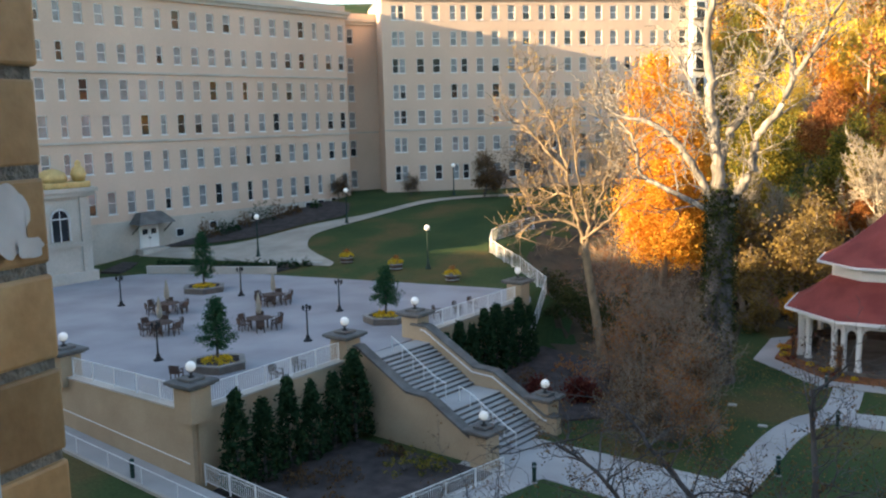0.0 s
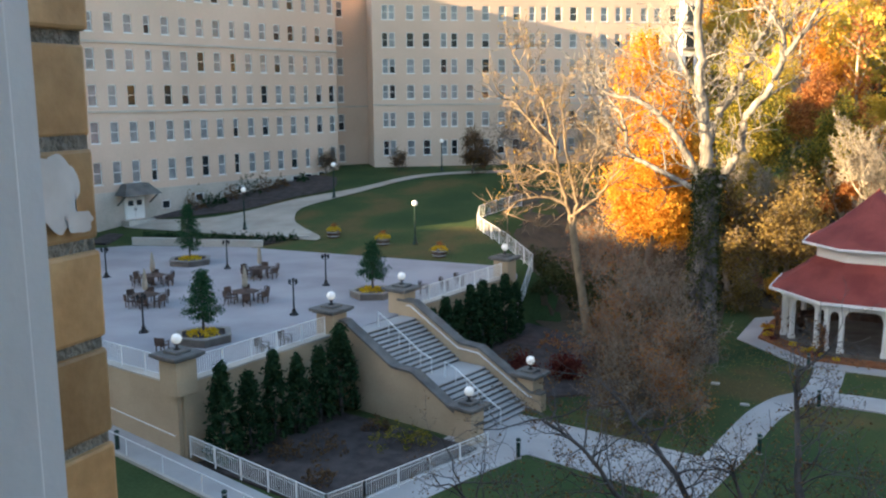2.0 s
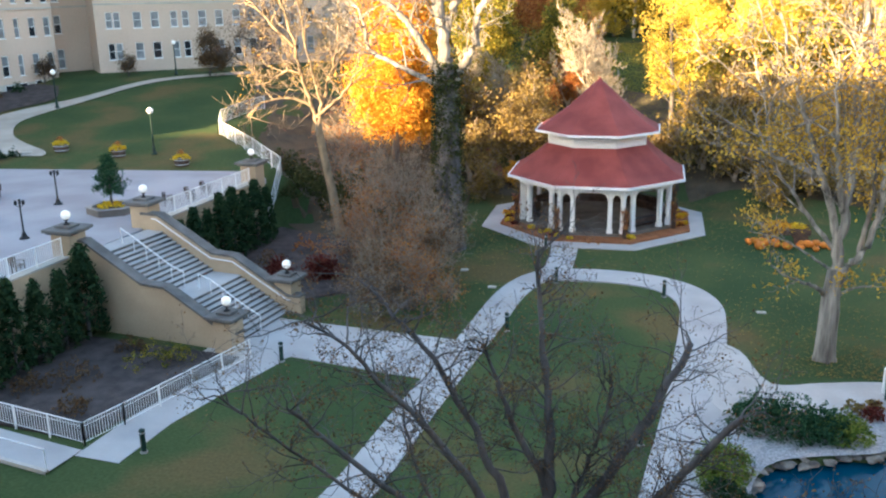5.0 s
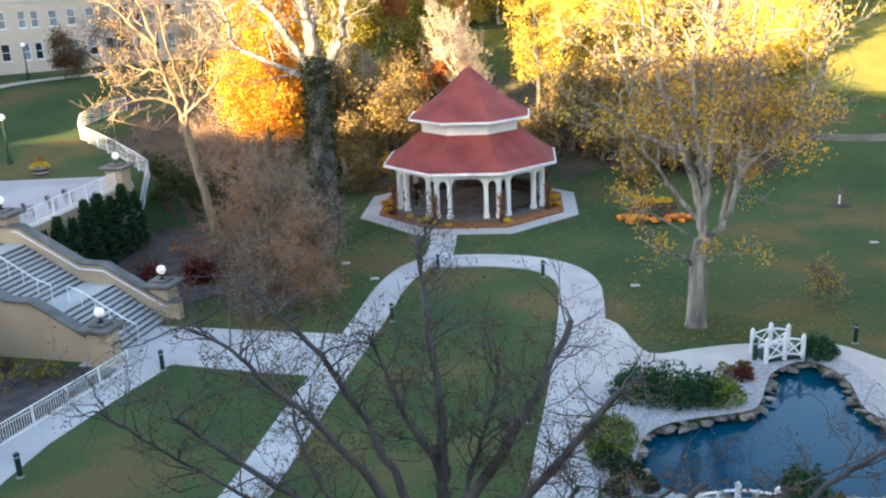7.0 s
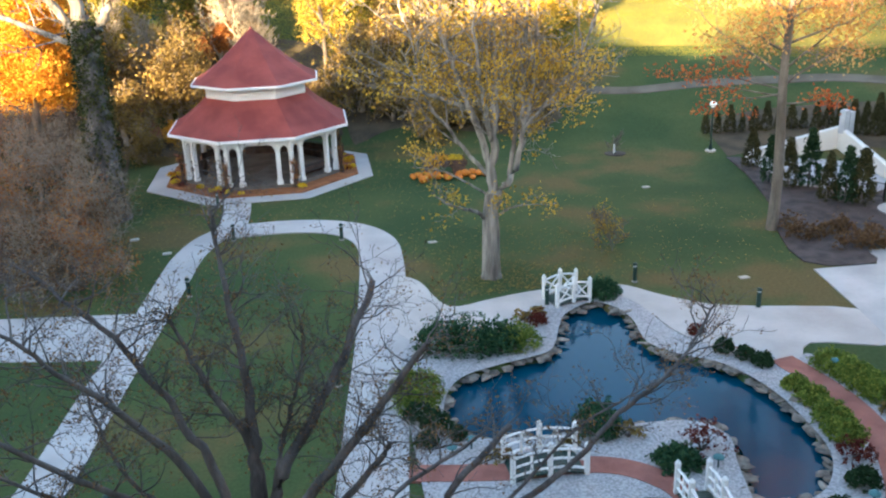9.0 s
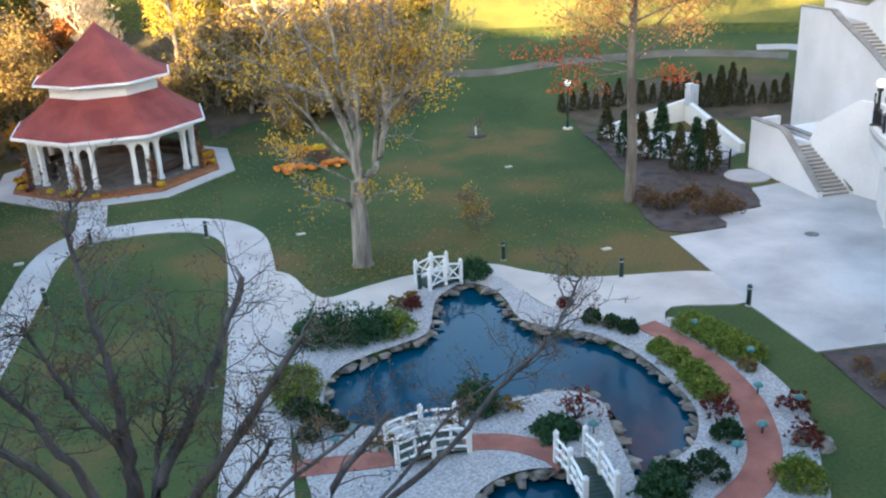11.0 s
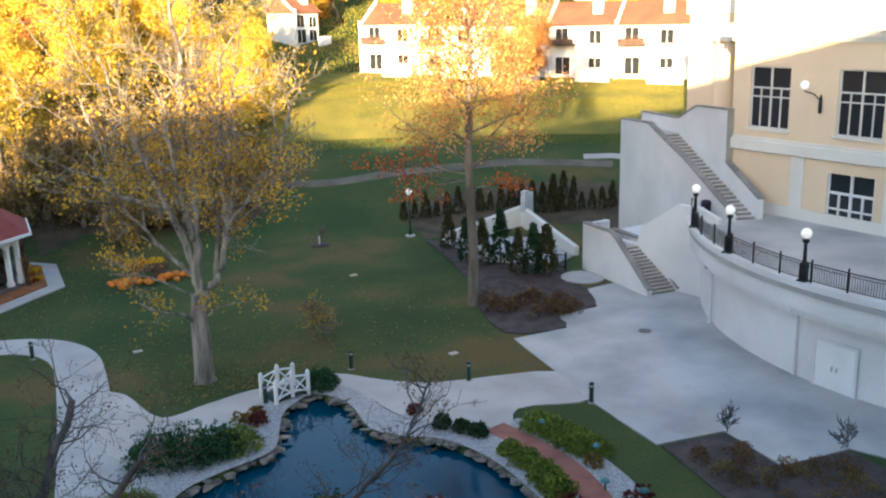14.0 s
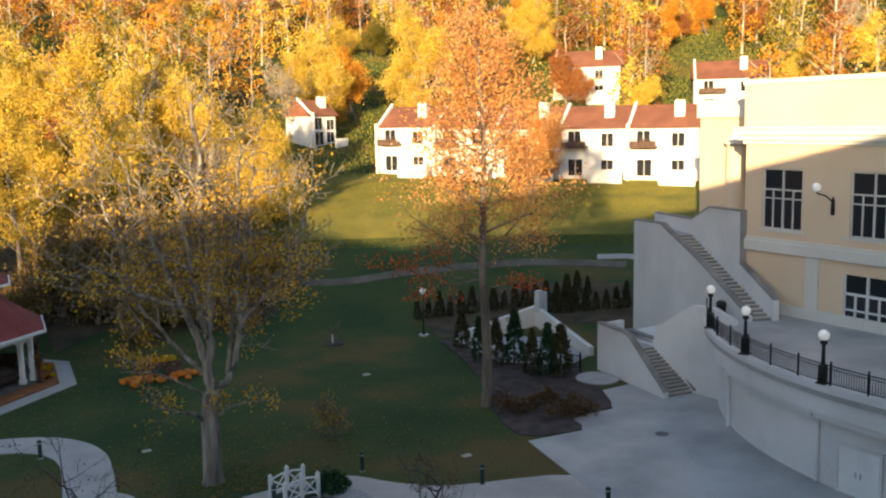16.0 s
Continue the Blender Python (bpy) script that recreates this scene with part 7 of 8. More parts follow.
# ---- hedges and shrubs ----
def arborvitae_mesh(seed, h, w):
    rr = random.Random(seed)
    sp = []
    for i in range(int(260 * h / 3)):
        u = rr.random() ** 0.8
        rad = w * (1 - u) ** 0.7 * (0.75 + 0.25 * rr.random()) * (0.35 + 0.65 * min(1, u * 6 + 0.45))
        a = rr.uniform(0, 6.28)
        sp.append(Vector((rad * math.cos(a), rad * math.sin(a), 0.1 + u * (h - 0.2))))
    return leaf_mesh("foliage", sp, 7, 0.11, 0.09, rr, aspect=0.45)


ARB = []
for i in range(4):
    th = thing("arborvitae", pose(300, 280 + i, 0), "narrow dark green arborvitae by the wall", "shrub", "arborvitae hedge under the terrace wall")
    part("trunk", lathe(B(), [(0.08, -0.1), (0.05, 1.5)], 6), M_DARKBARK, th)
    part_me("foliage", arborvitae_mesh(100 + i, 3.6, 0.75), L_EVER, th)
    ARB.append(th)


DRY_ARB = []
for i in range(3):
    th = thing("arborvitae", pose(300, 270 + i, 0), "bronzed winter-worn arborvitae in a row", "shrub", "arborvitae row behind the court")
    part("trunk", lathe(B(), [(0.08, -0.1), (0.05, 1.5)], 6), M_DARKBARK, th)
    part_me("foliage", arborvitae_mesh(110 + i, 3.3, 0.8), L_DRYCEDAR, th)
    DRY_ARB.append(th)


def put_arb(x, y, z, s, group="", kinds=ARB):
    c = copy_thing(rng.choice(kinds), pose(x, y, z, 0, 0, rng.uniform(0, 360)))
    c.scale = (s * rng.uniform(0.85, 1.1), s * rng.uniform(0.85, 1.1), s)
    if group:
        c["group"] = group


for i in range(6):
    p = along(1.2 + 1.75 * i, 1.5)
    put_arb(p.x, p.y, 0.1, rng.uniform(1.15, 1.5))
for i in range(8):
    p = along(19.3 + 1.55 * i, 1.3)
    put_arb(p.x, p.y, 0.1, rng.uniform(1.1, 1.4))


# ---- terrace furniture ----
def teak_chair():
    th = thing("patio_chair", pose(300, 260, 0), "dark teak patio armchair at a round table", "chair", "chairs round the terrace tables")
    part("seat", box(B(), -0.26, 0.26, -0.25, 0.25, 0.42, 0.46, bevel=0.01), M_WOOD, th)
    part("backrest", box(B(), -0.26, 0.26, 0.22, 0.27, 0.5, 0.95, pose(0, 0.02, 0, -6, 0, 0), bevel=0.01), M_WOOD, th)
    for sx in (-1, 1):
        for sy in (-1, 1):
            part("leg", box(B(), sx * 0.24 - 0.025, sx * 0.24 + 0.025, sy * 0.23 - 0.025, sy * 0.23 + 0.025, 0, 0.66 if sy < 0 else 0.9), M_WOOD, th)
        part("armrest", box(B(), sx * 0.26 - 0.035, sx * 0.26 + 0.035, -0.27, 0.25, 0.64, 0.67), M_WOOD, th)
    return th


def round_table(x, y, seed):
    th = thing("round_table", pose(x, y, TERRACE + 0.06), "round dark teak table on the terrace", "table", "terrace tables")
    part("tabletop", lathe(B(), [(0.85, 0.71), (0.87, 0.73), (0.85, 0.76)], 24), M_WOOD, th)
    for k in range(4):
        a = math.pi / 4 + k * math.pi / 2
        part("leg", box(B(), -0.04, 0.04, -0.04, 0.04, 0, 0.72, Matrix.Translation((0.55 * math.cos(a), 0.55 * math.sin(a), 0))), M_WOOD, th)
    um = thing("patio_umbrella", pose(x, y, TERRACE + 0.06), "closed beige patio umbrella standing through a table", "umbrella", "closed umbrellas")
    part("pole", lathe(B(), [(0.22, 0), (0.22, 0.06), (0.025, 0.08), (0.025, 2.5)], 10), M_WOOD, um)
    part("canopy", lathe(B(), [(0.13, 1.05), (0.2, 1.25), (0.17, 1.7), (0.1, 2.2), (0.03, 2.5)], 9), M_CLOTH, um, "folded beige canvas canopy")
    rr = random.Random(seed)
    for k in range(6):
        a = k * math.pi / 3 + rr.uniform(-0.15, 0.15)
        d = rr.uniform(1.05, 1.3)
        copy_thing(CHAIR, pose(x + d * math.cos(a), y + d * math.sin(a), TERRACE + 0.06, 0, 0, math.degrees(a) - 90 + rr.uniform(-15, 15)))


CHAIR = teak_chair()
for i, (x, y) in enumerate(((-46.3, 51.6), (-42.2, 46.2), (-36.6, 49.6), (-40.6, 57.0))):
    round_table(x, y, i)
for x, y, a in ((-25.6, 58.2, 100), (-25.2, 60.0, 95), (-26.4, 56.4, 110), (-31.5, 36.4, 200), (-33.4, 37.6, 190), (-27.8, 41.2, 100), (-28.1, 39.4, 90)):
    c = copy_thing(CHAIR, pose(x, y, TERRACE + 0.06, 0, 0, a))
    c["group"] = "loose chairs along the terrace rail"
    c["label"] = "dark teak patio armchair along the railing"
for c in (*CHAIR.children_recursive, CHAIR):
    bpy.data.objects.remove(c)


def lantern_post(x, y):
    th = thing("lantern_post", pose(x, y, TERRACE + 0.06), "black iron lantern post with small clustered lamps", "lamp post", "lantern posts on the terrace")
    part("base", lathe(B(), [(0.3, 0), (0.3, 0.06), (0.16, 0.16), (0.1, 0.4)], 12), M_BLACK, th)
    part("pole", lathe(B(), [(0.06, 0.35), (0.045, 2.2), (0.08, 2.24)], 8), M_BLACK, th)
    for k in range(3):
        a = k * 2.1
        arm = part("arm", tube(B(), [(0, 0, 2.0), (0.14 * math.cos(a), 0.14 * math.sin(a), 1.95), (0.24 * math.cos(a), 0.24 * math.sin(a), 2.05)], 0.02, 5), M_BLACK, th)
        part("lantern", lathe(B(), [(0.05, 2.05), (0.09, 2.12), (0.09, 2.28), (0.02, 2.36)], 8, Matrix.Translation((0.24 * math.cos(a), 0.24 * math.sin(a), 0))), M_BLACK, arm)


for x, y in ((-51.7, 52.5), (-37.4, 40.6), (-45.1, 58.9), (-31.5, 47.7), (-34.3, 56.3)):
    lantern_post(x, y)


def blossom(parent, x, y, z, r, seed, mat_=None, name="blossom", n=60, h=0.5, label=""):
    rr = random.Random(seed)
    sp = []
    for i in range(n):
        a, q = rr.uniform(0, 6.28), r * math.sqrt(rr.random())
        sp.append(Vector((x + q * math.cos(a), y + q * math.sin(a), z + h * math.sqrt(max(0, 1 - (q / r) ** 2)) * rr.uniform(0.6, 1))))
    return part_me(name, leaf_mesh(name, sp, 8, 0.055, 0.05, rr, aspect=0.9), mat_ or L_MUM, parent, label)


def planter_tree(x, y, r, h, seed, yaw):
    th = thing("tree_planter", pose(x, y, TERRACE + 0.06, 0, 0, yaw), "low dark stone planter ringed with yellow mums", "planter", "tree planters on the terrace")
    outer = [Vector((r * math.cos(k * math.pi / 3), r * math.sin(k * math.pi / 3), 0)) for k in range(6)]
    inner = [v * 0.84 for v in outer]
    for k in range(6):
        part("side", slab(B(), [outer[k], outer[(k + 1) % 6], inner[(k + 1) % 6], inner[k]], 0, 0.42), M_DECK, th)
        part("coping", slab(B(), [outer[k] * 1.03, outer[(k + 1) % 6] * 1.03, inner[(k + 1) % 6] * 0.96, inner[k] * 0.96], 0.42, 0.48), M_COPING, th)
    part("soil", slab(B(), inner, 0.0, 0.36), M_MULCH, th)
    blossom(th, 0, 0, 0.36, 0.95, seed, n=90, h=0.3, label="ring of yellow mums")
    tr = thing("terrace_tree", pose(x, y, TERRACE + 0.4), "small conical dark green spruce growing in a planter", "tree", "terrace trees")
    part("trunk", lathe(B(), [(0.09, 0), (0.06, h * 0.5), (0.02, h * 0.95)], 8), M_DARKBARK, tr)
    rr = random.Random(seed)
    sp = []
    for k in range(30):
        u = k / 29
        z, w, a = 1.05 + (h - 1.15) * u, 1.25 * (1 - u) ** 0.75 * min(1, 0.55 + 3 * u) + 0.08, k * 2.4 + rr.uniform(-0.3, 0.3)
        w *= rr.uniform(0.75, 1.1)
        tip = Vector((w * math.cos(a), w * math.sin(a), z - 0.12 * w))
        part("bough", tube(B(), [(0, 0, z), tip], [0.025, 0.008], 4), M_DARKBARK, tr)
        for j in range(12):
            q = Vector((0, 0, z)).lerp(tip, 0.2 + 0.8 * j / 11)
            sp.append(q + Vector((rr.gauss(0, 0.05), rr.gauss(0, 0.05), 0)))
    part_me("crown", leaf_mesh("crown", sp, 17, 0.075, 0.14, rr, aspect=0.4), L_MUGO, tr)


planter_tree(-32.9, 40.5, 1.7, 3.7, 201, 10)
planter_tree(-29.4, 54.4, 1.6, 3.5, 202, 25)
planter_tree(-49.4, 59.6, 1.8, 4.6, 203, 5)


def barrel(x, y):
    th = thing("flower_barrel", pose(x, y, max(TERRACE + 0.06, ground_z(x, y))), "wooden half barrel full of yellow mums", "planter", "flower barrels by the lawn")
    part("tub", lathe(B(), [(0.5, 0), (0.6, 0.3), (0.62, 0.65), (0.56, 0.66), (0.55, 0.55)], 18), M_WOOD, th)
    for z in (0.12, 0.5):
        part("hoop", lathe(B(), [(0.545 + z * 0.13, z), (0.57 + z * 0.12, z), (0.575 + z * 0.12, z + 0.06), (0.55 + z * 0.13, z + 0.06)], 18), M_STEEL, th)
    blossom(th, 0, 0, 0.55, 0.68, int(x * 10), n=80, h=0.45)
    part_me("grass_plume", leaf_mesh("grass_plume", [Vector((0.05 * math.cos(k), 0.05 * math.sin(k), 1.0 + 0.02 * k)) for k in range(14)], 8, 0.14, 0.12, random.Random(3), aspect=0.12), L_RUST, th, "rust coloured ornamental grass")


for x, y in ((-43.6, 73.2), (-37.7, 71.9), (-31.1, 69.6)):
    barrel(x, y)


def low_wall(x0, y0, x1, y1, z, h=0.55):
    d = Vector((x1 - x0, y1 - y0, 0))
    th = thing("low_wall", pose(x0, y0, z, 0, 0, math.degrees(math.atan2(d.y, d.x))), "low pale stone wall edging a shrub bed", "wall", "low bed walls")
    part("wall_body", box(B(), 0, d.length, -0.2, 0.2, -0.2, h), M_STONE, th)
    part("coping", box(B(), -0.05, d.length + 0.05, -0.26, 0.26, h, h + 0.1, bevel=0.02), M_STONE, th)


def shrub(x, y, z, r, h, leaves, seed, label, name="shrub", per=8, size=0.07, n=70, group="", rough_edge=0.25):
    """A low mound of leafy sprays on short stems."""
    th = thing(name, pose(x, y, z), label, "shrub", group)
    rr = random.Random(seed)
    bm = B()
    sp = []
    for k in range(7 if name == "shrub" else 1):
        a = k * 0.9
        e = Vector((0.5 * r * math.cos(a), 0.5 * r * math.sin(a), 0.6 * h))
        tube(bm, [(0, 0, -0.05), e * 0.5, e], [0.03, 0.02, 0.01], 4)
    part("stem", bm, M_DARKBARK, th)
    for i in range(n):
        a, u = rr.uniform(0, 6.28), rr.random()
        q = r * math.sqrt(rr.random()) * (1 + rr.gauss(0, rough_edge * 0.4))
        top = h * math.sqrt(max(0.05, 1 - min(1, q / r) ** 2)) * (1 + rr.gauss(0, rough_edge))
        sp.append(Vector((q * math.cos(a), q * math.sin(a), 0.05 + top * (0.35 + 0.65 * u))))
    part_me("foliage", leaf_mesh("foliage", sp, per, size, 0.07 * max(r, 0.6), rr, aspect=0.5), leaves, th)
    return th


for a in (((-61, 65.6), (-55.2, 67.4)), ((-54.4, 67.0), (-48.6, 68.8)), ((-50.6, 70.6), (-46.0, 72.6))):
    low_wall(*a[0], *a[1], TERRACE + 0.06)
plate("planting_bed_terrace", [(-61.2, 66.0), (-55, 67.8), (-48.6, 69.2), (-46, 73.0), (-50.5, 71.6), (-56, 70.0), (-61.4, 68.0)], TERRACE + 0.06, M_MULCH, "dark mulch bed behind low walls", "planting bed", 0.3)
rng = random.Random(12)
for i in range(16):
    u = i / 15
    x, y = -60.5 + 13.5 * u, 67.0 + 4.2 * u + rng.uniform(-0.4, 0.4)
    shrub(x, y, TERRACE + 0.3, 0.6, 0.7, L_EVER, 300 + i, "small dark green shrub in the terrace bed", group="bed shrubs")
for i, (s, r, h) in enumerate(((60, 1.2, 2.0), (61.8, 1.0, 1.4), (65, 1.0, 1.6), (67.5, 1.6, 2.4), (70, 1.4, 2.0), (63.4, 0.8, 1.0), (72.5, 1.0, 1.4), (76, 0.8, 1.0))):
    x, y = -82.1 + 0.2588 * s + 1.7, 22.0 + 0.9659 * s - 0.4
    shrub(x, y, ground_z(x, y), r, h, L_EVER if i % 2 else L_BROWN, 330 + i, "shaggy dark shrub against the wing", group="foundation shrubs", n=90, size=0.09)
for x, y in ((-52.2, 88.0), (-34.8, 72.6), (-46.0, 104.0)):
    globe_lamp(x, y, ground_z(x, y), 4.0, 0.26, M_GREENIRON, "slim dark lamp post with a white globe on the lawn", group="globe lamps on the upper lawn")
# shrubs of the lower planting beds
for i, (x, y, r, h, lv) in enumerate(((-23.2, 37.2, 1.2, 0.9, L_BROWN), (-20.6, 39.6, 1.2, 1.0, L_GREEN), (-19.2, 40.2, 0.9, 0.8, L_GREEN), (-24.8, 36.2, 0.9, 0.7, L_BROWN), (-21.5, 34.2, 0.8, 0.7, L_BROWN), (-22.2, 41.2, 0.8, 0.6, L_BROWN), (-17.5, 51.0, 1.0, 0.8, L_BROWN), (-19.6, 56.5, 1.1, 0.9, L_BROWN), (-17.8, 60.0, 1.3, 1.2, L_RUST), (-14.4, 58.4, 1.1, 1.1, L_BROWN))):
    shrub(x, y, 0.1, r, h, lv, 350 + i, "low straggly shrub in the mulch bed", group="bed shrubs below the wall", n=60)

# ---- gazebo surroundings ----
GC = Vector((2.45, 70.9, 0.07))
bm = B()
o, i_ = octagon(7.75, 0), octagon(6.3, 0)
for k in range(8):
    slab(bm, [o[k], o[(k + 1) % 8], i_[(k + 1) % 8], i_[k]], 0, 0.14)
for v in bm.verts:
    v.co += GC
M_LEAFMULCH = mat("red_brown_mulch", (0.20, 0.075, 0.03), (0.30, 0.12, 0.05), 2.0, 16.0, 0.95, 0.5, grain=0.4)
tagged(part("planting_bed_gazebo", bm, M_LEAFMULCH, None), "red-brown mulch bed round the gazebo", "planting bed", kind="structure")


def mum(x, y, z, r, seed, lv, label):
    th = thing("potted_mum", pose(x, y, z), label, "flower", "mums round the gazebo")
    part("pot", lathe(B(), [(r * 0.45, 0), (r * 0.6, r * 0.5), (r * 0.66, r * 0.52)], 10), M_BRICKPATH, th)
    blossom(th, 0, 0, r * 0.5, r, seed, lv, n=34, h=r * 0.8)


rng = random.Random(21)
for k in range(26):
    a = radians(rng.uniform(-110, 110) + 8)
    rad = rng.uniform(6.4, 7.1)
    x, y = GC.x + rad * math.sin(a), GC.y - rad * math.cos(a)
    yellow = rng.random() < 0.62
    mum(x, y, 0.2, rng.uniform(0.17, 0.3), 400 + k, L_MUM if yellow else (L_REDSHRUB if rng.random() < 0.6 else L_ORANGE), "round yellow mum at the gazebo's foot" if yellow else "round dark red mum at the gazebo's foot")
for k in range(8):
    c = octagon(6.45, 0)[k] + GC
    th = thing("corn_shock", pose(c.x, c.y, 0.1), "bundle of dry cornstalks tied to a gazebo post", "decoration", "corn shocks on the gazebo")
    rr = random.Random(k)
    for j in range(16):
        a = j * 2.4
        bm = B()
        tube(bm, [(0.2 * math.cos(a), 0.2 * math.sin(a), 0), (0.07 * math.cos(a), 0.07 * math.sin(a), 1.1), (0.22 * math.cos(a) + rr.gauss(0, 0.06), 0.22 * math.sin(a), rr.uniform(1.9, 2.5))], [0.025, 0.022, 0.01], 4)
        part("stalk", bm, M_WOOD, th)
    part_me("leaf", leaf_mesh("leaf", [Vector((0.1 * math.cos(j), 0.1 * math.sin(j), 0.4 + 0.1 * j)) for j in range(18)], 9, 0.2, 0.1, rr, aspect=0.13), L_RUST, th)


def harvest_cart():
    th = thing("harvest_cart", pose(15.6, 65.0, 0, 0, 0, -8), "wooden harvest cart heaped with pumpkins and mums", "cart")
    part("bed", box(B(), -1.6, 1.6, -0.7, 0.7, 0.75, 0.85), M_WOOD, th)
    for y in (-0.7, 0.7):
        for z in (0.95, 1.15):
            part("side_board", box(B(), -1.65, 1.65, y - 0.03, y + 0.03, z - 0.08, z + 0.08), M_WOOD, th)
    for x in (-1.0, 1.0):
        for y in (-0.85, 0.85):
            bm = B()
            bmesh.ops.create_cone(bm, cap_ends=True, segments=18, radius1=0.5, radius2=0.5, depth=0.08, matrix=pose(x, y, 0.5, 90, 0, 0))
            part("wheel", bm, M_WOOD, th)
    blossom(th, -0.5, 0, 0.9, 1.0, 5, L_ORANGE, n=120, h=0.7)
    blossom(th, 0.8, 0, 0.9, 0.8, 6, L_MUM, n=60, h=0.6)


harvest_cart()


def pumpkin_mesh():
    bm = B()
    n = 20
    prof = [(math.sin(a), -math.cos(a)) for a in np.linspace(0.15, math.pi - 0.12, 8)]
    rings = []
    for r, z in prof:
        ring = []
        for k in range(n):
            a = 2 * math.pi * k / n
            q = 0.3 * r * (1 - 0.09 * abs(math.cos(a * 4)))
            ring.append(bm.verts.new((q * math.cos(a), q * math.sin(a), 0.22 + 0.22 * z)))
        rings.append(ring)
    for a, b in zip(rings, rings[1:]):
        for k in range(n):
            bm.faces.new((a[k], a[(k + 1) % n], b[(k + 1) % n], b[k])).smooth = True
    bm.faces.new(rings[0][::-1])
    bm.faces.new(rings[-1])
    me = bpy.data.meshes.new("pumpkin")
    bm.to_mesh(me)
    bm.free()
    return me


M_PUMPKIN = mat("pumpkin_rind", (0.48, 0.14, 0.015), (0.58, 0.20, 0.025), 3.0, 20.0, 0.5, 0.1, rnd=0.2)
PM = pumpkin_mesh()
PM.materials.append(M_PUMPKIN)
rng = random.Random(31)
for k in range(26):
    x, y = 15.6 + rng.uniform(-2.6, 2.8), 64.0 + rng.gauss(0, 0.5)
    th = thing("pumpkin", pose(x, y, 0.0, 0, 0, rng.uniform(0, 360)), "orange pumpkin lying on the lawn by the cart", "pumpkin", "pumpkins by the cart")
    b = part_me("rind", PM, None, th)
    s = rng.uniform(0.6, 1.25)
    b.scale = (s, s, s)
    part("stalk", tube(B(), [(0, 0, 0.42 * s), (0.02, 0, 0.5 * s), (0.06, 0.02, 0.54 * s)], [0.035, 0.025, 0.02], 5), M_WOOD, th)

# ---- pond planting ----
WEST_SHRUBS = [
    (8.2, 35.9, 1.2, 1.2, "m"), (9.4, 35.4, 1.3, 1.3, "m"), (10.6, 35.2, 1.1, 1.0, "m"), (11.5, 35.2, 1.0, 0.9, "j"),
    (6.2, 32.2, 1.1, 0.8, "j"), (6.0, 31.2, 0.9, 0.7, "j"), (5.8, 30.1, 0.6, 0.7, "b"), (6.3, 29.2, 0.6, 0.7, "b"), (5.7, 28.2, 0.45, 0.5, "b"), (6.9, 28.4, 0.35, 0.4, "b")]
EAST_SHRUBS = [
    (19.75, 31.7, 0.42, 0.6, "b"), (20.3, 30.9, 0.4, 0.5, "b"), (20.65, 30.15, 0.42, 0.55, "b"), (23.3, 29.2, 0.8, 0.5, "j"), (23.5, 28.2, 0.9, 0.5, "j"), (23.5, 27.2, 0.9, 0.5, "j"), (23.6, 26.3, 0.9, 0.5, "j"),
    (20.8, 28.0, 0.5, 0.45, "j"), (20.75, 26.8, 0.6, 0.55, "j"), (20.6, 25.5, 0.7, 0.6, "j"), (20.3, 24.3, 0.7, 0.6, "j"), (19.75, 23.0, 0.65, 0.7, "r"), (19.0, 21.6, 0.55, 0.6, "b"), (17.0, 20.1, 0.7, 0.75, "b"), (15.6, 20.2, 0.7, 0.8, "b")]
ISLAND_SHRUBS = [
    (22.2, 21.9, 0.6, 0.7, "r"), (21.2, 20.2, 0.6, 0.7, "r"), (19.4, 18.5, 0.8, 0.6, "j"), (17.3, 39.3, 0.9, 0.7, "m"), (13.1, 37.0, 0.45, 0.5, "r"), (12.5, 37.6, 0.5, 0.4, "g"), (13.4, 37.9, 0.4, 0.4, "g"), (22.9, 25.2, 0.4, 0.4, "g"),
    (15.0, 25.0, 0.85, 1.2, "r"), (13.8, 24.5, 0.8, 0.55, "m"), (12.0, 27.4, 0.9, 1.0, "m"), (14.8, 19.6, 0.8, 1.0, "m"), (10.6, 26.6, 0.4, 0.4, "g"), (8.0, 26.6, 0.4, 0.45, "g"), (12.9, 26.6, 0.6, 0.5, "g"), (19.6, 33.8, 0.35, 0.35, "r")]
KIND = {"m": (L_MUGO, "dark green mugo pine among the gravel", 330, 0.07), "j": (L_SHRUB, "bright green spreading juniper by the pond", 300, 0.06), "b": (L_EVER, "clipped round boxwood by the pond", 170, 0.06), "r": (L_REDSHRUB, "dark red barberry among white gravel", 70, 0.06), "g": (L_TAN, "tuft of dry ornamental grass", 30, 0.08)}
for i, (x, y, r, h, k) in enumerate(WEST_SHRUBS + EAST_SHRUBS + ISLAND_SHRUBS):
    lv, lab, n, sz = KIND[k]
    shrub(x, y, 0.06, r, h, lv, 500 + i, lab, n=n, per=11, size=sz, group="pond shrubs", rough_edge=0.08 if k == "b" else 0.28)
for x, y in ((7.2, 27.5), (6.4, 27.2), (23.2, 28.9), (23.6, 25.8), (21.9, 23.4), (18.6, 20.6), (20.2, 21.2), (22.6, 22.0), (15.0, 23.9)):
    th = thing("path_light", pose(x, y, 0.06), "small teal mushroom path light in gravel", "path light", "path lights round the pond")
    part("stake", lathe(B(), [(0.03, -0.1), (0.03, 0.4)], 6), M_GREENIRON, th)
    part("hood", lathe(B(), [(0.2, 0.38), (0.19, 0.43), (0.1, 0.5), (0.02, 0.53)], 12), M_TEAL, th)
rng = random.Random(41)
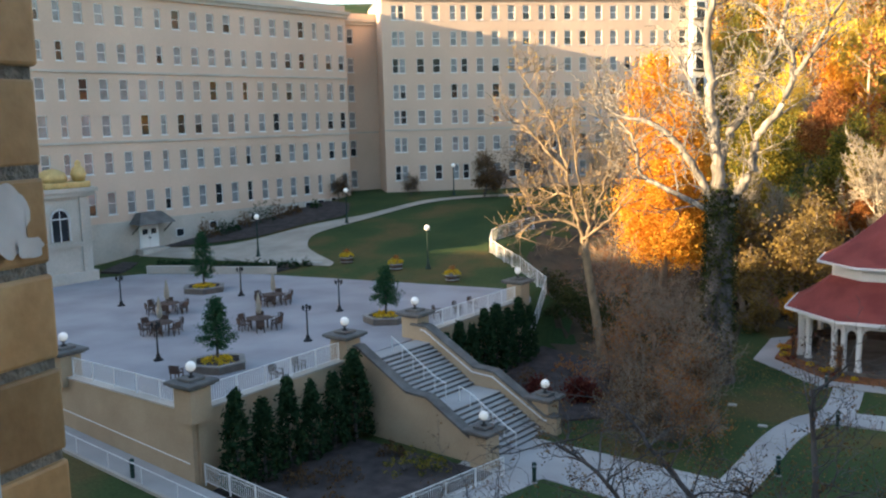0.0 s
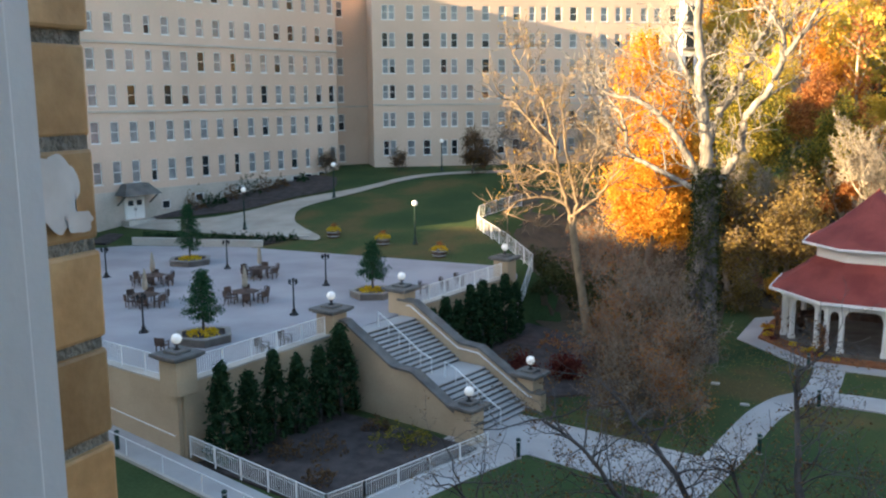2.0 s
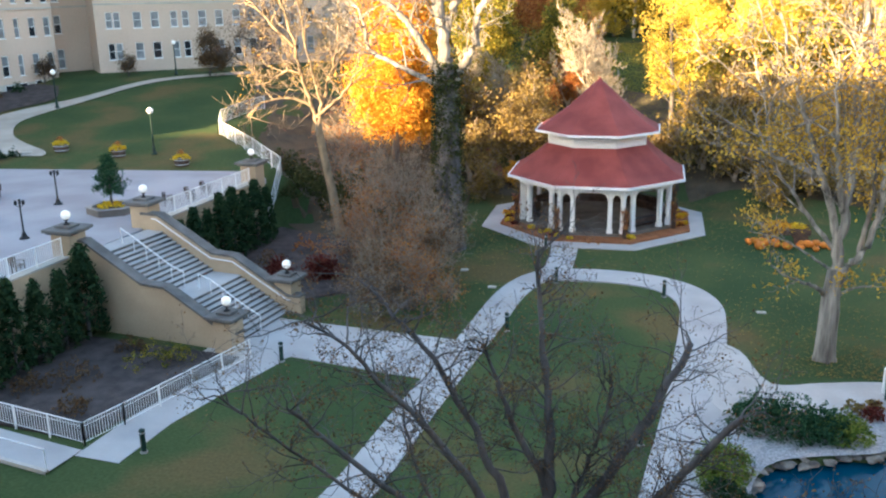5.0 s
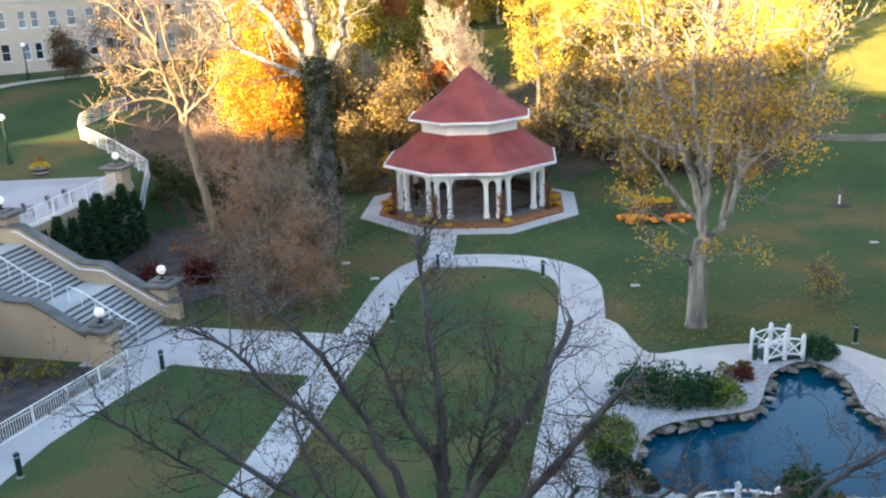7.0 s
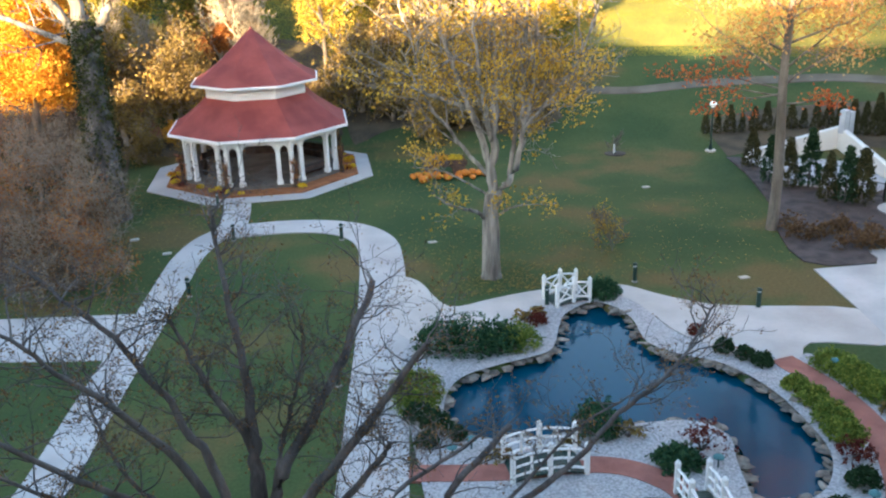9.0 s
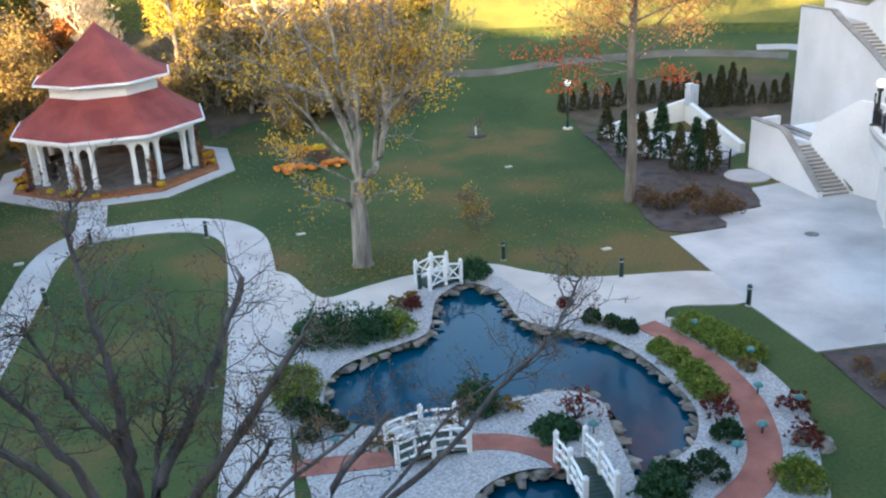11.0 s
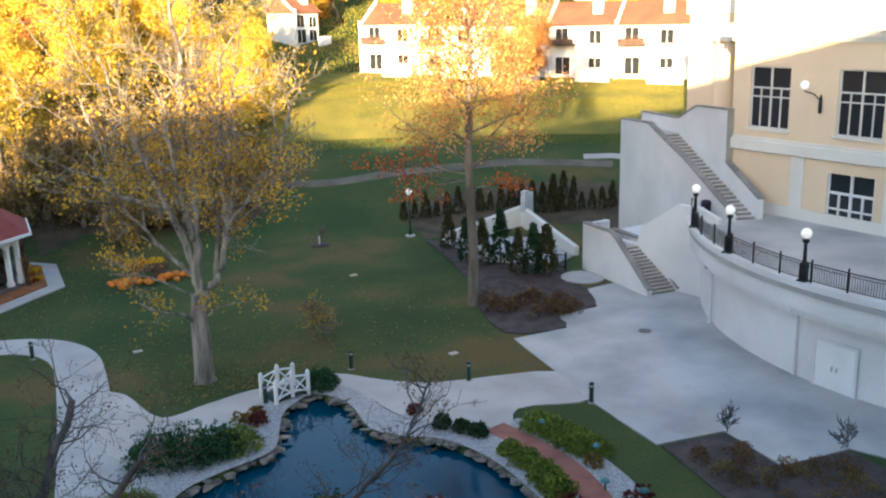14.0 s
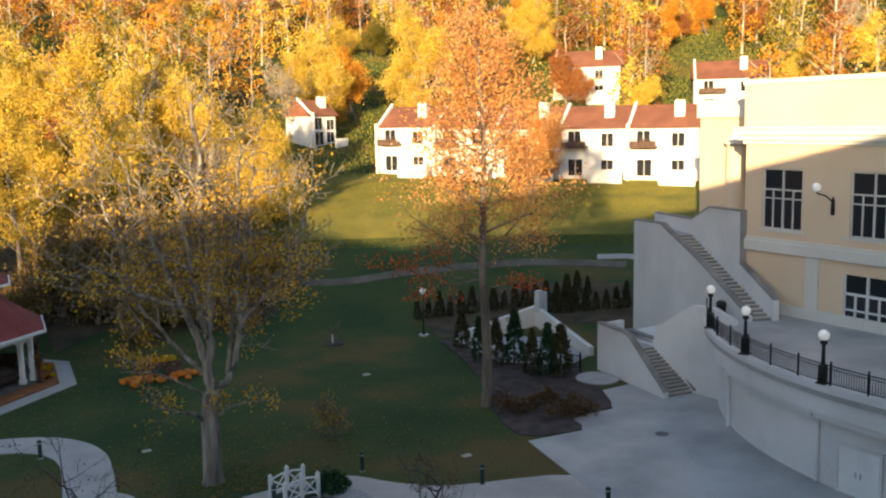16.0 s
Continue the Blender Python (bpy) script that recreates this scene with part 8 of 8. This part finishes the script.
for k in range(30):
    x, y = rng.uniform(18.6, 22.5), rng.uniform(19.5, 31)
    if inside(x, y, POND_LINE) or min((Vector((x, y, 0)) - p).length for p in BRICK_LINE) < 1.15:
        continue
    th = part_me("garden_boulder", rng.choice(BOULDERS), None, None)
    th.matrix_basis = pose(x, y, 0.1, 0, 0, rng.uniform(0, 360)) @ Matrix.Scale(rng.uniform(0.3, 0.7), 4)
    tagged(th, "small weathered boulder lying in white gravel", "boulder", "garden boulders")

# ---- plaza edges and the court ----
plate("planting_bed_plaza", [(24.6, 18.1), (26.4, 24.8), (29.5, 24.0), (28.9, 20.8), (32.4, 20.0), (31.6, 16), (27, 15.5)], 0, M_MULCH, "bare mulch bed beside the plaza", "planting bed", 0.07)
plate("planting_bed_lawn", smooth_line([(29.5, 40.2), (33.0, 38.8), (34.0, 40.8), (37.0, 40.7), (39.0, 43.9), (40.5, 47.5), (43, 51), (44.5, 58), (41, 65), (38.2, 64.5), (36.5, 57.5), (33.5, 49.5), (31.8, 46.6)], 3, True), 0, M_MULCH, "dark mulch bed with brown shrubs beside the lawn", "planting bed", 0.07)
rng = random.Random(51)
for k in range(46):
    x, y = rng.uniform(26, 31), rng.uniform(16.5, 23.5)
    if x > 29.3 and y > 20:
        continue
    shrub(x, y, 0.07, rng.uniform(0.3, 0.6), 0.35, (L_BROWN, L_TAN, L_BRONZE)[k % 3], 600 + k, "small dormant perennial in the mulch bed", "perennial", n=34, size=0.035, per=12, group="dormant perennials")
for k in range(16):
    x, y = rng.uniform(31.0, 36.5), rng.uniform(40.9, 46.0)
    if x > 35 and y > 43 or x < 31.5 and y > 44:
        continue
    shrub(x, y, 0.07, rng.uniform(0.6, 1.0), rng.uniform(0.5, 0.9), L_BROWN, 650 + k, "straggly brown shrub beside the plaza", n=50, size=0.08, group="brown shrubs beside the plaza")
for i, (x, y, r, h) in enumerate(((-20.5, 68.5, 1.8, 2.2), (-18.2, 70.5, 2.0, 2.6), (-16.2, 68.4, 1.7, 1.8), (-21.5, 73.5, 2.2, 3.0), (-14.2, 66.2, 1.4, 1.4), (-17.6, 75.0, 2.2, 2.8), (-24.0, 75.5, 2.0, 2.6), (-13.0, 72.4, 1.8, 2.0))):
    shrub(x, y, ground_z(x, y), r, h, L_IVY, 800 + i, "shaggy dark evergreen shrub under the trees", n=220, size=0.12, group="dark shrubs under the trees")
for x, y, s in ((29.6, 24.1, 1.0), (32.6, 20.3, 1.0)):
    tree(at(x, y), "tiny bare sapling at the plaza edge", 700 + int(x), 1.0 * s, 0.03, 3, (6, 5, 3), M_DARKBARK, spread=0.6, first=0.3, name="sapling")
for i, (x, y, s) in enumerate(((37.6, 58.5, 0.85), (36.4, 54.3, 0.9), (37.0, 53.0, 1.0), (38.2, 52.4, 1.1), (37.4, 49.2, 0.95), (38.2, 48.5, 1.0), (39.0, 48.0, 1.05))):
    put_arb(x, y, 0.07, s * 1.05, "arborvitae beside the court", ARB if i % 2 else DRY_ARB)
for i in range(17):
    u = i / 16
    x, y = 38.5 + 15 * u, 67.0 - 5.0 * u
    put_arb(x, y, ground_z(x, y), rng.uniform(0.5, 0.85), "arborvitae row behind the court", DRY_ARB)
for i in range(10):
    u = i / 9
    x, y = 47.5 + 7 * u, 62.0 - 4.0 * u
    put_arb(x, y, ground_z(x, y), rng.uniform(0.5, 0.85), "arborvitae row behind the court", DRY_ARB)


def court_walls():
    th = thing("court_wall", pose(0, 0, 0), "low tan concrete walls of a sunken court", "wall")
    for (x0, y0, h0), (x1, y1, h1) in (((38.2, 60.2, 0.8), (46.2, 60.2, 2.1)), ((46.2, 60.2, 2.1), (44.2, 50.8, 0.7))):
        d = Vector((x1 - x0, y1 - y0, 0)).normalized()
        s = Vector((d.y, -d.x, 0)) * 0.2
        bm = B()
        vs = [bm.verts.new((px + sg * s.x, py + sg * s.y, z)) for px, py, h in ((x0, y0, h0), (x1, y1, h1)) for sg in (-1, 1) for z in (-0.1, h)]
        for q in ((0, 1, 3, 2), (4, 6, 7, 5), (0, 4, 5, 1), (2, 3, 7, 6), (1, 5, 7, 3), (0, 2, 6, 4)):
            bm.faces.new([vs[k] for k in q])
        bmesh.ops.recalc_face_normals(bm, faces=bm.faces)
        part("wall_body", bm, M_TRIM, th)
    part("court_floor", slab(B(), [(37.6, 53.4), (38.4, 60.0), (46.0, 60.0), (43.9, 50.8), (41, 49.6)], -0.1, 0.1), M_PATH, th)
    return th


court_walls()
th = thing("utility_box", pose(46.2, 59.6, 0.1, 0, 0, 20), "grey electrical cabinet on a post by the court", "utility box")
part("cabinet", box(B(), -0.5, 0.1, -0.25, 0.25, 1.6, 3.4, bevel=0.02), M_STEEL, th)
part("cabinet", box(B(), 0.15, 0.75, -0.25, 0.25, 1.4, 3.2, bevel=0.02), M_STEEL, th)
for x in (-0.3, 0.5):
    part("post", box(B(), x - 0.05, x + 0.05, -0.05, 0.05, -0.1, 1.6), M_STEEL, th)
tagged(part("patio_round", lathe(B(), [(1.5, -0.1), (1.5, 0.13)], 24, Matrix.Translation((40.5, 45.9, 0))), M_PATH, None), "small round concrete pad beside the court", "pavement", kind="structure")
for x, y in ((11.1, 50.1), (28.1, 56.5), (25.3, 39.2), (-4.4, 53.4), (-6.5, 56.8)):
    tagged(part("ground_box", box(B(), -0.26, 0.26, -0.18, 0.18, -0.05, 0.05, Matrix.Translation((x, y, 0)), bevel=0.02), M_STONE, None), "pale flush utility cover in the grass", "utility cover", "utility covers in the lawn")
tagged(part("planting_bed_slope", strip(B(), smooth_line([(37.6, 61.8), (44, 61.8), (50, 57), (53, 52)]), smooth_line([(39.5, 69.5), (46, 69), (54, 65.5), (58, 61.5)]), 0.06), M_LITTER, None), "brown mulch slope behind the court", "planting bed", kind="structure")
tagged(part("path_hill", ribbon(B(), smooth_line([(30, 81.5), (35.9, 78), (42.5, 76.2), (49.6, 73.2), (54.4, 70.6), (60.6, 64.5)], 8), 1.4, None, lift=0.06), M_DIRT, None), "narrow path crossing the hill lawn", "path", kind="structure")
tagged(part("bin", lathe(B(), [(0.3, 0), (0.34, 0.8), (0.36, 0.85), (0.25, 1.0), (0.05, 1.05)], 12, Matrix.Translation((45.0, 39.2, ZT))), M_BLACK, None), "black domed litter bin on the terrace", "litter bin")

tagged(part("path_hillside", ribbon(B(), smooth_line([(59.6, 67.6), (60.6, 66.8), (61.8, 65.8), (63.0, 64.0)]), 1.0, None, lift=0.06), M_PATH, None), "short pale walk on the hill beside the stairs", "path", kind="structure")
tagged(part("path_grove", ribbon(B(), smooth_line([(-2.0, 76.0), (-4.5, 79.6), (-6.7, 83.2), (-7.6, 86.2), (-6.4, 90.2), (-4.2, 92.3), (-0.5, 93.0)]), 1.2, None, lift=0.12), M_BRICKPATH, None), "red brick path winding from the gazebo into the grove", "path", kind="structure")
th = thing("garden_gate", pose(40.2, 49.0, 0.1, 0, 0, -68), "black iron garden gate beside the round pad", "gate")
for x in (-1.2, 0.0, 1.2):
    part("post", box(B(), x - 0.05, x + 0.05, -0.05, 0.05, -0.1, 1.35), M_BLACK, th)
for z in (0.2, 1.1):
    part("rail", box(B(), -1.2, 1.2, -0.02, 0.02, z, z + 0.05), M_BLACK, th)
for k in range(15):
    part("picket", box(B(), -1.1 + 0.157 * k, -1.08 + 0.157 * k, -0.01, 0.01, 0.2, 1.15), M_BLACK, th)
tree(at(30.0, 66.0), "thin bare sapling in a mulch ring on the lawn", 720, 1.3, 0.03, 3, (6, 5, 3), M_BARK, spread=0.55, first=0.4, name="sapling")
tagged(part("mulch_ring", lathe(B(), [(0.9, -0.1), (0.85, 0.03), (0.4, 0.07), (0.05, 0.08)], 20, Matrix.Translation((30.0, 66.0, ground_z(30, 66)))), M_MULCH, None), "round mulch ring under a sapling", "mulch ring")
tagged(part("trunk_guard", lathe(B(), [(0.07, 0.05), (0.07, 0.75)], 10, Matrix.Translation((29.86, 65.9, ground_z(30, 66)))), M_WHITE, None), "white plastic trunk guard tube on the lawn", "trunk guard")
tree(at(20.5, 45.2), "slender sapling with a few amber leaves", 721, 1.9, 0.03, 4, (6, 5, 4, 3), M_BARK, L_AMBER, 4, 0.06, 0.16, 0.09, spread=0.75, first=0.15, name="sapling")

for o in ARB + DRY_ARB:
    for c in (*o.children_recursive, o):
        bpy.data.objects.remove(c)


# ---- houses on the hill ----
def town_house(x, y, z, yaw, w, d, h, rise, seed, label, balcony=True):
    """A white two-storey house with a brown gable roof, chimney, balcony and windows; its front faces -y."""
    th = thing("town_house", pose(x, y, z, 0, 0, yaw), label, "house", "white town houses on the hill")
    part("wall", box(B(), 0, w, 0, d, -2.5, h), M_WHITEWALL, th)
    bm = B()
    o = 0.5
    vs = [bm.verts.new(p) for p in ((-o, -o, h - 0.2), (w + o, -o, h - 0.2), (w + o, d + o, h - 0.2), (-o, d + o, h - 0.2), (-o, d * 0.55, h + rise), (w + o, d * 0.55, h + rise))]
    for f in ((0, 1, 5, 4), (3, 4, 5, 2), (0, 4, 3), (1, 2, 5), (0, 3, 2, 1)):
        bm.faces.new([vs[k] for k in f])
    bmesh.ops.recalc_face_normals(bm, faces=bm.faces)
    roof = part("roof", bm, M_HOUSEROOF, th, "brown shingle gable roof")
    part("chimney", box(B(), w * 0.62, w * 0.62 + 1.2, d * 0.22, d * 0.22 + 1.0, h - 0.3, h + rise + 0.5), M_WHITEWALL, roof, "square white chimney")
    part("party_wall", box(B(), -0.15, 0.15, -0.8, d + 0.3, -2.0, h + 0.4), M_WHITEWALL, th)
    bm = B()
    fs = [[bm.verts.new((xx, yy, zz)) for yy, zz in ((-0.8, h - 0.2), (d * 0.55, h + rise + 0.5), (d * 0.55, h - 0.3))] for xx in (-0.15, 0.2)]
    bm.faces.new(fs[0])
    bm.faces.new(fs[1][::-1])
    for k in range(3):
        bm.faces.new((fs[0][k], fs[0][(k + 1) % 3], fs[1][(k + 1) % 3], fs[1][k]))
    part("gable_fin", bm, M_WHITEWALL, th)
    for x0, z0, ww, hh in ((w * 0.12, h - 2.3, 1.6, 1.8), (w * 0.62, h - 2.4, 1.5, 1.6), (w * 0.12, 0.3, 1.8, 2.0), (w * 0.62, 0.6, 1.5, 1.6)):
        win = part("window", box(B(), x0, x0 + ww, -0.06, 0.02, z0, z0 + hh), M_GLASS, th)
        fr = B()
        for a, b, c, e in ((-0.08, 0, 0, hh), (ww, ww + 0.08, 0, hh), (ww / 2 - 0.03, ww / 2 + 0.03, 0, hh), (0, ww, hh, hh + 0.08)):
            box(fr, x0 + a, x0 + b, -0.1, 0.0, z0 + c, z0 + e)
        part("window_frame", fr, M_WHITE, win)
    if balcony:
        b = part("balcony", box(B(), w * 0.05, w * 0.42, -1.4, 0, h - 2.6, h - 2.4), M_WOOD, th, "brown timber balcony")
        part("balcony_rail", box(box(B(), w * 0.05, w * 0.42, -1.42, -1.36, h - 1.6, h - 1.5), w * 0.05, w * 0.42, -1.42, -1.36, h - 2.4, h - 1.75), M_WOOD, b)
    part("garden_wall", box(B(), w * 0.5, w, -3.0, -2.8, -2.5, 1.2), M_WHITEWALL, th)


row_yaw = math.degrees(math.atan2(75.7 - 110.6, 83.1 - 59.0))
for k in range(5):
    u = k * 8.6
    x, y = 58.6 + 0.568 * u, 111.2 - 0.823 * u
    town_house(x, y, ground_z(x, y) + 0.2, row_yaw, 8.4, 8.0, 6.3, 2.6, k, "white town house with a brown roof and balcony")
town_house(108.6, 135.0, ground_z(108.6, 135) + 0.3, row_yaw + 10, 12.0, 9.0, 5.8, 3.0, 11, "white house with a brown gable on the ridge")
town_house(119.0, 110.2, ground_z(119, 110.2) + 0.3, row_yaw + 10, 12.0, 9.0, 5.8, 3.0, 12, "white house with a brown gable on the ridge")
town_house(90.0, 155.0, ground_z(90, 155) + 0.3, row_yaw + 25, 14.0, 9.0, 5.8, 3.0, 13, "white house half hidden by trees on the ridge")
town_house(58.6, 134.0, ground_z(58.6, 134) + 0.2, row_yaw + 70, 5.0, 6.0, 5.0, 2.4, 14, "small white gabled house among trees", False)


# ---- the window of the room ----
def window_jamb():
    """Brick reveal and painted sash at the edge of the opening."""
    th = thing("brick_pier", pose(0, 0, 0), "weathered glazed tan brick reveal with grey mortar", "wall", kind="structure")
    x1 = JX
    part("mortar", box(B(), x1 - 0.22, x1 - 0.003, JY0 + 0.004, JY1 - 0.003, 17.0, 19.4), M_MORTAR, th)
    course = 0.0695
    k = 0
    z = 17.0 + JZ
    while z < 19.3:
        bm = box(B(), x1 - 0.20, x1 + random.Random(k).uniform(-0.003, 0.003), JY0, JY1, z, z + course - 0.0075, bevel=0.003)
        part("brick", bm, M_BRICK, th)
        z += course
        k += 1
    th2 = thing("window_sash", pose(0, 0, 0), "pale painted window frame with grooved stile", "window")
    part("stile", box(box(B(), -0.4255, -0.4025, 0.270, 0.30, 17.0, 19.4, bevel=0.002), -0.4255, -0.408, 0.225, 0.265, 17.0, 19.4, bevel=0.002), M_SASH, th2)
    part("outer_stile", box(box(B(), -0.60, -0.434, 0.30, 0.34, 17.0, 19.4, bevel=0.003), -0.434, -0.422, 0.304, 0.33, 17.0, 19.4), M_SASH, th2)
    part("inner_stile", box(B(), -0.56, -0.434, 0.225, 0.26, 17.0, 19.4, bevel=0.003), M_SASH, th2)
    part("sill", box(B(), x1, 1.75, JY0 - 0.08, JY1 + 0.05, 17.15, 17.2, bevel=0.005), M_SASH, th2)
    return th


JX, JY0, JY1, JZ = -0.525, 0.385, 0.47, 0.0
PIER = window_jamb()
# a smear of old white paint on one brick
M_PAINTFLAKE = mat("flaking_white_paint", (0.52, 0.50, 0.50), (0.66, 0.64, 0.64), 25.0, 90.0, 0.7, 0.015, grain=0.06)
rr = random.Random(4)
for deep, (cy, cz, ry, rz) in enumerate(((0.433, 17.937, 0.017, 0.028), (0.420, 17.952, 0.013, 0.010), (0.447, 17.918, 0.012, 0.008))):
    bm = B()
    ring = []
    for k in range(28):
        a = 2 * math.pi * k / 28
        q = 1 + 0.45 * noise.noise((math.cos(a) * 1.7 + cy * 50, math.sin(a) * 1.7, cz))
        ring.append((cy + ry * q * math.cos(a), cz + rz * q * math.sin(a)))
    bm.faces.new([bm.verts.new((JX + 0.0042 + 0.0006 * deep, y, z)) for y, z in ring])
    bmesh.ops.triangulate(bm, faces=bm.faces)
    part("paint_flake", bm, M_PAINTFLAKE, PIER, "patch of old white paint")
